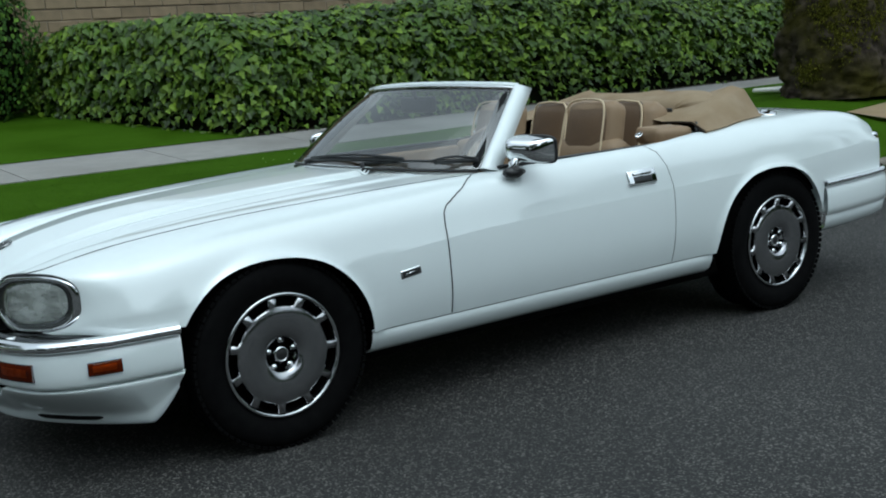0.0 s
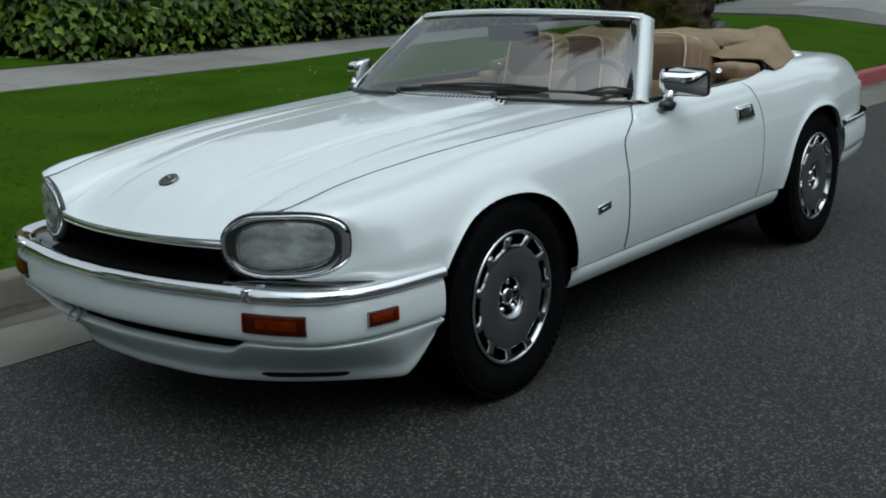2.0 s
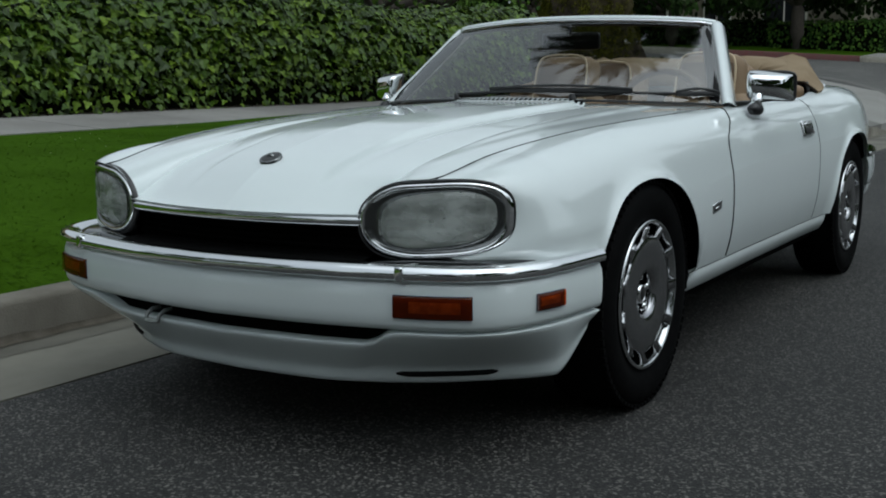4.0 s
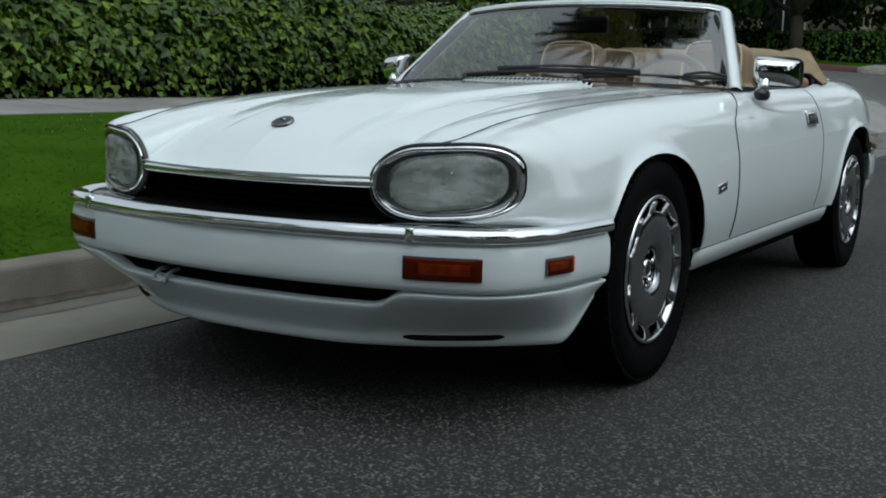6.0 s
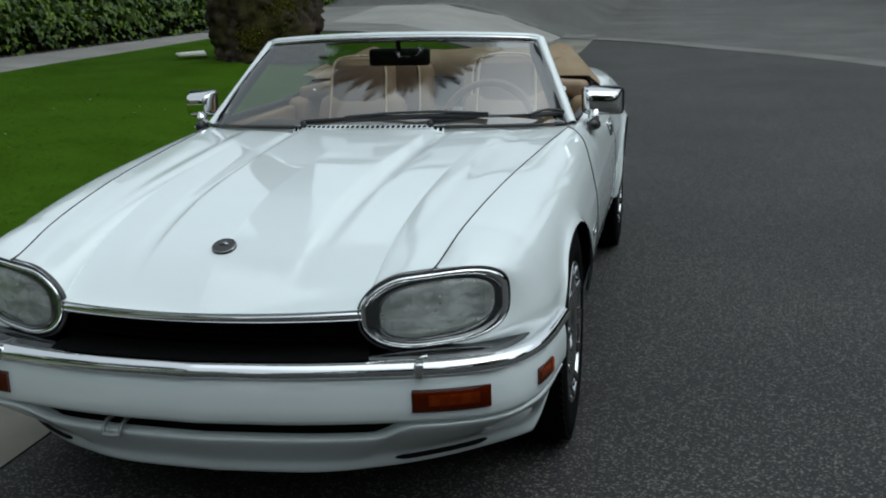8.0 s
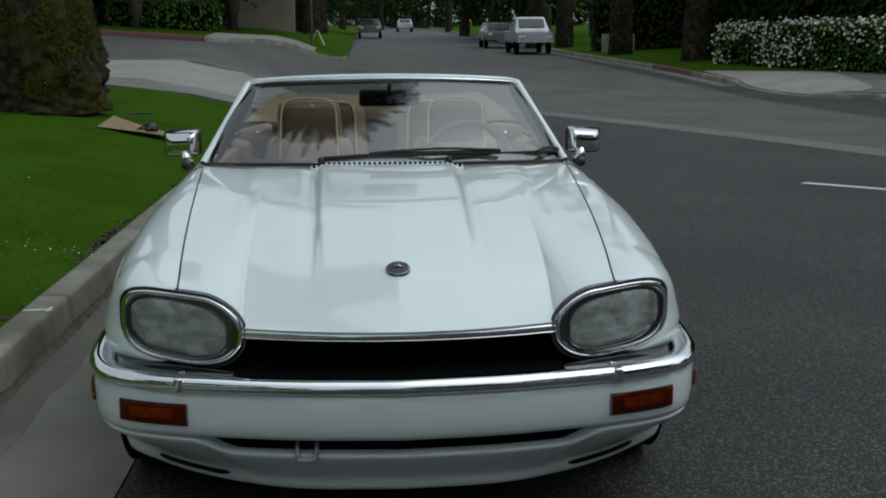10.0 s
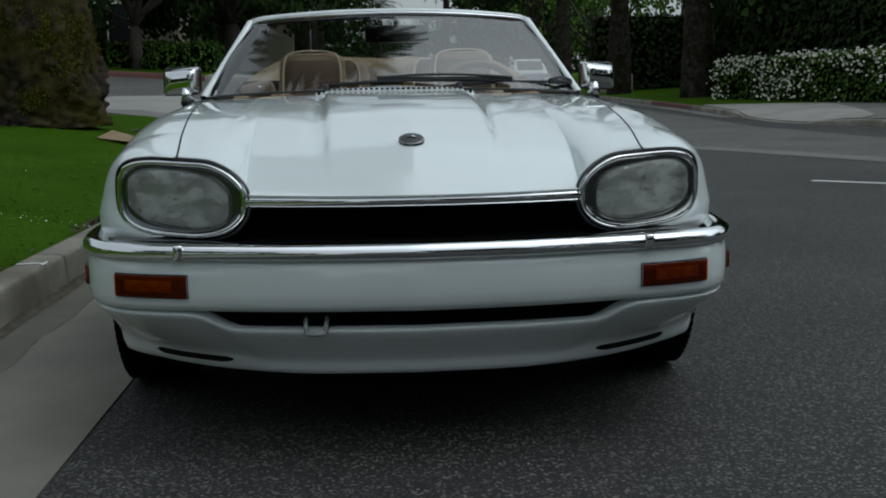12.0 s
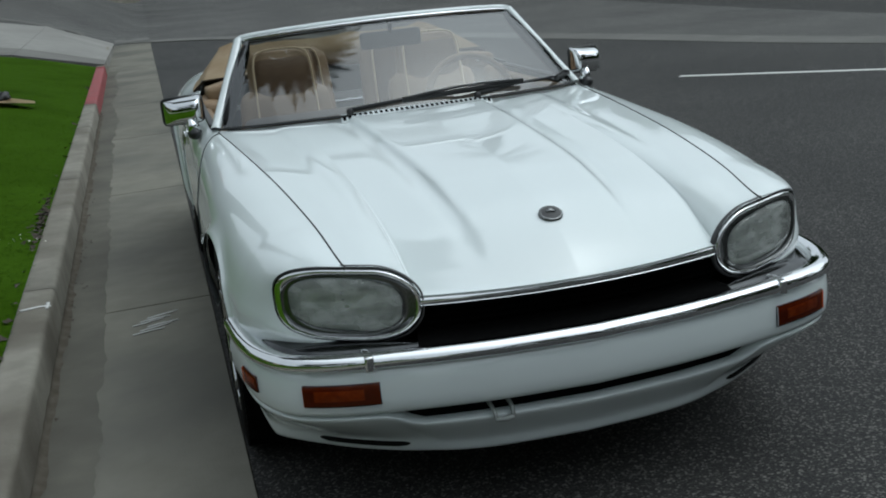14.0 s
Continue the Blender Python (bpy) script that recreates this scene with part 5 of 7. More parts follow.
def cushion(name, w, h, d, mat, parent, label="", puff=0.02, taper=0.0, n=14):
    """A padded slab: w across, h high, d deep, standing on its lower edge at the origin, its face towards -y."""
    bm = bmesh.new()
    rows = []
    for i in range(n + 1):
        t = i / n
        rowp = []
        z = h * t
        ease = min(1.0, min(t, 1 - t) / 0.16)
        rim = math.sqrt(max(0.0, 1 - (1 - ease) ** 2))
        wide = w / 2 * (1 - taper * t) * (0.72 + 0.28 * rim)
        for j in range(28):
            a = 2 * math.pi * j / 28
            c, s = math.cos(a), math.sin(a)
            x = wide * math.copysign(abs(c) ** 0.42, c)
            y = (d / 2 * (0.35 + 0.65 * rim)) * math.copysign(abs(s) ** 0.6, s)
            y -= puff * (1 - (x / (w / 2)) ** 2) * rim * (1 if s < 0 else 0.3)
            rowp.append(bm.verts.new((x, y, z)))
        rows.append(rowp)
    for a, b in zip(rows, rows[1:]):
        for j in range(28):
            bm.faces.new((a[j], a[(j + 1) % 28], b[(j + 1) % 28], b[j]))
    bm.faces.new(list(reversed(rows[0])))
    bm.faces.new(rows[-1])
    bmesh.ops.recalc_face_normals(bm, faces=bm.faces)
    return part(name, bm, mat, parent, label)


def make_seat():
    seat = part("seat", box_bm((0.48, 0.50, 0.14), (0, -0.20, 0.0), 0.05, 4), TAN, car, "tan leather front seat with dark centre panels")
    back = cushion("seat_back", 0.48, 0.47, 0.16, TAN, seat, taper=0.16)
    back.matrix_basis = pose(0, 0.06, 0.02, -14, 0, 0)
    crown_ = cushion("headrest", 0.33, 0.30, 0.12, TAN, seat, taper=0.10)
    crown_.matrix_basis = pose(0, 0.135, 0.345, -14, 0, 0)
    panel_ = cushion("back_panel", 0.285, 0.62, 0.07, TAN_DARK, seat, "brown leather centre panel", taper=0.10, puff=0.01)
    panel_.matrix_basis = pose(0, 0.010, 0.03, -14, 0, 0)
    for sx in (1, -1):
        pts = [(sx * (0.146 - 0.018 * t), -0.028 + 0.248 * 0.62 * t, 0.045 + 0.60 * t) for t in (0, 0.15, 0.3, 0.45, 0.6, 0.75, 0.88)] + [(sx * 0.118, 0.122, 0.622), (sx * 0.095, 0.13, 0.640), (sx * 0.05, 0.133, 0.648), (0, 0.134, 0.649)]
        part("piping", rod(catmull(pts, 26), 0.005, 6), PIPING, seat)
    return seat


seat = make_seat()
seat.matrix_basis = pose(0.35, 1.73, 0.40)
copy_thing(seat, pose(-0.35, 1.73, 0.40))
rs = part("rear_seat", box_bm((1.18, 0.34, 0.16), (0, 2.10, 0.52), 0.06, 4), TAN, car, "tan leather rear bench")
for sgn in (1, -1):
    c = cushion("rear_back", 0.40, 0.44, 0.14, TAN, rs, "tan leather rear backrest with brown centre", taper=0.10)
    c.matrix_basis = pose(sgn * 0.265, 2.155, 0.58, -14, 0, 0)
    cushion("back_panel", 0.27, 0.40, 0.06, TAN_DARK, c, "brown leather centre panel", taper=0.08, puff=0.01).matrix_basis = pose(0, -0.062, 0.03)
    rim = [(0.139 * a, -0.094 + 0.010 * abs(a), z) for a, z in ((-1.0, 0.04), (-0.98, 0.2), (-0.94, 0.36), (-0.86, 0.405), (-0.7, 0.425), (0.0, 0.432), (0.7, 0.425), (0.86, 0.405), (0.94, 0.36), (0.98, 0.2), (1.0, 0.04))]
    part("piping", rod(rim, 0.005, 6), PIPING, c)

# the folded top: a soft roll behind the seats, with a cover flap folded over each end
def cloth(q, amount=1.0):
    """Creases of slack canvas."""
    return amount * (0.014 * noise.noise((q.x * 5, q.y * 5, q.z * 9)) + 0.008 * abs(noise.noise((q.x * 13 + 3, q.y * 11, q.z * 4))))


rows = []
top_path = catmull([(0.53, 2.34, 0.88), (0.53, 2.40, 0.90), (0.51, 2.44, 0.92), (0.46, 2.47, 0.94), (0.36, 2.482, 0.952), (0.2, 2.478, 0.955), (0, 2.48, 0.955)], 34)
top_path = top_path + [Vector((-p.x, p.y, p.z)) for p in reversed(top_path[:-1])]
for i, p in enumerate(top_path):
    t = (top_path[min(i + 1, len(top_path) - 1)] - top_path[max(i - 1, 0)])
    t.z = 0
    t.normalize()
    side = Vector((t.y, -t.x, 0))
    ringp = []
    for j in range(24):
        a = 2 * math.pi * j / 24
        c, s_ = math.cos(a), math.sin(a)
        thin = min(1.0, 0.25 + 0.75 * min(i, len(top_path) - 1 - i) / 9)
        q = p + side * (0.145 * thin * math.copysign(abs(c) ** 0.65, c)) + Vector((0, 0, thin * (0.085 if s_ > 0 else 0.05) * math.copysign(abs(s_) ** 0.6, s_)))
        q.z -= 0.03 * max(0.0, -c)
        q.z += cloth(q)
        q += side * cloth(q + Vector((4, 0, 0)))
        ringp.append(q)
    rows.append(ringp)
v, f = lattice(rows, closed_v=True)
m = 24
f = f + [tuple(range(m)), tuple(reversed(range((len(rows) - 1) * m, len(rows) * m)))]
raw("folded_top", v, f, CANVAS, car, "folded tan canvas top under its cover")


def side_height(x, y):
    """The height of the car's side at x, y."""
    sec = side_section(y)
    if x <= sec[0].x:
        return sec[0].z
    for a, b in zip(sec, sec[1:]):
        if a.x <= x <= b.x and b.x > a.x:
            return a.z + (b.z - a.z) * (x - a.x) / (b.x - a.x)
    return sec[-1].z


# lines of the flap from its free front edge to the back, from the middle of the car outwards
FLAP_LINES = (((0.34, 2.20, 0.945), (0.33, 2.40, 0.972), (0.33, 2.56, 1.005), (0.33, 2.66, 1.005), (0.33, 2.74, 0.91)),
              ((0.507, 2.176, 0.919), (0.465, 2.40, 0.972), (0.425, 2.59, 1.020), (0.43, 2.67, 1.020), (0.44, 2.76, 0.90)),
              ((0.60, 2.170, 0.922), (0.56, 2.40, 0.986), (0.50, 2.63, 1.044), (0.515, 2.69, 1.034), (0.53, 2.765, 0.895)),
              ((0.690, 2.168, 0.920), (0.640, 2.40, 0.974), (0.570, 2.64, 1.026), (0.570, 2.69, 1.018), (0.570, 2.76, 0.895)),
              ((0.742, 2.200, 0.0), (0.725, 2.36, 0.0), (0.668, 2.60, 0.0), (0.645, 2.69, 0.0), (0.60, 2.755, 0.0)))
for sgn in (1, -1):
    grid = []
    for k, ln in enumerate(FLAP_LINES):
        pts = catmull([Vector(q) for q in ln], 25)
        if k == 4:
            pts = [Vector((q.x, q.y, side_height(q.x, q.y) + 0.010)) for q in pts]
        grid.append(pts)
    flap = []
    for i in range(25):
        rowp = []
        for k in range(21):
            u = k / 20 * 4
            m = min(int(u), 3)
            q = grid[m][i].lerp(grid[m + 1][i], u - m)
            # a fold at the shoulder, slack between it and the hem
            slack = 0.7 * math.sin(math.pi * (u - 3)) if u > 3 else 0.3 * math.sin(math.pi * u / 3)
            slack *= min(1.0, i / 6)
            q += Vector((0.6, -0.1, 0.6)) * (0.007 * slack * math.sin(0.55 * i + 0.9 * u) + cloth(q * 0.8, 0.25 * slack))
            rowp.append(Vector((sgn * q.x, q.y, q.z)))
        flap.append(rowp)
    v, f = lattice(flap)
    raw("cover_flap", v, facing(v, f, (sgn * 0.3, -0.2, 0.9)), CANVAS, car, "tan canvas cover flap")
    front = [flap[0][k] + Vector((0, 0.004, -0.004)) for k in range(5, 21)]
    part("flap_edge", rod(front, 0.0055, 6), LINING, car, "dark lining edge of the flap")
    part("flap_hem", rod([flap[i][20] + Vector((0, 0, -0.003)) for i in range(25)], 0.006, 6), CANVAS, car)
    low = [[q + Vector((0, 0.003, -0.006)), q + Vector((-sgn * 0.004, 0.10, -0.012)), q + Vector((-sgn * 0.01, 0.2, -0.05))] for q in front]
    v, f = lattice(low)
    raw("flap_lining", v, f, LINING, car, "dark underside of the flap")


# ---- planting and walls by the sidewalk ----
def leaf_mesh(name, size, points, mat, fold=0.25):
    """A lobed leaf with a folded midrib, its stalk at the origin, lying along +y."""
    left = [(-x * size, y * size, fold * x * size) for x, y in points]
    right = [(x * size, y * size, fold * x * size) for x, y in points]
    verts = [(0, 0, 0), (0, points[-1][1] * size * 1.08, -0.04 * size)] + left + right
    n = len(points)
    faces = [tuple([0] + [2 + i for i in range(n)] + [1]), tuple([0, 1] + [2 + n + i for i in reversed(range(n))])]
    data = bpy.data.meshes.new(name)
    data.from_pydata(verts, [], faces)
    data.materials.append(mat)
    return data


IVY_SHAPE = ((0.42, 0.02), (0.50, 0.30), (0.28, 0.48), (0.22, 0.72), (0.06, 0.95))


def scatter(name, mats, spots, shape, seed, parent=None, fold=0.25, kind="", label="", category=""):
    """Many leaves in one mesh. spots: (place, direction the leaf faces, size)."""
    rr = random.Random(seed)
    n = len(shape)
    verts, faces, idx = [], [], []
    for p, nrm, size in spots:
        nrm = Vector(nrm).normalized()
        down = Vector((rr.uniform(-0.7, 0.7), rr.uniform(-0.7, 0.7), -1.0))
        t = (down - nrm * down.dot(nrm)).normalized()
        s = t.cross(nrm)
        base = len(verts)
        verts.append(p)
        tip = Vector(p) + t * size * shape[-1][1] * 1.08 - nrm * 0.10 * size
        verts.append(tuple(tip))
        for sg in (-1, 1):
            for x, y in shape:
                verts.append(tuple(Vector(p) + s * (sg * x * size) + t * (y * size) + nrm * (fold * x * size - 0.1 * size * y * y)))
        faces.append(tuple([base] + [base + 2 + i for i in range(n)] + [base + 1]))
        faces.append(tuple([base, base + 1] + [base + 2 + n + i for i in reversed(range(n))]))
        k = 1 if (len(mats) > 1 and rr.random() < 0.28) else 0
        idx += [k, k]
    data = bpy.data.meshes.new(name)
    data.from_pydata(verts, [], faces)
    for mm in mats:
        data.materials.append(mm)
    data.polygons.foreach_set("material_index", idx)
    ob = new(name, data)
    if parent:
        ob.parent = parent
    return tagged(ob, label, category, kind=kind)


def bank_point(y, t):
    """The face of the ivy bank: t from its foot (0) over its crest (1) to the back (1.3)."""
    back = max(0.0, (3.8 - y) / 1.3)
    high = (1.44 + 0.10 * math.sin(y * 0.9)) * (0.45 + 0.55 * math.sqrt(min(1.0, max(0.0, (y - 2.45) / 0.6))))
    foot = -7.33 - 3.5 * back ** 1.2
    base = walk_z(-7.25, y) - 0.01 + 0.02 * (-7.3 - foot)
    high *= 0.925 + 0.075 * smooth((y - 3.0) / 3.5)
    prof_x = spline((0, 0.12, 0.35, 0.7, 1.0, 1.3), (0.06, -0.02, -0.16, -0.62, -1.20, -1.9))
    prof_z = spline((0, 0.12, 0.35, 0.7, 1.0, 1.3), (0.0, 0.22, 0.55, 0.90, 1.0, 0.99))
    w = 0.10 * noise.noise((y * 1.4, t * 4, 3)) + 0.05 * noise.noise((y * 4, t * 9, 8))
    return Vector((foot + prof_x(t) + w, y, base + high * prof_z(t) + 0.6 * w))


ivy = tagged(empty("ivy_hedge", -8, 9, 0.6), "dense glossy green ivy hedge beside the sidewalk", "hedge")
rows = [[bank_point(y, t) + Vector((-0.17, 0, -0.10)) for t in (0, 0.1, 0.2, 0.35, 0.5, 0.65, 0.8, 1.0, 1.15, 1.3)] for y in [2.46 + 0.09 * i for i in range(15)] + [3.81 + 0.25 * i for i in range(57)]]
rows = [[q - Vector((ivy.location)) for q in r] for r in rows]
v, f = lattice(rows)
raw("hedge_core", v, f, SHADE_CORE, ivy)
rr = random.Random(11)
spots, single = [], []
while len(spots) < 29000:
    y, t = 3.7 + 14.25 * rr.random() ** 1.25, 1.25 * rr.random() ** 0.9
    if len(spots) % 6 == 0:
        y = rr.uniform(2.47, 3.85)
    if t < 0.10 and rr.random() < 0.6:
        continue
    p = bank_point(y, t)
    nrm = Vector((0.65 - 0.25 * t + rr.uniform(-0.55, 0.55), rr.uniform(-0.6, 0.5), 0.55 + 0.4 * t + rr.uniform(-0.5, 0.5)))
    if y < 3.8:
        nrm.y -= 0.7
    p = p + nrm * (rr.uniform(-0.02, 0.08) if rr.random() < 0.62 else rr.uniform(-0.17, -0.03)) - Vector((ivy.location))
    if t < 0.3 and rr.random() < 0.25:
        p = p - Vector((0.08, 0, 0))
    size = rr.uniform(0.075, 0.135) * (0.75 if t < 0.2 else 1.0)
    if len(single) < 260 and 3.0 < y < 6.5 and 0.15 < t < 0.9 and rr.random() < 0.12:
        single.append((p + nrm * 0.03, nrm, size * 1.1))
    else:
        spots.append((tuple(p), nrm, size))
scatter("ivy_foliage", (IVY, IVY_NEW), spots, IVY_SHAPE, 3, ivy, kind="stuff")
one_leaf = leaf_mesh("leaf", 1.0, IVY_SHAPE, IVY)
for p, nrm, size in single:
    lf = new("leaf", one_leaf)
    lf.parent = ivy
    nrm = nrm.normalized()
    t = Vector((rr.uniform(-0.6, 0.6), rr.uniform(-0.6, 0.6), -1))
    t = (t - nrm * t.dot(nrm)).normalized()
    s = t.cross(nrm)
    lf.matrix_basis = Matrix.Translation(p) @ Matrix((s, t, nrm)).transposed().to_4x4() @ Matrix.Diagonal((size, size, size, 1))

# litter of dead leaves at the foot of the hedge
spots = []
for k in range(700):
    y = rr.uniform(3.8, 15.5)
    spots.append(((rr.gauss(-7.30, 0.06), y, walk_z(-7.25, y) + 0.012), (rr.uniform(-.3, .3), rr.uniform(-.3, .3), 1), rr.uniform(0.02, 0.05)))
scatter("leaf_litter", (SOIL, BARK), spots, IVY_SHAPE, 9, kind="stuff", label="brown dead leaves along the sidewalk edge", category="leaf litter")

# clipped shrub at the head of the hedge
shrub = tagged(empty("shrub", -11.0, 1.75, 0.93), "clipped dark green shrub with small leaves", "shrub")


def ball_spots(centre, radii, count, size, seed, shell=0.75):
    r2 = random.Random(seed)
    out = []
    while len(out) < count:
        d = Vector((r2.gauss(0, 1), r2.gauss(0, 1), r2.gauss(0, 1))).normalized()
        lump = 1 + 0.18 * noise.noise(d * 2.6 + Vector((seed, 0, 0))) + 0.10 * noise.noise(d * 6 + Vector((0, seed, 0)))
        k = (shell + (1 - shell) * r2.random()) * lump
        out.append((tuple(Vector(centre) + Vector((d.x * radii[0] * k, d.y * radii[1] * k, d.z * radii[2] * k))), d + Vector((r2.uniform(-.6, .6), r2.uniform(-.6, .6), r2.uniform(-.3, .8))), size * r2.uniform(0.7, 1.3)))
    return out


SMALL_SHAPE = ((0.30, 0.15), (0.36, 0.5), (0.18, 0.85))
scatter("shrub_foliage", (LEAF_MID, LEAF_LIGHT), ball_spots((0, 0, 0.95), (0.95, 0.85, 1.15), 5200, 0.06, 21), SMALL_SHAPE, 5, shrub, kind="stuff")
part("shrub_core", lathe([(0.0, 0.0), (0.5, 0.1), (0.66, 0.6), (0.66, 1.2), (0.45, 1.7), (0.0, 1.9)], 14, "z"), SHADE_CORE, shrub)

# garden wall of slump block with a pier at its end
wall = tagged(empty("wall_garden", -11.4, 2.05, 0.1), "beige slump block garden wall with mortar joints", "wall", kind="structure")
part("mortar", box_bm((0.16, 12.0, 2.75), (0, 1.55, 1.95), 0.0), MORTAR, wall, smooth=False)
bm = box_bm((0.20, 0.395, 0.138), (0, 0, 0), 0.012, 2)
block_mesh = bpy.data.meshes.new("block")
bm.to_mesh(block_mesh)
bm.free()
block_mesh.materials.append(BLOCK)
for c in range(11):
    z = 1.55 + 0.153 * c
    k = 0
    y = -1.0 + (0.205 if c % 2 else 0.0)
    while y < 7.2:
        b = new("block", block_mesh)
        b.parent = wall
        b.matrix_basis = pose(0.012 * R.uniform(-1, 1), y + 0.2, z, R.uniform(-0.5, 0.5), 0, R.uniform(-0.6, 0.6))
        y += 0.41
for c in range(11):
    b = new("block", block_mesh)
    b.parent = wall
    b.matrix_basis = pose(0.07, 7.70, 1.55 + 0.153 * c, 0, 0, R.uniform(-0.5, 0.5)) @ Matrix.Diagonal((1.5, 0.95, 1, 1))
part("pier", box_bm((0.28, 0.36, 2.7), (0.05, 7.70, 1.95), 0.01), MORTAR, wall)

# ---- the palm on the verge ----
PALM_Z = lawn_z(PALM_X, PALM_Y)


def frond_spots(base, out_dir, length, droop, seed, broad):
    """A frond: a bent rachis with leaflets on both sides; returns the rachis and leaflet quads."""
    r3 = random.Random(seed)
    d = Vector(out_dir).normalized()
    flat = Vector((d.x, d.y, 0)).normalized()
    pts, p, e = [], Vector(base), math.asin(max(-1, min(1, d.z)))
    n = 16
    for i in range(n + 1):
        pts.append(p.copy())
        e -= droop / n * (0.4 + 1.2 * i / n)
        p = p + (flat * math.cos(e) + Vector((0, 0, math.sin(e)))) * (length / n)
    quads = []
    for i in range(2, n):
        for sub in (0.0, 0.33, 0.66):
            q = pts[i].lerp(pts[i + 1], sub)
            ax = (pts[i + 1] - pts[i]).normalized()
            sd = ax.cross(Vector((0, 0, 1)))
            sd = sd.normalized() if sd.length > 1e-3 else Vector((1, 0, 0))
            u = (i + sub) / n
            ll = length * 0.17 * (math.sin(math.pi * min(1, u * 0.9 + 0.12)) + 0.15)
            for sg in (-1, 1):
                tip = q + (sd * sg * 0.8 + ax * 0.55 + Vector((0, 0, r3.uniform(-0.45, 0.15)))).normalized() * ll
                w = ax * broad
                quads.append((q - w, q + w, tip))
    return pts, quads


def palm_crown(name, parent, height, count, length, seed, mat, broad=0.022, hang=1.55):
    r4 = random.Random(seed)
    verts, faces = [], []
    bm = bmesh.new()
    for k in range(count):
        a = 2 * math.pi * k * 0.381966
        up = 1.15 - hang * (k / count)
        pts, quads = frond_spots((0.25 * math.cos(a), 0.25 * math.sin(a), height), (math.cos(a), math.sin(a), up), length * r4.uniform(0.85, 1.1), r4.uniform(1.1, 1.7), seed * 100 + k, broad)
        for tri in quads:
            b = len(verts)
            verts += [tuple(t) for t in tri]
            faces.append((b, b + 1, b + 2))
        for i in range(len(pts) - 1):
            b = len(verts)
            w = Vector((0, 0, 0.02))
            verts += [tuple(pts[i] - w), tuple(pts[i] + w), tuple(pts[i + 1] + w), tuple(pts[i + 1] - w)]
            faces.append((b, b + 1, b + 2, b + 3))
    return raw(name, verts, faces, mat, parent, smooth=False)


def palm_trunk(name, parent, height, r0, r1, boot, seed, mat, scales=True):
    r5 = random.Random(seed)
    rows = []
    n = 230 if boot else 44
    for i in range(n + 1):
        z = height * (i / n) ** (1.6 if boot else 1.0)
        r = r0 + (r1 - r0) * min(1, z / height * 3)
        if boot:
            r = r1 + (boot - r1) * (1 / (1 + math.exp((z - 1.0) / 0.22))) + 0.02 * math.exp(-z / 0.2)
        ringp = []
        for j in range(90):
            a = 2 * math.pi * j / 90
            wob = (0.018 + 0.085 / (1 + math.exp((z - 1.25) / 0.12)) if boot else 0.018) * (noise.noise((math.cos(a) * 2.5 + seed, math.sin(a) * 2.5, z * 3.0)) + 0.6 * noise.noise((math.cos(a) * 7, math.sin(a) * 7 + seed, z * 8)) + (0.45 * noise.noise((math.cos(a) * 15, math.sin(a) * 15, z * 19 + seed)) if boot else 0))
            if boot and z < 3:
                # ragged ledges left by old fronds
                step = z / 0.13 + 0.9 * noise.noise((math.cos(a) * 3, math.sin(a) * 3, z * 1.5)) + 0.3 * math.sin(a * 9)
                wob += 0.030 * (step - math.floor(step) - 0.5) * (0.5 + abs(noise.noise((math.cos(a) * 5, math.sin(a) * 5, z * 2 + 4))))
            ringp.append(((r + wob) * math.cos(a), (r + wob) * math.sin(a), z))
        rows.append(ringp)
    v, f = lattice(rows, closed_v=True)
    t = raw(name, v, f, mat, parent)
    if scales:
        verts, faces = [], []
        zz, k = (1.45 if boot else 0.4), 0
        while zz < height:
            for j in range(15):
                a = 2 * math.pi * (j + 0.5 * (k % 2)) / 15 + r5.uniform(-0.03, 0.03)
                d, s = Vector((math.cos(a), math.sin(a), 0)), Vector((-math.sin(a), math.cos(a), 0))
                w, hgt, o = r1 * 0.19, 0.055, 0.055 * r5.uniform(0.7, 1.2)
                c = d * r1 + Vector((0, 0, zz))
                b = len(verts)
                verts += [tuple(c - s * w), tuple(c + s * w), tuple(c + d * o + s * w * 0.7 + Vector((0, 0, hgt))), tuple(c + d * o - s * w * 0.7 + Vector((0, 0, hgt))), tuple(c + s * w * 0.9 + Vector((0, 0, hgt * 1.5))), tuple(c - s * w * 0.9 + Vector((0, 0, hgt * 1.5)))]
                faces += [(b, b + 1, b + 2, b + 3), (b + 3, b + 2, b + 4, b + 5), (b, b + 3, b + 5), (b + 1, b + 4, b + 2)]
            zz += 0.095
            k += 1
        raw("bark_scale", verts, faces, mat, t, smooth=False)
    return t


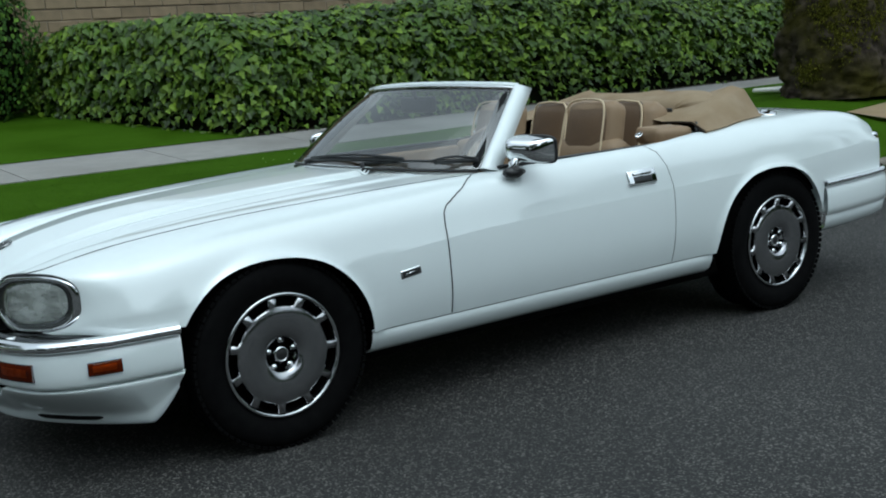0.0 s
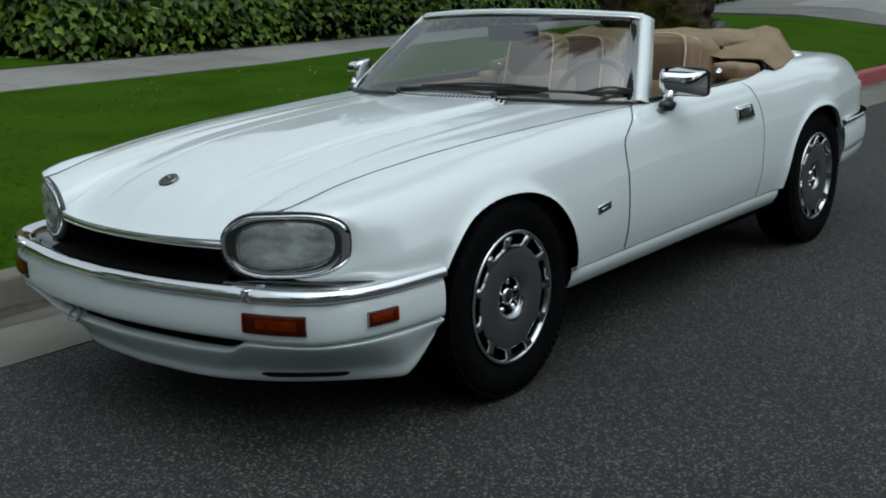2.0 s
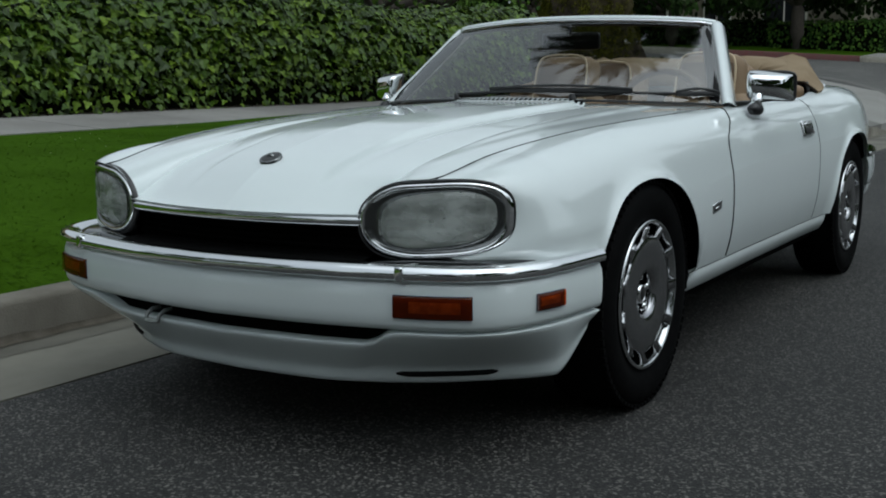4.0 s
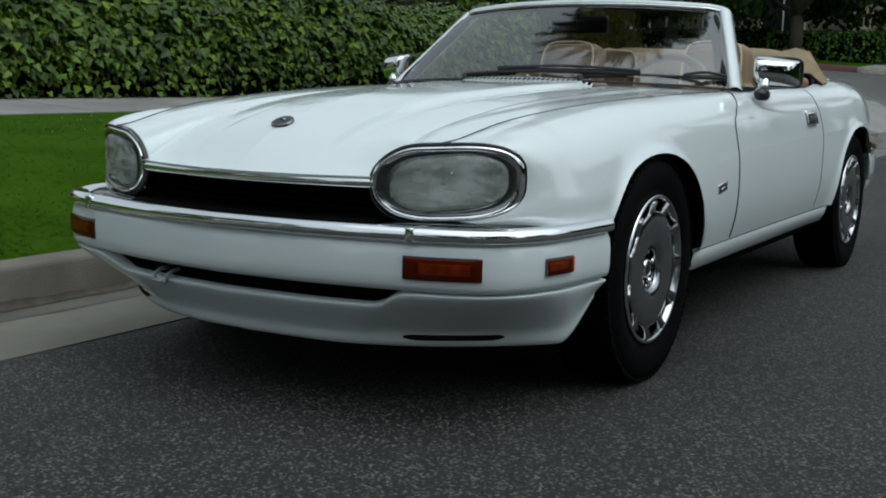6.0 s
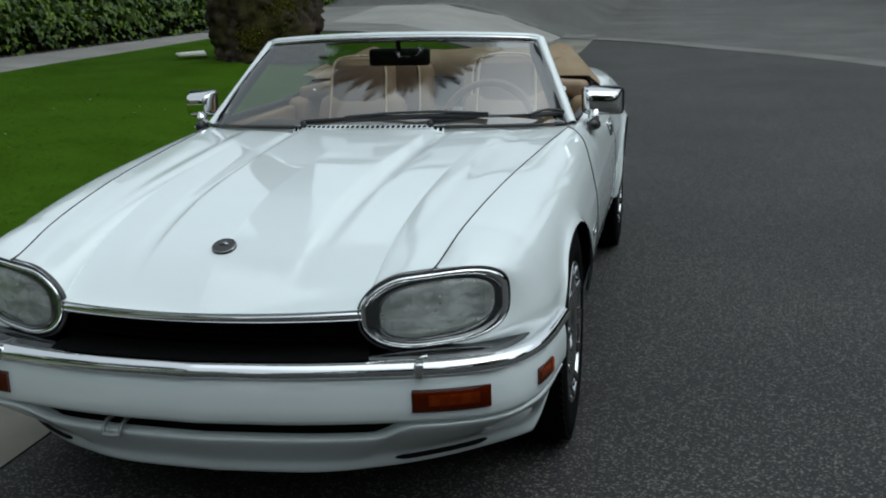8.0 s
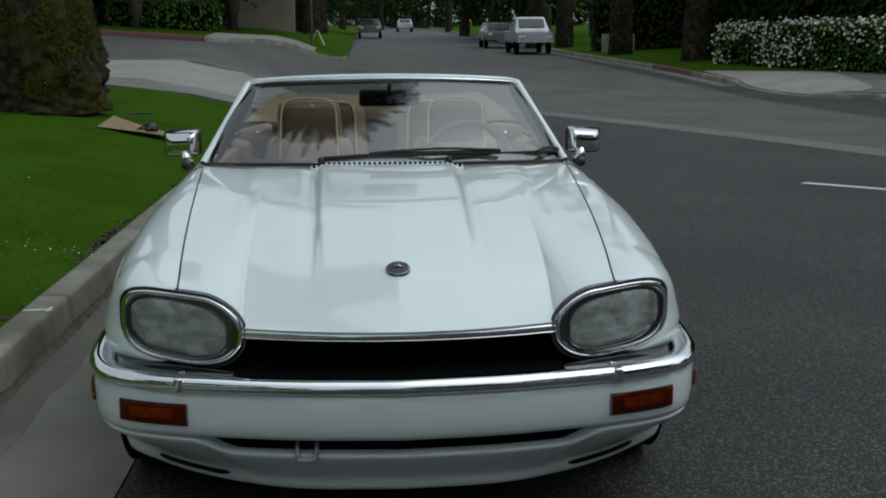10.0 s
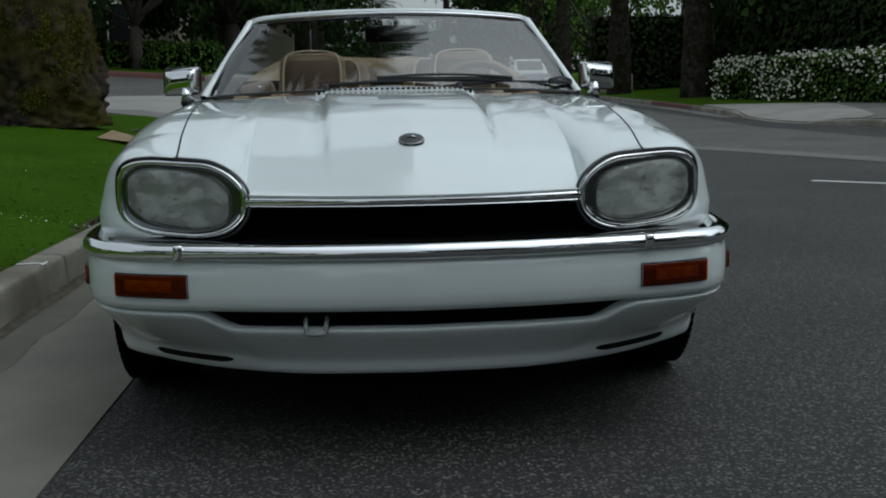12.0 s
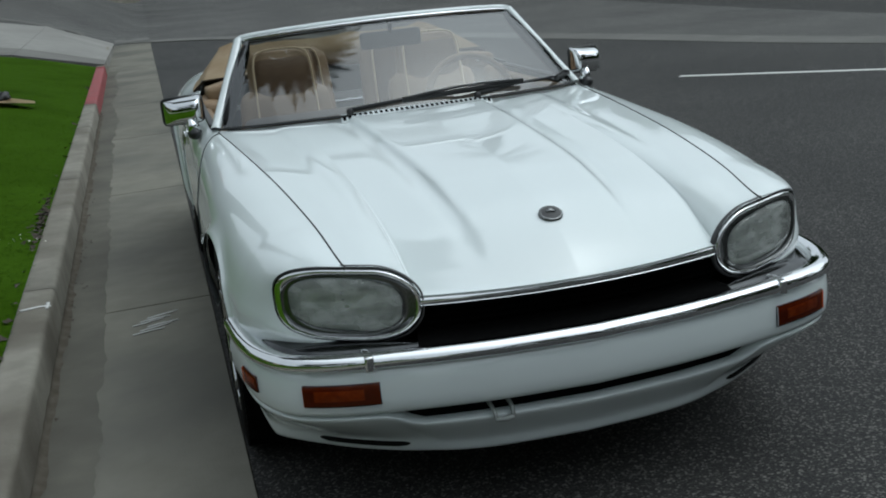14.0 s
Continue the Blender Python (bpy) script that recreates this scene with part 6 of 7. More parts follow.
palm = tagged(empty("palm_tree", PALM_X, PALM_Y, PALM_Z - 0.05), "tall palm with a thick scarred trunk and mossy swollen base", "palm tree")
palm_trunk("trunk", palm, 17.9, 0.50, 0.485, 0.635, 4, PALM_MOSSY)
palm_crown("crown", palm, 17.8, 112, 6.4, 7, LEAF_DARK, 0.06, 2.1)
rr = random.Random(31)
spots = []
for turn, cz, wide, high, cnt in ((-62, 1.02, 0.17, 0.13, 900), (-125, 1.22, 0.24, 0.12, 1000), (-20, 0.98, 0.16, 0.16, 800), (-48, 0.62, 0.13, 0.10, 420), (25, 0.85, 0.16, 0.14, 400), (-85, 0.30, 0.12, 0.07, 260), (-150, 0.75, 0.12, 0.10, 260)):
    for _ in range(2 * cnt):
        a, z = math.radians(turn) + rr.gauss(0, wide), cz + rr.gauss(0, high)
        rad = 0.485 + 0.155 / (1 + math.exp((z - 1.0) / 0.22)) + rr.uniform(-0.03, 0.05)
        spots.append(((rad * math.cos(a), rad * math.sin(a), z), (math.cos(a) + rr.uniform(-.6, .6), math.sin(a) + rr.uniform(-.6, .6), rr.uniform(-.6, .8)), rr.uniform(0.014, 0.036)))
scatter("moss_tuft", (MOSS,), spots, ((0.16, 0.1), (0.24, 0.5), (0.10, 0.9)), 4, palm, kind="stuff")

# ---- things lying about ----
card = tagged(empty("cardboard_sheet"), "flattened brown cardboard on the lawn", "cardboard")
bm = bmesh.new()
card.matrix_basis = pose(-2.54, 8.82, lawn_z(-2.54, 8.82) + 0.025, 1, 9, 0)
pts = [(-0.42, 0.62, 0.025), (-0.36, -0.40, 0.0), (0.02, -0.44, 0.012), (0.46, -0.28, 0.0), (0.44, -0.10, 0.0), (0.02, 0.10, 0.018)]
tv = [bm.verts.new(p) for p in pts]
face = bm.faces.new(tv)
bmesh.ops.solidify(bm, geom=[face], thickness=0.012)
part("cardboard", bm, CARDBOARD, card, smooth=False)
bag = tagged(empty("bag", -2.39, 8.68, lawn_z(-2.39, 8.68) + 0.045), "crumpled black bag with loose straps on cardboard", "bag")
bm = lathe([(0.0, 0.0), (0.075, 0.008), (0.085, 0.03), (0.06, 0.075), (0.03, 0.10), (0.0, 0.10)], 18, "z")
for vert in bm.verts:
    vert.co += Vector((noise.noise(vert.co * 14), noise.noise(vert.co * 14 + Vector((5, 0, 0))), 0.6 * noise.noise(vert.co * 14 + Vector((0, 5, 0))))) * 0.05
part("bag_body", bm, BLACK, bag)
for a, b, c in (((-0.22, 0.02, 0.01), (-0.10, -0.06, 0.03), (0.02, -0.02, 0.04)), ((-0.16, 0.06, 0.01), (-0.08, 0.02, 0.05), (0.0, 0.03, 0.06))):
    part("strap", rod(catmull([a, b, c], 9), 0.018, 6, flat=0.5), BLACK, bag)
sack = tagged(empty("sack", -3.52, 10.72, lawn_z(-3.52, 10.72) - 0.01), "small full black sack on the grass behind the palm", "sack")
bm = lathe([(0.0, 0.0), (0.10, 0.005), (0.15, 0.05), (0.16, 0.11), (0.12, 0.18), (0.05, 0.215), (0.0, 0.22)], 20, "z")
for vert in bm.verts:
    vert.co += Vector((noise.noise(vert.co * 11), noise.noise(vert.co * 11 + Vector((7, 0, 0))), 0.5 * noise.noise(vert.co * 9))) * 0.04
part("sack_body", bm, BLACK, sack)
part("sack_tie", rod(catmull([(0.0, 0.0, 0.215), (0.03, -0.02, 0.24), (0.09, -0.03, 0.235)], 7), 0.014, 6, flat=0.6), BLACK, sack)
scrap = tagged(part("cloth_scrap", rod(catmull([(-0.14, 0.0, 0.012), (-0.05, 0.04, 0.02), (0.04, -0.02, 0.016), (0.13, 0.03, 0.010)], 14), [0.006] + [0.026] * 12 + [0.006], 8, flat=0.45), BLACK), "scrap of black cloth on the lawn", "cloth")
scrap.matrix_basis = pose(-2.85, 10.6, lawn_z(-2.85, 10.6) + 0.012, 0, 0, 20)
news = tagged(part("newspaper", box_bm((0.34, 0.24, 0.05), (0, 0, 0), 0.02, 3), PETAL), "crumpled white newspaper on the grass", "newspaper")
for vert in news.data.vertices:
    vert.co += Vector((noise.noise(vert.co * 9), noise.noise(vert.co * 9 + Vector((3, 0, 0))), noise.noise(vert.co * 11))) * 0.03
news.matrix_basis = pose(-4.55, 9.25, lawn_z(-4.55, 9.25) + 0.05, 0, 0, 30)

# paint marks on kerb and gutter
mark = tagged(empty("paint_mark", 0, 0, 0), "white spray paint marks on kerb and gutter", "paint mark", kind="structure")
part("kerb_stroke", rod([(kerb_x(1.37) - 0.010, 1.40, 0.150), (kerb_x(1.37) - 0.05, 1.385, 0.1575), (kerb_x(1.37) - 0.125, 1.36, 0.159)], 0.010, 6, flat=0.3), CHALK, mark)
part("kerb_stroke", rod([(kerb_x(1.37) - 0.020, 1.35, 0.155), (kerb_x(1.37) - 0.022, 1.44, 0.155)], 0.008, 6, flat=0.3), CHALK, mark)
for k in range(6):
    y0 = 1.27 + 0.042 * k
    x0 = -1.17 + 0.03 * (k % 3)
    part("gutter_stroke", rod([(x0, y0, 0.0035), (x0 + 0.06, y0 + 0.02, 0.0045), (x0 + 0.13, y0 + 0.03 + 0.02 * (k % 2), 0.0045)], 0.006, 6, flat=0.25), CHALK, mark)

# a ragged-edged band along the kerb foot: grime, with shade painted into its colour
GRIME_SHADE = material("kerb_grime_shade", (0.075, 0.064, 0.050), rough=0.95, spec=0.05, other=(0.12, 0.108, 0.088), scale=14, bump=0.4, bump_scale=90)
grime_shade_rows = []
for k in range(300):
    y = -8.0 + 0.06 * k
    wide = 0.028 + 0.030 * abs(noise.noise((y * 0.9, 3.1, 0))) + 0.014 * noise.noise((y * 6.0, 1.7, 0)) + 0.010 * noise.noise((y * 19.0, 5.2, 0))
    high = 0.020 + 0.022 * abs(noise.noise((y * 1.3, 9.1, 0))) + 0.012 * noise.noise((y * 8.0, 2.2, 0))
    edge = kerb_x(y)
    grime_shade_rows.append([(edge + 0.004, y, high), (edge + 0.009, y, 0.006), (edge + 0.02, y, 0.0035), (edge + max(wide, 0.024), y, 0.0012)])
v, f = lattice(grime_shade_rows)
tagged(raw("grime_strip", v, facing_up(v, f), GRIME_SHADE), "dark band of grime and painted shade along the foot of the kerb", "dirt", kind="structure")

# the gutter's darker wet-stained half along the kerb
STAIN = material("stained_gutter_concrete", (0.118, 0.112, 0.094), rough=0.9, spec=0.12, other=(0.148, 0.140, 0.117), scale=7, bump=0.2, bump_scale=180, big=(0.095, 0.09, 0.077), big_scale=1.3)
stain_rows = []
for k in range(420):
    y = -9.0 + 0.06 * k
    wide = 0.17 + 0.07 * noise.noise((y * 0.5, 7.1, 0)) + 0.030 * noise.noise((y * 2.6, 1.1, 0)) + 0.018 * noise.noise((y * 11.0, 4.2, 0)) + 0.012 * noise.noise((y * 31.0, 8.2, 0))
    edge = kerb_x(y)
    stain_rows.append([(edge + 0.008, y, -0.0022), (edge + 0.06, y, -0.0014), (edge + wide, y, -0.002 + 0.008 * wide / 0.62)])
v, f = lattice(stain_rows)
tagged(raw("stain_strip", v, facing_up(v, f), STAIN), "dark water stain on the gutter along the kerb", "stain", kind="structure")

# dirt and dead leaves washed against the kerb
spots = []
for k in range(130):
    y = rr.uniform(-6, 14) if k % 3 else rr.gauss(3.0, 0.5)
    spots.append(((kerb_x(y) + 0.012 + abs(rr.gauss(0, 0.035)), y, 0.003 + 0.004 * rr.random()), (rr.uniform(-.3, .3), rr.uniform(-.3, .3), 1), rr.uniform(0.006, 0.018)))
scatter("gutter_litter", (SOIL, BARK), spots, IVY_SHAPE, 19, kind="stuff", label="dirt and dead leaves along the kerb foot", category="leaf litter")
spots = []
for k in range(200):
    y = rr.gauss(3.2, 0.35) if k < 120 else rr.uniform(-4, 12)
    spots.append(((kerb_x(y) - 0.150 - abs(rr.gauss(0, 0.025)), y, 0.158 + 0.01 * rr.random()), (rr.uniform(-.3, .3), rr.uniform(-.3, .3), 1), rr.uniform(0.015, 0.045)))
scatter("lawn_edge_soil", (SOIL, BARK), spots, IVY_SHAPE, 20, kind="stuff", label="bare soil and dead grass along the kerb", category="soil")

# grass: blades on the verge, a few daisies
rr = random.Random(77)
verts, faces = [], []
for k in range(110000):
    y = -3.0 + 18.0 * rr.random() ** 1.35 if k < 92000 else -3.0 - 9.0 * rr.random() ** 1.6
    d = 4.4 * rr.random() ** 1.15
    x = kerb_x(y) - 0.14 - d
    z = lawn_z(x, y)
    a = rr.uniform(0, 2 * math.pi)
    w, reach, h = rr.uniform(0.002, 0.0042), rr.uniform(0.018, 0.045), rr.uniform(0.004, 0.011)
    cx, sy = math.cos(a), math.sin(a)
    b = len(verts)
    verts += [(x + w * sy, y - w * cx, z + 0.002), (x + reach * cx, y + reach * sy, z + h), (x - w * sy, y + w * cx, z + 0.002)]
    faces.append((b, b + 1, b + 2))
grass = raw("grass", verts, faces, BLADE, smooth=False)
tagged(grass, "short green grass blades on the verge", "grass", kind="stuff")
spots = []
for cx, cy, cnt in ((-1.80, 2.55, 24), (-3.6, 3.0, 10), (-4.6, 2.4, 9), (-3.2, 5.0, 8), (-4.9, 4.5, 8)):
    for k in range(cnt):
        x, y = cx + rr.gauss(0, 0.11 if cnt > 20 else 0.5), cy + rr.gauss(0, 0.16 if cnt > 20 else 0.5)
        spots.append(((x, y, lawn_z(x, y) + 0.03), (rr.uniform(-.4, .4), rr.uniform(-.4, .4), 1), 0.012))
scatter("daisies", (PETAL,), spots, SMALL_SHAPE, 6, kind="stuff", label="tiny white daisies in the grass", category="flowers")


# ---- across the side street and down the road ----
xs = [-160, -80, -40, -24, -16, -12, -9, -7, -5.5, -4.5, -3.6, -2.8, -2.0, -1.5, -1.1, -0.85]
corner_y = spline((-160.0, -4.8, -3.6, -2.8, -2.0, -1.4, -0.85), (30.4, 30.4, 30.9, 32.6, 36.0, 40.0, 46.0))


def block_at(x, y, dz):
    """The far corner's block behind its rounded kerb line."""
    y1 = corner_y(x) + (y - 30.4) * (200 - corner_y(x)) / 169.6
    return (x, y1, left_z(x, y1) + dz)


block_rows = [[block_at(x, y, dz) for x in xs] for y, dz in ((30.4, -0.05), (30.42, 0.14), (32.5, 0.18), (36, 0.25), (45, 0.3), (70, 0.3), (200, 0.3))]
v, f = lattice(block_rows)
tagged(raw("lawn_corner", v, flip(f), LAWN, smooth=False), "green lawn on the far corner", "lawn", kind="structure")
bm = bmesh.new()
rodp = [(x, 30.36, left_z(x, 30.4) + 0.08) for x in (-9.5, -8.5, -7, -5.6, -4.8)]
rows = [[(x, y + dy, z + dz) for dy, dz in ((-0.06, -0.2), (-0.05, 0.06), (-0.02, 0.085), (0.10, 0.09), (0.12, -0.2))] for x, y, z in rodp]
v, f = lattice(rows)
rows2 = [[(x, 30.36 + dy, left_z(x, 30.4) + 0.08 + dz) for dy, dz in ((-0.06, -0.2), (-0.05, 0.06), (-0.02, 0.085), (0.10, 0.09), (0.12, -0.2))] for x in (-60, -40, -20, -14, -11, -9.51)]
v2, f2 = lattice(rows2)
tagged(raw("kerb_side_street", v2, f2, KERB), "grey concrete kerb along the side street", "kerb", kind="structure")
tagged(raw("kerb_far", v, f, KERB_RED_OLD), "red painted kerb along the far corner", "kerb", kind="structure")
rows = [[(x, corner_y(x) - 0.1 + dy, left_z(x, corner_y(x)) + 0.12 + dz) for dy, dz in ((-0.06, -0.3), (-0.05, 0.0), (-0.02, 0.03), (0.12, 0.045), (0.14, -0.2))] for x in (-4.8, -4.2, -3.6, -3.2, -2.8, -2.4, -2.0, -1.7, -1.4, -1.1, -0.85)]
v, f = lattice(rows)
tagged(raw("kerb_corner", v, f, KERB), "grey concrete kerb at the far corner ramp", "kerb", kind="structure")
rows = [[(x, y - 30.4 + corner_y(x), left_z(x, y - 30.4 + corner_y(x)) + 0.165 + 0.02 * (y - 30.4)) for x in (-4.8, -4.2, -3.6, -3.0, -2.4, -1.9)] for y in (30.3, 31.2, 32.0, 32.8)]
v, f = lattice(rows)
tagged(raw("pavement_corner", v, flip(f), PATH_MAT), "pale concrete ramp on the far corner", "pavement", kind="structure")


right_edge = catmull([Vector((x, y, 0)) for x, y in ((9.6, 200), (9.7, 90), (9.75, 60), (9.8, 50), (10.2, 36.4), (10.15, 30), (9.95, 25.4), (10.1, 22.6), (11.4, 20.6), (16, 17.6), (60, 4))], 90)


def kerb_rise(y):
    """How far the kerb stands up: it dips to the street at the driveway."""
    return 1 - smooth((26.6 - y) / 1.3) * smooth((y - 20.9) / 1.6)


def verge_z(k, y, h):
    """Height of the verge across the street, k metres behind the kerb that stands up by h."""
    return road_z(y) + 0.13 * (h + (1 - h) * smooth(k / 2.0)) + 0.05 * min(max(k, 0.0), 9.0)


def near_edge(y):
    p = min(right_edge, key=lambda q: abs(q.y - y))
    return p.x


rows = [[(p.x + k, p.y + 0.2 * k, verge_z(k, p.y, kerb_rise(p.y)) - (0.4 if n == 0 else 0)) for n, k in enumerate((0, 0.03, 0.6, 1.2, 2.0, 3.0, 4.2, 9, 20, 60, 200))] for p in right_edge]
v, f = lattice(rows)
tagged(raw("lawn_opposite", v, facing_up(v, f), LAWN, smooth=False), "green verge across the street", "lawn", kind="structure")


def far_kerb(name, pts, mat, label):
    rows = [[(p.x - 0.15 + k, p.y + 0.2 * k, road_z(p.y) + (0.13 * kerb_rise(p.y) + 0.012 if up else 0) + dz) for k, up, dz in ((0, 0, -0.3), (0.01, 1, -0.02), (0.04, 1, 0.006), (0.17, 1, 0.008), (0.18, 1, -0.2))] for p in pts]
    v, f = lattice(rows)
    tagged(raw(name, v, f, mat), label, "kerb", kind="structure")


e1 = next(i for i, p in enumerate(right_edge) if p.y < 37)
e2 = next(i for i, p in enumerate(right_edge) if p.y < 31)
far_kerb("kerb_opposite", right_edge[:e1 + 1], KERB, "weathered kerb across the street")
far_kerb("kerb_red", right_edge[e1:e2 + 1], KERB_RED_OLD, "faded red painted kerb across the street")
far_kerb("kerb_driveway", right_edge[e2:], KERB, "weathered kerb dipping at a driveway")
rows = [[(p.x - 0.15 - k, p.y, road_z(p.y) + 0.004) for k in (0.0, 0.25, 0.5)] for p in right_edge if 26.0 < p.y < 60]
v, f = lattice(rows)
tagged(raw("gutter_opposite", v, facing_up(v, f), CROSS_GUTTER), "worn concrete gutter across the street", "gutter", kind="structure")


def paving(name, near, far_line, lift, mat, label, category):
    near, far_line = catmull([Vector((x, y, 0)) for x, y in near], 24), catmull([Vector((x, y, 0)) for x, y in far_line], 24)
    rows = []
    for a, b in zip(near, far_line):
        row = []
        for j in range(9):
            q = a.lerp(b, j / 8)
            k = q.x - near_edge(q.y)
            row.append((q.x, q.y, verge_z(max(k, 0.0), q.y - 0.2 * k, kerb_rise(q.y - 0.2 * k)) + lift))
        rows.append(row)
    v, f = lattice(rows)
    return tagged(raw(name, v, facing_up(v, f), mat), label, category, kind="structure")


paving("pavement_opposite", ((10.3, 30.8), (10.15, 28.5), (9.97, 25.4), (10.12, 22.7), (11.5, 20.7), (16, 17.8)), ((10.5, 30.9), (12.0, 29.0), (13.1, 27.6), (13.9, 25.9), (15.3, 24.4), (19, 22)), 0.022, CROSS_GUTTER, "worn grey paving behind the far kerb", "pavement")
paving("driveway", ((10.3, 30.6), (10.15, 28.5), (9.96, 25.4), (10.1, 22.8), (11.1, 21.2)), ((10.45, 30.7), (11.9, 28.9), (12.8, 27.4), (12.6, 25.6), (11.7, 21.9)), 0.036, PATH_MAT, "pale concrete driveway apron", "driveway")


def tree_object(name, trunk_h, radius, crown, leaf, count, mats, seed, label, category="tree"):
    """A tree: tapered trunk, forked limbs, and a crown of many small leaf clumps with gaps."""
    r6 = random.Random(seed)
    tree = tagged(empty(name), label, category)
    bm = rod([(0, 0, -0.3), (0.05, 0, trunk_h * 0.3), (-0.05, 0.06, trunk_h * 0.7), (0.03, 0, trunk_h)], [radius * 1.5, radius * 1.05, radius * 0.9, radius * 0.75], 10)
    tips = []
    for k in range(7):
        a = 2 * math.pi * (k + r6.uniform(-0.3, 0.3)) / 7
        reach = crown[0] * r6.uniform(0.45, 0.8)
        p0 = Vector((0, 0, trunk_h * r6.uniform(0.75, 1.0)))
        p2 = Vector((reach * math.cos(a), reach * math.sin(a), trunk_h + crown[1] * r6.uniform(0.2, 1.0)))
        p1 = p0.lerp(p2, 0.5) + Vector((r6.uniform(-.3, .3), r6.uniform(-.3, .3), -0.25))
        rod(catmull([p0, p1, p2], 7), [radius * 0.55 * (1 - 0.8 * i / 6) for i in range(7)], 7, bm)
        for q in range(2):
            b = p1.lerp(p2, r6.uniform(0.2, 0.7))
            e = b + Vector((r6.uniform(-1, 1), r6.uniform(-1, 1), r6.uniform(0.1, 1.0))) * crown[0] * 0.35
            rod([b, b.lerp(e, 0.5) + Vector((0, 0, 0.1)), e], [radius * 0.22, radius * 0.15, radius * 0.06], 5, bm)
            tips.append(e)
        tips.append(p2)
    part("trunk", bm, BARK, tree)
    centres = list(tips)
    for k in range(34):
        a, h = r6.uniform(0, 2 * math.pi), r6.random()
        rad = crown[0] * math.sqrt(r6.random()) * (0.55 + 0.45 * math.sin(math.pi * (0.15 + 0.8 * h)))
        centres.append(Vector((rad * math.cos(a), rad * math.sin(a), trunk_h + crown[1] * (-0.12 + 1.2 * h))))
    spots = []
    per = count // len(centres)
    for c in centres:
        size = crown[0] * r6.uniform(0.14, 0.30)
        for _ in range(per):
            d = Vector((r6.gauss(0, 1), r6.gauss(0, 1), r6.gauss(0, 0.7)))
            d = d.normalized() * size * r6.random() ** 0.5
            spots.append((tuple(c + d), d + Vector((r6.uniform(-.5, .5), r6.uniform(-.5, .5), 0.3)), leaf * r6.uniform(0.7, 1.4)))
    scatter("crown", mats, spots, SMALL_SHAPE, seed, tree)
    return tree


def spread(tree, places, first=0):
    tree.matrix_basis = pose(*places[0][:3], 0, 0, places[0][3]) @ Matrix.Scale(places[0][4], 4)
    for x, y, z, rz, s in places[1:]:
        m = copy_thing(tree, Matrix())
        m.matrix_basis = pose(x, y, z, 0, 0, rz) @ Matrix.Scale(s, 4)


oak = tree_object("tree", 2.6, 0.30, (4.2, 4.6), 0.24, 6200, (LEAF_DARK, LEAF_MID), 41, "broad dark green street tree with forked trunk")
# the biggest copies at negative y are unseen, added to block low sky
spread(oak, [(-5.5, 50, 1.4, 100, 1.05), (18.5, 31, 0.7, 150, 1.2), (21, 27, 0.8, 20, 1.3), (20, 47, 0.9, 80, 1.25),
             (25, 60, 1.0, 300, 1.3), (-8, 68, 1.5, 30, 1.2), (12, 86, 1.0, 240, 1.2), (-3.5, 92, 1.2, 10, 1.2), (26, 6, 0.3, 40, 1.2), (27, -9, 0.2, 140, 1.3), (25, -22, 0.2, 260, 1.2), (10, -34, 0.1, 310, 1.3), (-12, -30, 0.8, 120, 1.2), (-2, -40, 0.2, 0, 1.3), (28, 42, 1.0, 30, 1.4), (-5.2, 38.6, 1.85, 15, 0.85), (17, 38, 0.8, 35, 1.3), (23, 34, 0.8, 85, 1.4), (16, -18, 0.1, 95, 1.7), (13.4, 84, 1.5, 40, 1.3), (-11.2, 32.6, 1.75, 200, 0.68), (-4.6, 36.0, 1.8, 250, 0.8), (-7.4, 33.4, 1.75, 310, 0.72), (-13.5, 37.5, 1.8, 45, 0.8), (-25, 33, 1.6, 20, 0.9), (12.5, 75, 1.2, 110, 1.4), (14, 97, 1.8, 10, 1.5), (-8, 100, 1.8, 170, 1.5), (17, -10, 0.0, 60, 1.7), (-9, 165, 0.2, 10, 1.5), (0, 178, 0.0, 70, 1.4), (8, 170, 0, 130, 1.5), (16, 160, 0, 200, 1.6), (-18, 150, 0.5, 250, 1.6), (3.5, 200, 0, 20, 1.5), (26, 150, 0.3, 310, 1.6), (7, -26, 0.1, 190, 1.6), (-13, -14, 0.7, 5, 1.5)])
airy = tree_object("tree", 2.2, 0.20, (3.2, 3.4), 0.15, 2700, (LEAF_LIGHT, LEAF_MID), 43, "open light green tree with thin leaning limbs")
spread(airy, [(-12.6, 20.5, 1.0, 20, 0.95), (-17, 21.5, 1.0, 120, 1.05), (-15, 30, 1.5, 200, 0.95), (13.2, 62, 0.9, 0, 1.35), (17.5, 60, 1.0, 70, 1.3), (-26, 38, 1.6, 30, 1.2), (-33, 22, 1.4, 210, 1.3)])

olive = tree_object("tree", 1.7, 0.27, (3.6, 3.2), 0.16, 1700, (LEAF_MID, LEAF_LIGHT), 47, "spreading green tree with a dark forked trunk")
spread(olive, [(-13.5, 15.5, 0.9, 0, 0.95), (-19, 46, 1.4, 60, 1.5), (-23, 26, 1.4, 200, 1.3), (-16.8, 39.0, 1.5, 75, 1.3), (-12.2, 17.0, 0.9, 130, 0.85), (-20.5, 30.5, 1.4, 290, 1.2)])
# a small feathery palm with yellowing fronds behind the wall
small = tagged(empty("palm_bush", -12.6, 11.6, 1.2), "low palm bush with yellowing fronds", "palm bush")
part("trunk", rod([(0, 0, -0.2), (0, 0, 1.9)], [0.16, 0.11], 10), BARK, small)
palm_crown("frond", small, 1.85, 24, 2.1, 23, FROND_YELLOW)

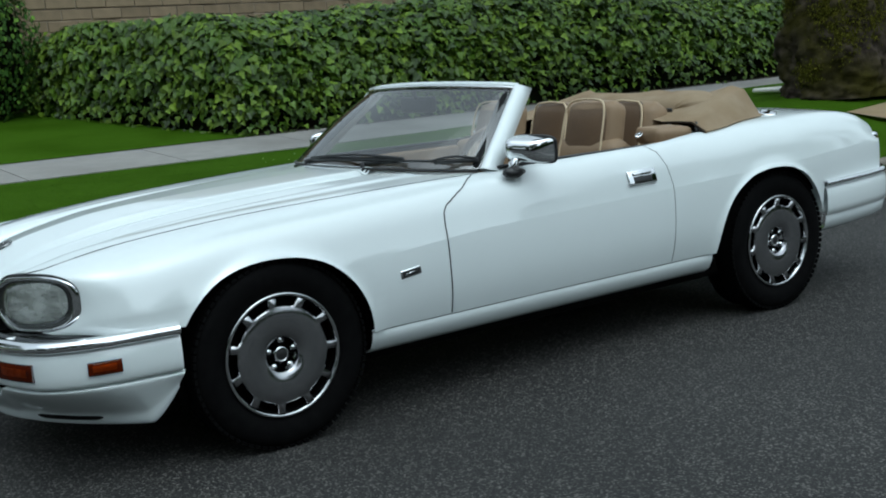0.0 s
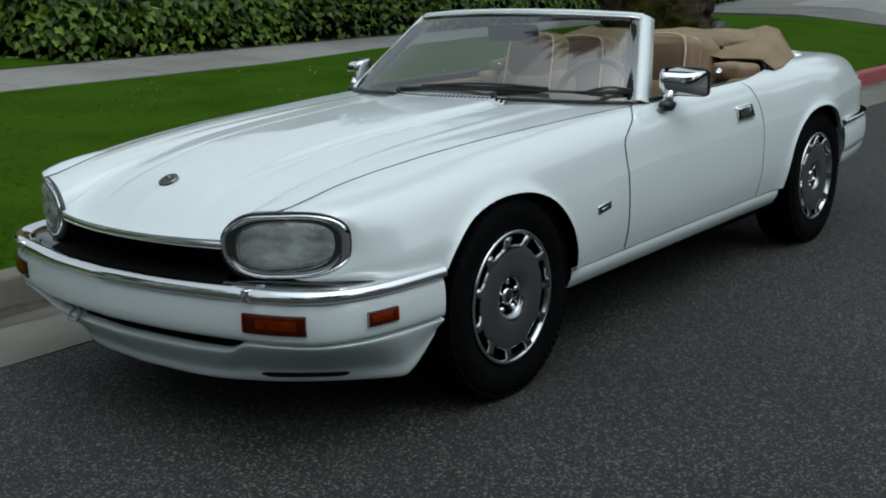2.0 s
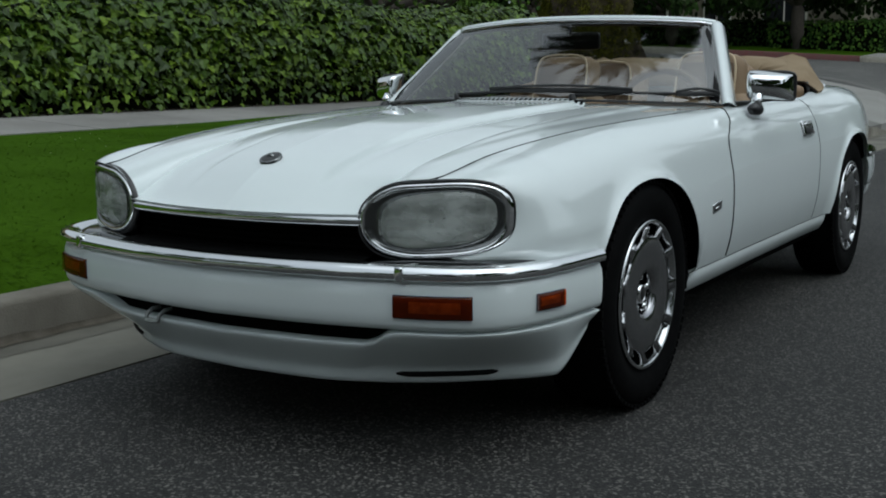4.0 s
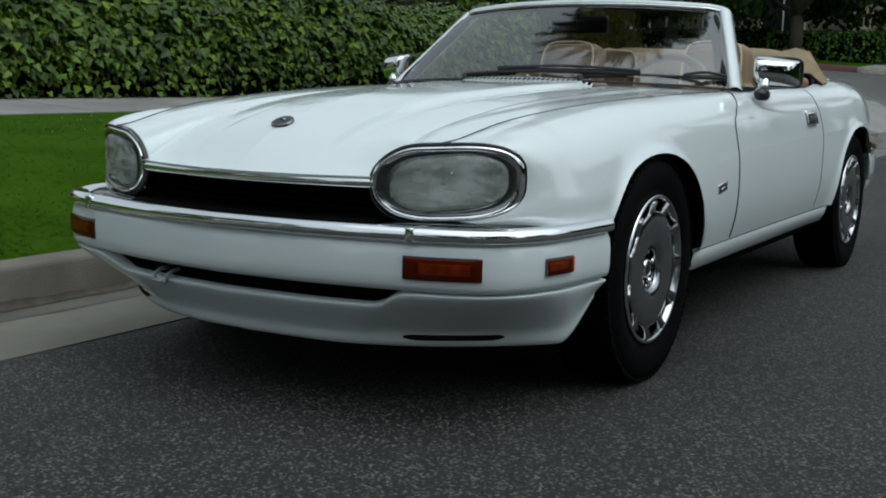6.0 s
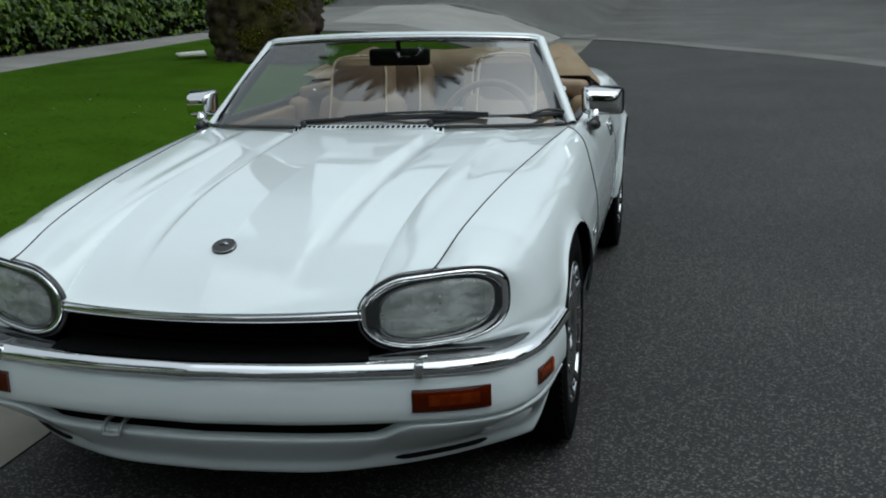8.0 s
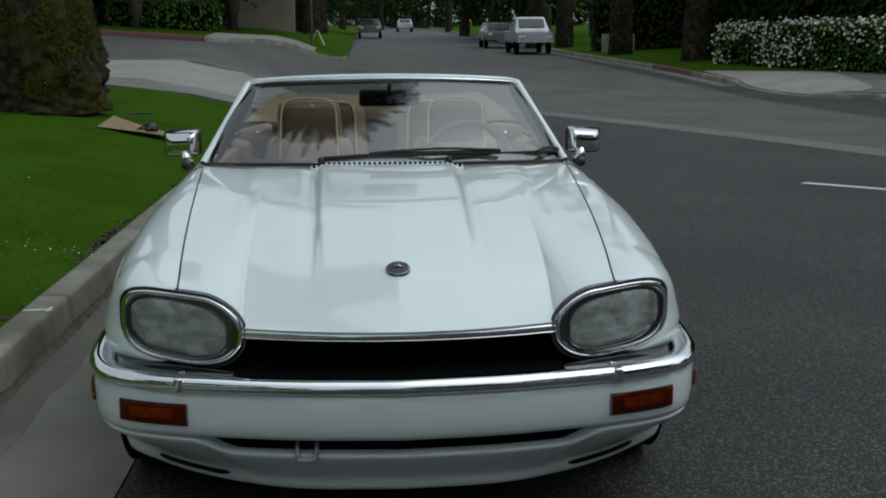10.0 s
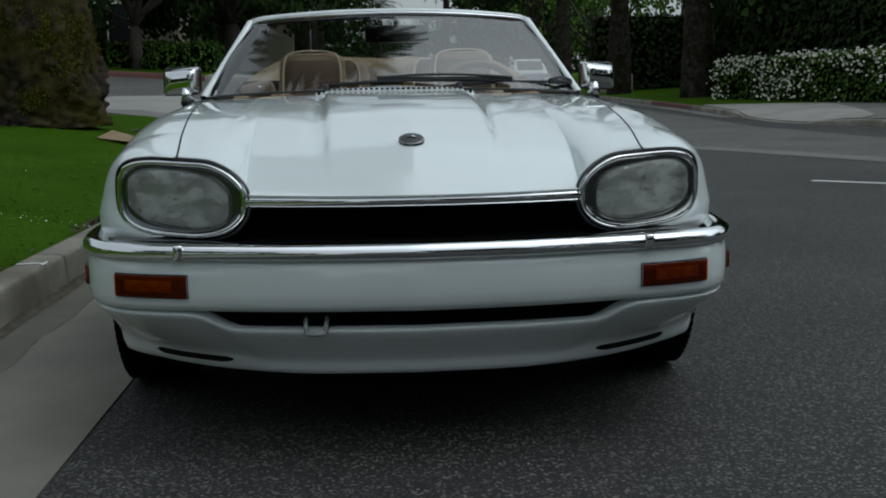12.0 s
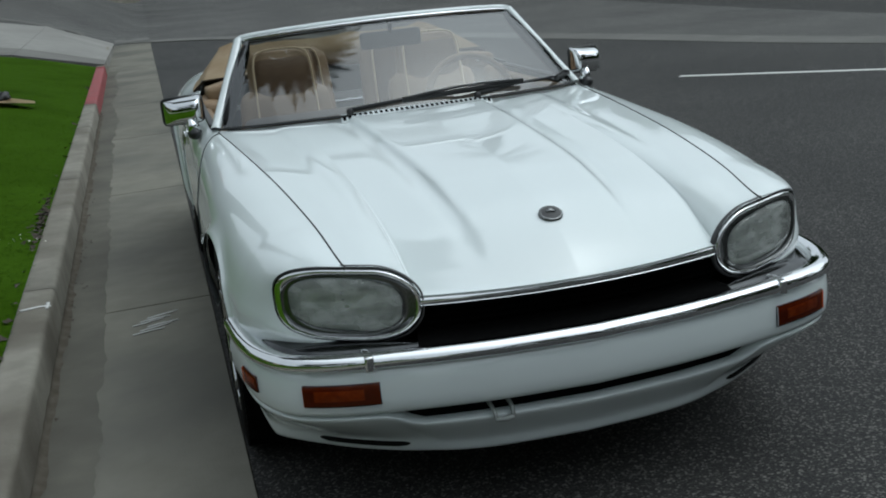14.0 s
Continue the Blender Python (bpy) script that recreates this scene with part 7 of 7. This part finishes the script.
# tall palms down the street
far_palm = tagged(empty("palm_tree"), "tall street palm with a bare grey trunk", "palm tree", group="palms along the street")
palm_trunk("trunk", far_palm, 13.0, 0.55, 0.36, 0, 9, PALM_BARK, scales=False)
palm_crown("crown", far_palm, 12.9, 34, 3.4, 12, LEAF_DARK)
spread(far_palm, [(-3.4, 55, 1.8, 0, 1.0), (-2.45, 44.5, 1.72, 40, 0.95), (9.6, 61, 0.8, 80, 1.0), (10.6, 56.8, 1.0, 120, 0.95), (11.05, 45.3, 0.75, 160, 1.0), (12.2, 37.6, 0.6, 200, 1.12), (2.0, 147, 0.0, 240, 1.0), (-2.5, 118, 0.5, 15, 0.95), (9.5, 80, 0.5, 55, 1.0), (9.0, 100, 0.5, 95, 1.05), (-3.2, 76, 1.0, 135, 1.0), (9.4, 125, 0.4, 175, 1.0), (10.5, 186, 0, 300, 1.0)])

# clipped hedges on the far corner


def box_hedge(x0, x1, y0, y1, z0, h, seed, label, mats=(LEAF_MID, LEAF_LIGHT), leaf=0.10, density=150):
    r7 = random.Random(seed)
    hedge = tagged(empty("hedge", (x0 + x1) / 2, (y0 + y1) / 2, z0), label, "hedge")
    w, d = (x1 - x0) / 2, (y1 - y0) / 2
    part("hedge_core", box_bm((2 * w - 0.15, 2 * d - 0.15, h - 0.05), (0, 0, h / 2 - 0.03), 0.1), SHADE_CORE, hedge)
    spots = []
    faces_ = ((2 * w * h, 0), (2 * d * h, 1), (2 * d * h, 2), (4 * w * d, 3))
    for area, k in faces_:
        for _ in range(int(area * density)):
            u, q = r7.uniform(-1, 1), r7.uniform(0, 1)
            if k == 0:
                p, n = (w * u, -d, h * q), (0, -1, 0.4)
            elif k == 1:
                p, n = (-w, d * u, h * q), (-1, 0, 0.4)
            elif k == 2:
                p, n = (w, d * u, h * q), (1, 0, 0.4)
            else:
                p, n = (w * u, d * (2 * q - 1), h), (0, 0, 1)
            p = Vector(p) + Vector((r7.gauss(0, .04), r7.gauss(0, .04), r7.gauss(0, .04))) + Vector(n) * 0.08 * noise.noise((p[0] * 0.9, p[1] * 0.9, p[2] * 2))
            spots.append((tuple(p), Vector(n) + Vector((r7.uniform(-.6, .6), r7.uniform(-.6, .6), r7.uniform(-.3, .6))), leaf * r7.uniform(0.7, 1.3)))
    scatter("hedge_foliage", mats, spots, SMALL_SHAPE, seed, hedge, kind="stuff")
    return hedge


box_hedge(-16, -8.6, 34.5, 36.0, 1.85, 1.0, 51, "clipped dark green hedge before the house", (LEAF_DARK, LEAF_MID))
box_hedge(-8.4, -4.9, 33.8, 35.4, 1.75, 0.95, 52, "clipped green hedge on the far corner", (LEAF_MID, LEAF_LIGHT))
box_hedge(-15.0, -7.6, 18.8, 25.4, left_z(-10, 21.0) - 0.04, 0.52, 53, "low bed of glossy ivy at the street corner", (IVY, IVY_NEW), 0.11, 110)
box_hedge(-60, -20, 40, 43, 1.6, 3.5, 54, "tall dark boundary hedge", (LEAF_DARK, LEAF_MID), 0.2, 40)
hb = box_hedge(14.9, 18.4, 24, 38, 0.6, 5.2, 55, "tall dark hedge behind white flowers", (LEAF_DARK, LEAF_DARK), 0.2, 60)
hb.rotation_euler.z = radians(10.7)
box_hedge(18.5, 42, 19.5, 22.5, 0.4, 5.0, 59, "tall dark trees clipped as a hedge", (LEAF_DARK, LEAF_DARK), 0.22, 40)
box_hedge(-40, -9, 54, 57, 1.2, 3.4, 64, "tall dark trees behind the house", (LEAF_DARK, LEAF_DARK), 0.35, 22)
box_hedge(21, 50, 52, 55, 0.8, 7.5, 65, "tall dark trees behind the verge", (LEAF_DARK, LEAF_DARK), 0.35, 22)
box_hedge(10.9, 21, 49, 51, 0.9, 3.5, 66, "dark bushes behind the street palms", (LEAF_DARK, LEAF_DARK), 0.2, 40)
box_hedge(-37, -34, 6, 46, 1.2, 7.5, 67, "dark dense wood behind the garden", (LEAF_DARK, LEAF_MID), 0.34, 30)
# white flowering hedge
fl = box_hedge(13.1, 14.7, 23.3, 35.3, 0.45, 1.42, 56, "rose hedge covered in white blossom", (LEAF_MID, LEAF_LIGHT), 0.09, 150)
fl.rotation_euler.z = radians(10.7)
r8 = random.Random(57)
spots = []
heads = 0
while heads < 720:
    u, q = r8.uniform(-1, 1), r8.random() ** 0.8
    if r8.random() < 0.78:
        p, n = Vector((-0.84, 6.0 * u, 0.12 + 1.34 * q)), Vector((-1, 0, 0.3))
    else:
        p, n = Vector((r8.uniform(-0.8, 0.4), 6.0 * u, 1.46)), Vector((-0.4, -0.3, 1))
    if noise.noise((p.y * 0.8, p.z * 1.6, 3.7)) < r8.uniform(-0.35, 0.1):
        continue
    if 3.9 < p.y < 5.6 and 0.62 < p.z < 0.98:
        continue
    heads += 1
    p += Vector((r8.gauss(0, .07), r8.gauss(0, .06), r8.gauss(0, .07)))
    for k in range(4):
        spots.append((tuple(p), n + Vector((r8.uniform(-.9, .9), r8.uniform(-.9, .9), r8.uniform(-.4, .8))), r8.uniform(0.042, 0.078)))
scatter("white_blossom", (PETAL,), spots, ((0.4, 0.1), (0.5, 0.5), (0.25, 0.9)), 58, fl, kind="stuff", label="white rose blossom")

CABINET = material("weathered_cabinet_paint", (0.16, 0.17, 0.15), rough=0.7, other=(0.12, 0.13, 0.115), scale=6, bump=0.2, bump_scale=60)
cab = tagged(empty("utility_cabinet", 12.72, 33.6, 0.45), "pale grey utility cabinet half hidden in the roses", "utility cabinet")
cab.rotation_euler.z = radians(10.7)
part("cabinet_body", box_bm((0.5, 2.3, 0.92), (0, 0, 0.46), 0.02), CABINET, cab)
part("cabinet_lid", box_bm((0.56, 2.36, 0.06), (0, 0, 0.95), 0.015), CABINET, cab)

# house behind the far corner


def house(x0, x1, y0, y1, z0, h):
    hs = tagged(empty("house", (x0 + x1) / 2, (y0 + y1) / 2, z0), "cream stucco house with red clay tile roof", "house")
    w, d = (x1 - x0) / 2, (y1 - y0) / 2
    part("wall", box_bm((2 * w, 2 * d, h), (0, 0, h / 2), 0.02), STUCCO, hs, smooth=False)
    bm = bmesh.new()
    e = 0.5
    a = [bm.verts.new(p) for p in ((-w - e, -d - e, h - 0.1), (w + e, -d - e, h - 0.1), (w + e, d + e, h - 0.1), (-w - e, d + e, h - 0.1))]
    r = [bm.verts.new(p) for p in ((-w + d, 0, h + 1.7), (w - d, 0, h + 1.7))]
    for q in ((a[0], a[1], r[1], r[0]), (a[2], a[3], r[0], r[1]), (a[1], a[2], r[1]), (a[3], a[0], r[0]), (a[3], a[2], a[1], a[0])):
        bm.faces.new(q)
    roof = part("roof", bm, ROOF, hs, smooth=False)
    for k in range(26):
        y = -d - e + (d + e) * k / 26
        zz = h - 0.08 + 1.8 * k / 26
        inset = (d + e) * k / 26
        part("tile_course", rod([(-w - e + inset, y, zz), (w + e - inset, y, zz)], 0.07, 6), ROOF, roof)
    for wx, wz, ww, wh in ((-3.6, 1.0, 1.3, 1.5), (-0.8, 1.0, 1.0, 1.5), (1.9, 0.9, 1.6, 1.7), (-2.6, 3.9, 1.2, 1.4), (0.9, 3.6, 1.1, 1.4), (2.2, 3.9, 1.2, 1.4)):
        win = part("window", box_bm((ww + 0.16, 0.10, wh + 0.16), (wx, -d - 0.01, wz + wh / 2), 0.01), PETAL, hs, "white framed window", smooth=False)
        part("pane", box_bm((ww, 0.05, wh), (wx, -d - 0.05, wz + wh / 2), 0.0), WINDOW_DARK, win, smooth=False)
        part("glazing_bar", box_bm((0.05, 0.04, wh), (wx, -d - 0.075, wz + wh / 2), 0.0), PETAL, win, smooth=False)
        part("window_sill", box_bm((ww + 0.3, 0.18, 0.07), (wx, -d - 0.08, wz - 0.1), 0.01), STUCCO, win, smooth=False)
    return hs


house(-16.5, -7.5, 42, 49, 2.0, 6.2)
gw = part("wall", box_bm((2.2, 0.22, 2.3), (0, 0, 1.15), 0.02), STUCCO, None, smooth=False)
gw.name = "wall_corner_garden"
gw.location = (-3.9, 41.0, 1.75)
tagged(gw, "cream stucco garden wall", "wall", kind="structure")

low = part("wall", box_bm((1.5, 0.25, 0.85), (0, 0, 0.42), 0.02), STUCCO, None, smooth=False)
low.name = "wall_low_garden"
low.location = (11.6, 48.3, 0.85)
tagged(low, "low beige garden wall behind the street palms", "wall", kind="structure")

# signs
sp = tagged(empty("stop_sign", -2.05, 38.6, 1.45), "traffic sign on a steel post seen from behind", "traffic sign")
part("post", rod([(0, 0, -0.3), (0, 0, 3.3)], 0.035, 8), STEEL, sp)
bm = bmesh.new()
o = [bm.verts.new((0.40 * math.cos(math.pi / 8 + k * math.pi / 4), -0.05, 2.95 + 0.40 * math.sin(math.pi / 8 + k * math.pi / 4))) for k in range(8)]
bmesh.ops.solidify(bm, geom=[bm.faces.new(o)], thickness=0.01)
part("sign_plate", bm, STEEL, sp, smooth=False)
part("name_plate", box_bm((0.62, 0.02, 0.20), (-0.32, -0.03, 3.15), 0.004), material("blue_sign", (0.02, 0.09, 0.28), rough=0.4, other=(0.025, 0.10, 0.30), scale=9), sp, "blue street name plate", smooth=False)
sp2 = tagged(empty("sign_post", -12.3, 23.4, 1.0), "small white sign on a thin post", "sign")
part("post", rod([(0, 0, -0.3), (0, 0, 2.5)], 0.03, 8), STEEL, sp2)
part("sign_plate", box_bm((0.32, 0.015, 0.42), (0, -0.03, 2.4), 0.004), PETAL, sp2, smooth=False)
af = tagged(empty("yard_sign", -1.95, 41.0, left_z(-1.95, 41.0) + 0.24), "white folding yard sign on the grass", "sign")
for sg in (1, -1):
    part("board", box_bm((0.02, 0.45, 0.62), (sg * 0.14, 0, 0.28), 0.004, turn=Matrix.Rotation(-sg * 0.42, 4, "Y")), PETAL, af, smooth=False)


# vehicles in the distance


def far_car(name, label, paint, pickup=False):
    c = tagged(empty(name), label, "car")
    prof = [(-2.2, 0.45), (-2.15, 0.85), (-1.1, 0.98), (-0.55, 1.45), (1.0, 1.48), (1.75, 1.02), (2.15, 0.98), (2.2, 0.45)]
    if pickup:
        prof = [(-2.6, 0.55), (-2.55, 1.0), (-1.4, 1.12), (-0.75, 1.78), (0.55, 1.80), (0.7, 1.15), (2.55, 1.15), (2.6, 0.6)]
    rows = []
    for x, k in ((-0.86, 0.93), (-0.82, 0.98), (-0.6, 1.0), (0.6, 1.0), (0.82, 0.98), (0.86, 0.93)):
        rows.append([Vector((x * (0.82 if z > 1.2 else 1), y, 0.45 + (z - 0.45) * k)) for y, z in prof])
    v, f = lattice(rows)
    f = f + [tuple(range(len(prof))), tuple(reversed(range(5 * len(prof), 6 * len(prof))))]
    raw("body", v, f, paint, c, smooth=False)
    top = 1.74 if pickup else 1.42
    part("rear_window", box_bm((1.2, 0.03, 0.34), (0, 0.66 if pickup else 1.36, top - 0.26 if pickup else 1.27), 0.01, turn=Matrix.Rotation(-0.1 if pickup else 0.95, 4, "X")), WINDOW_DARK, c, smooth=False)
    part("front_window", box_bm((1.25, 0.03, 0.55), (0, -1.10 if pickup else -0.84, top - 0.26 if pickup else 1.22), 0.01, turn=Matrix.Rotation(-0.77 if pickup else -0.85, 4, "X")), WINDOW_DARK, c, smooth=False)
    for sx in (1, -1):
        part("side_window", box_bm((0.02, 1.2, 0.34), (sx * 0.735, 0.0 if not pickup else -0.1, top - 0.22), 0.01), WINDOW_DARK, c, smooth=False)
        part("tail_lamp", box_bm((0.14, 0.04, 0.24), (sx * 0.74, 2.58 if pickup else 2.18, 0.95 if pickup else 0.82), 0.01), RED_LENS, c)
        part("headlamp", box_bm((0.26, 0.04, 0.14), (sx * 0.62, -2.58 if pickup else -2.19, 0.78), 0.01), REFLECTOR, c)
        for wy in (-1.5, 1.5) if pickup else (-1.35, 1.35):
            w = part("wheel", lathe([(0.18, -0.1), (0.32, -0.1), (0.34, -0.06), (0.34, 0.06), (0.32, 0.1), (0.2, 0.1), (0.0, 0.06)], 20), TYRE, c)
            w.location = (sx * 0.78, wy, 0.34)
    part("bumper", box_bm((1.7, 0.14, 0.2), (0, 2.6 if pickup else 2.2, 0.58), 0.04), CHROME_DULL if pickup else BLACK, c)
    return c


SILVER = material("silver_paint", (0.30, 0.31, 0.325), rough=0.3, metal=0.4, coat=0.6, other=(0.42, 0.43, 0.45), scale=3)
DARKCAR = material("dark_green_paint", (0.02, 0.03, 0.032), rough=0.25, coat=0.8, other=(0.025, 0.035, 0.036), scale=3)
p = far_car("pickup_truck", "silver pickup truck parked at the kerb", SILVER, True)
p.matrix_basis = pose(8.0, 52.5, road_z(52))
d = far_car("parked_car", "dark saloon car parked at the kerb", DARKCAR)
d.matrix_basis = pose(7.6, 62.5, road_z(62))
e = far_car("suv", "dark green car in the far lane", DARKCAR)
e.matrix_basis = pose(0.3, 92, road_z(91)) @ Matrix.Scale(1.1, 4)
g = far_car("far_car", "pale car in the far lane", SILVER)
g.matrix_basis = pose(4.4, 126, road_z(126))

# houses, hedges and hills that close the street behind and across
box_hedge(24, 26, -40, 24, 0.1, 3.4, 61, "tall green hedge across the street", (LEAF_MID, LEAF_DARK), 0.22, 30)
box_hedge(-6.5, 24, -44, -42, 0.1, 3.5, 62, "tall green hedge far down the street", (LEAF_MID, LEAF_DARK), 0.22, 30)
box_hedge(-30, -9.8, -40, -1.4, 0.7, 1.8, 63, "long green hedge along the upper lawn", (LEAF_MID, LEAF_DARK), 0.2, 25)
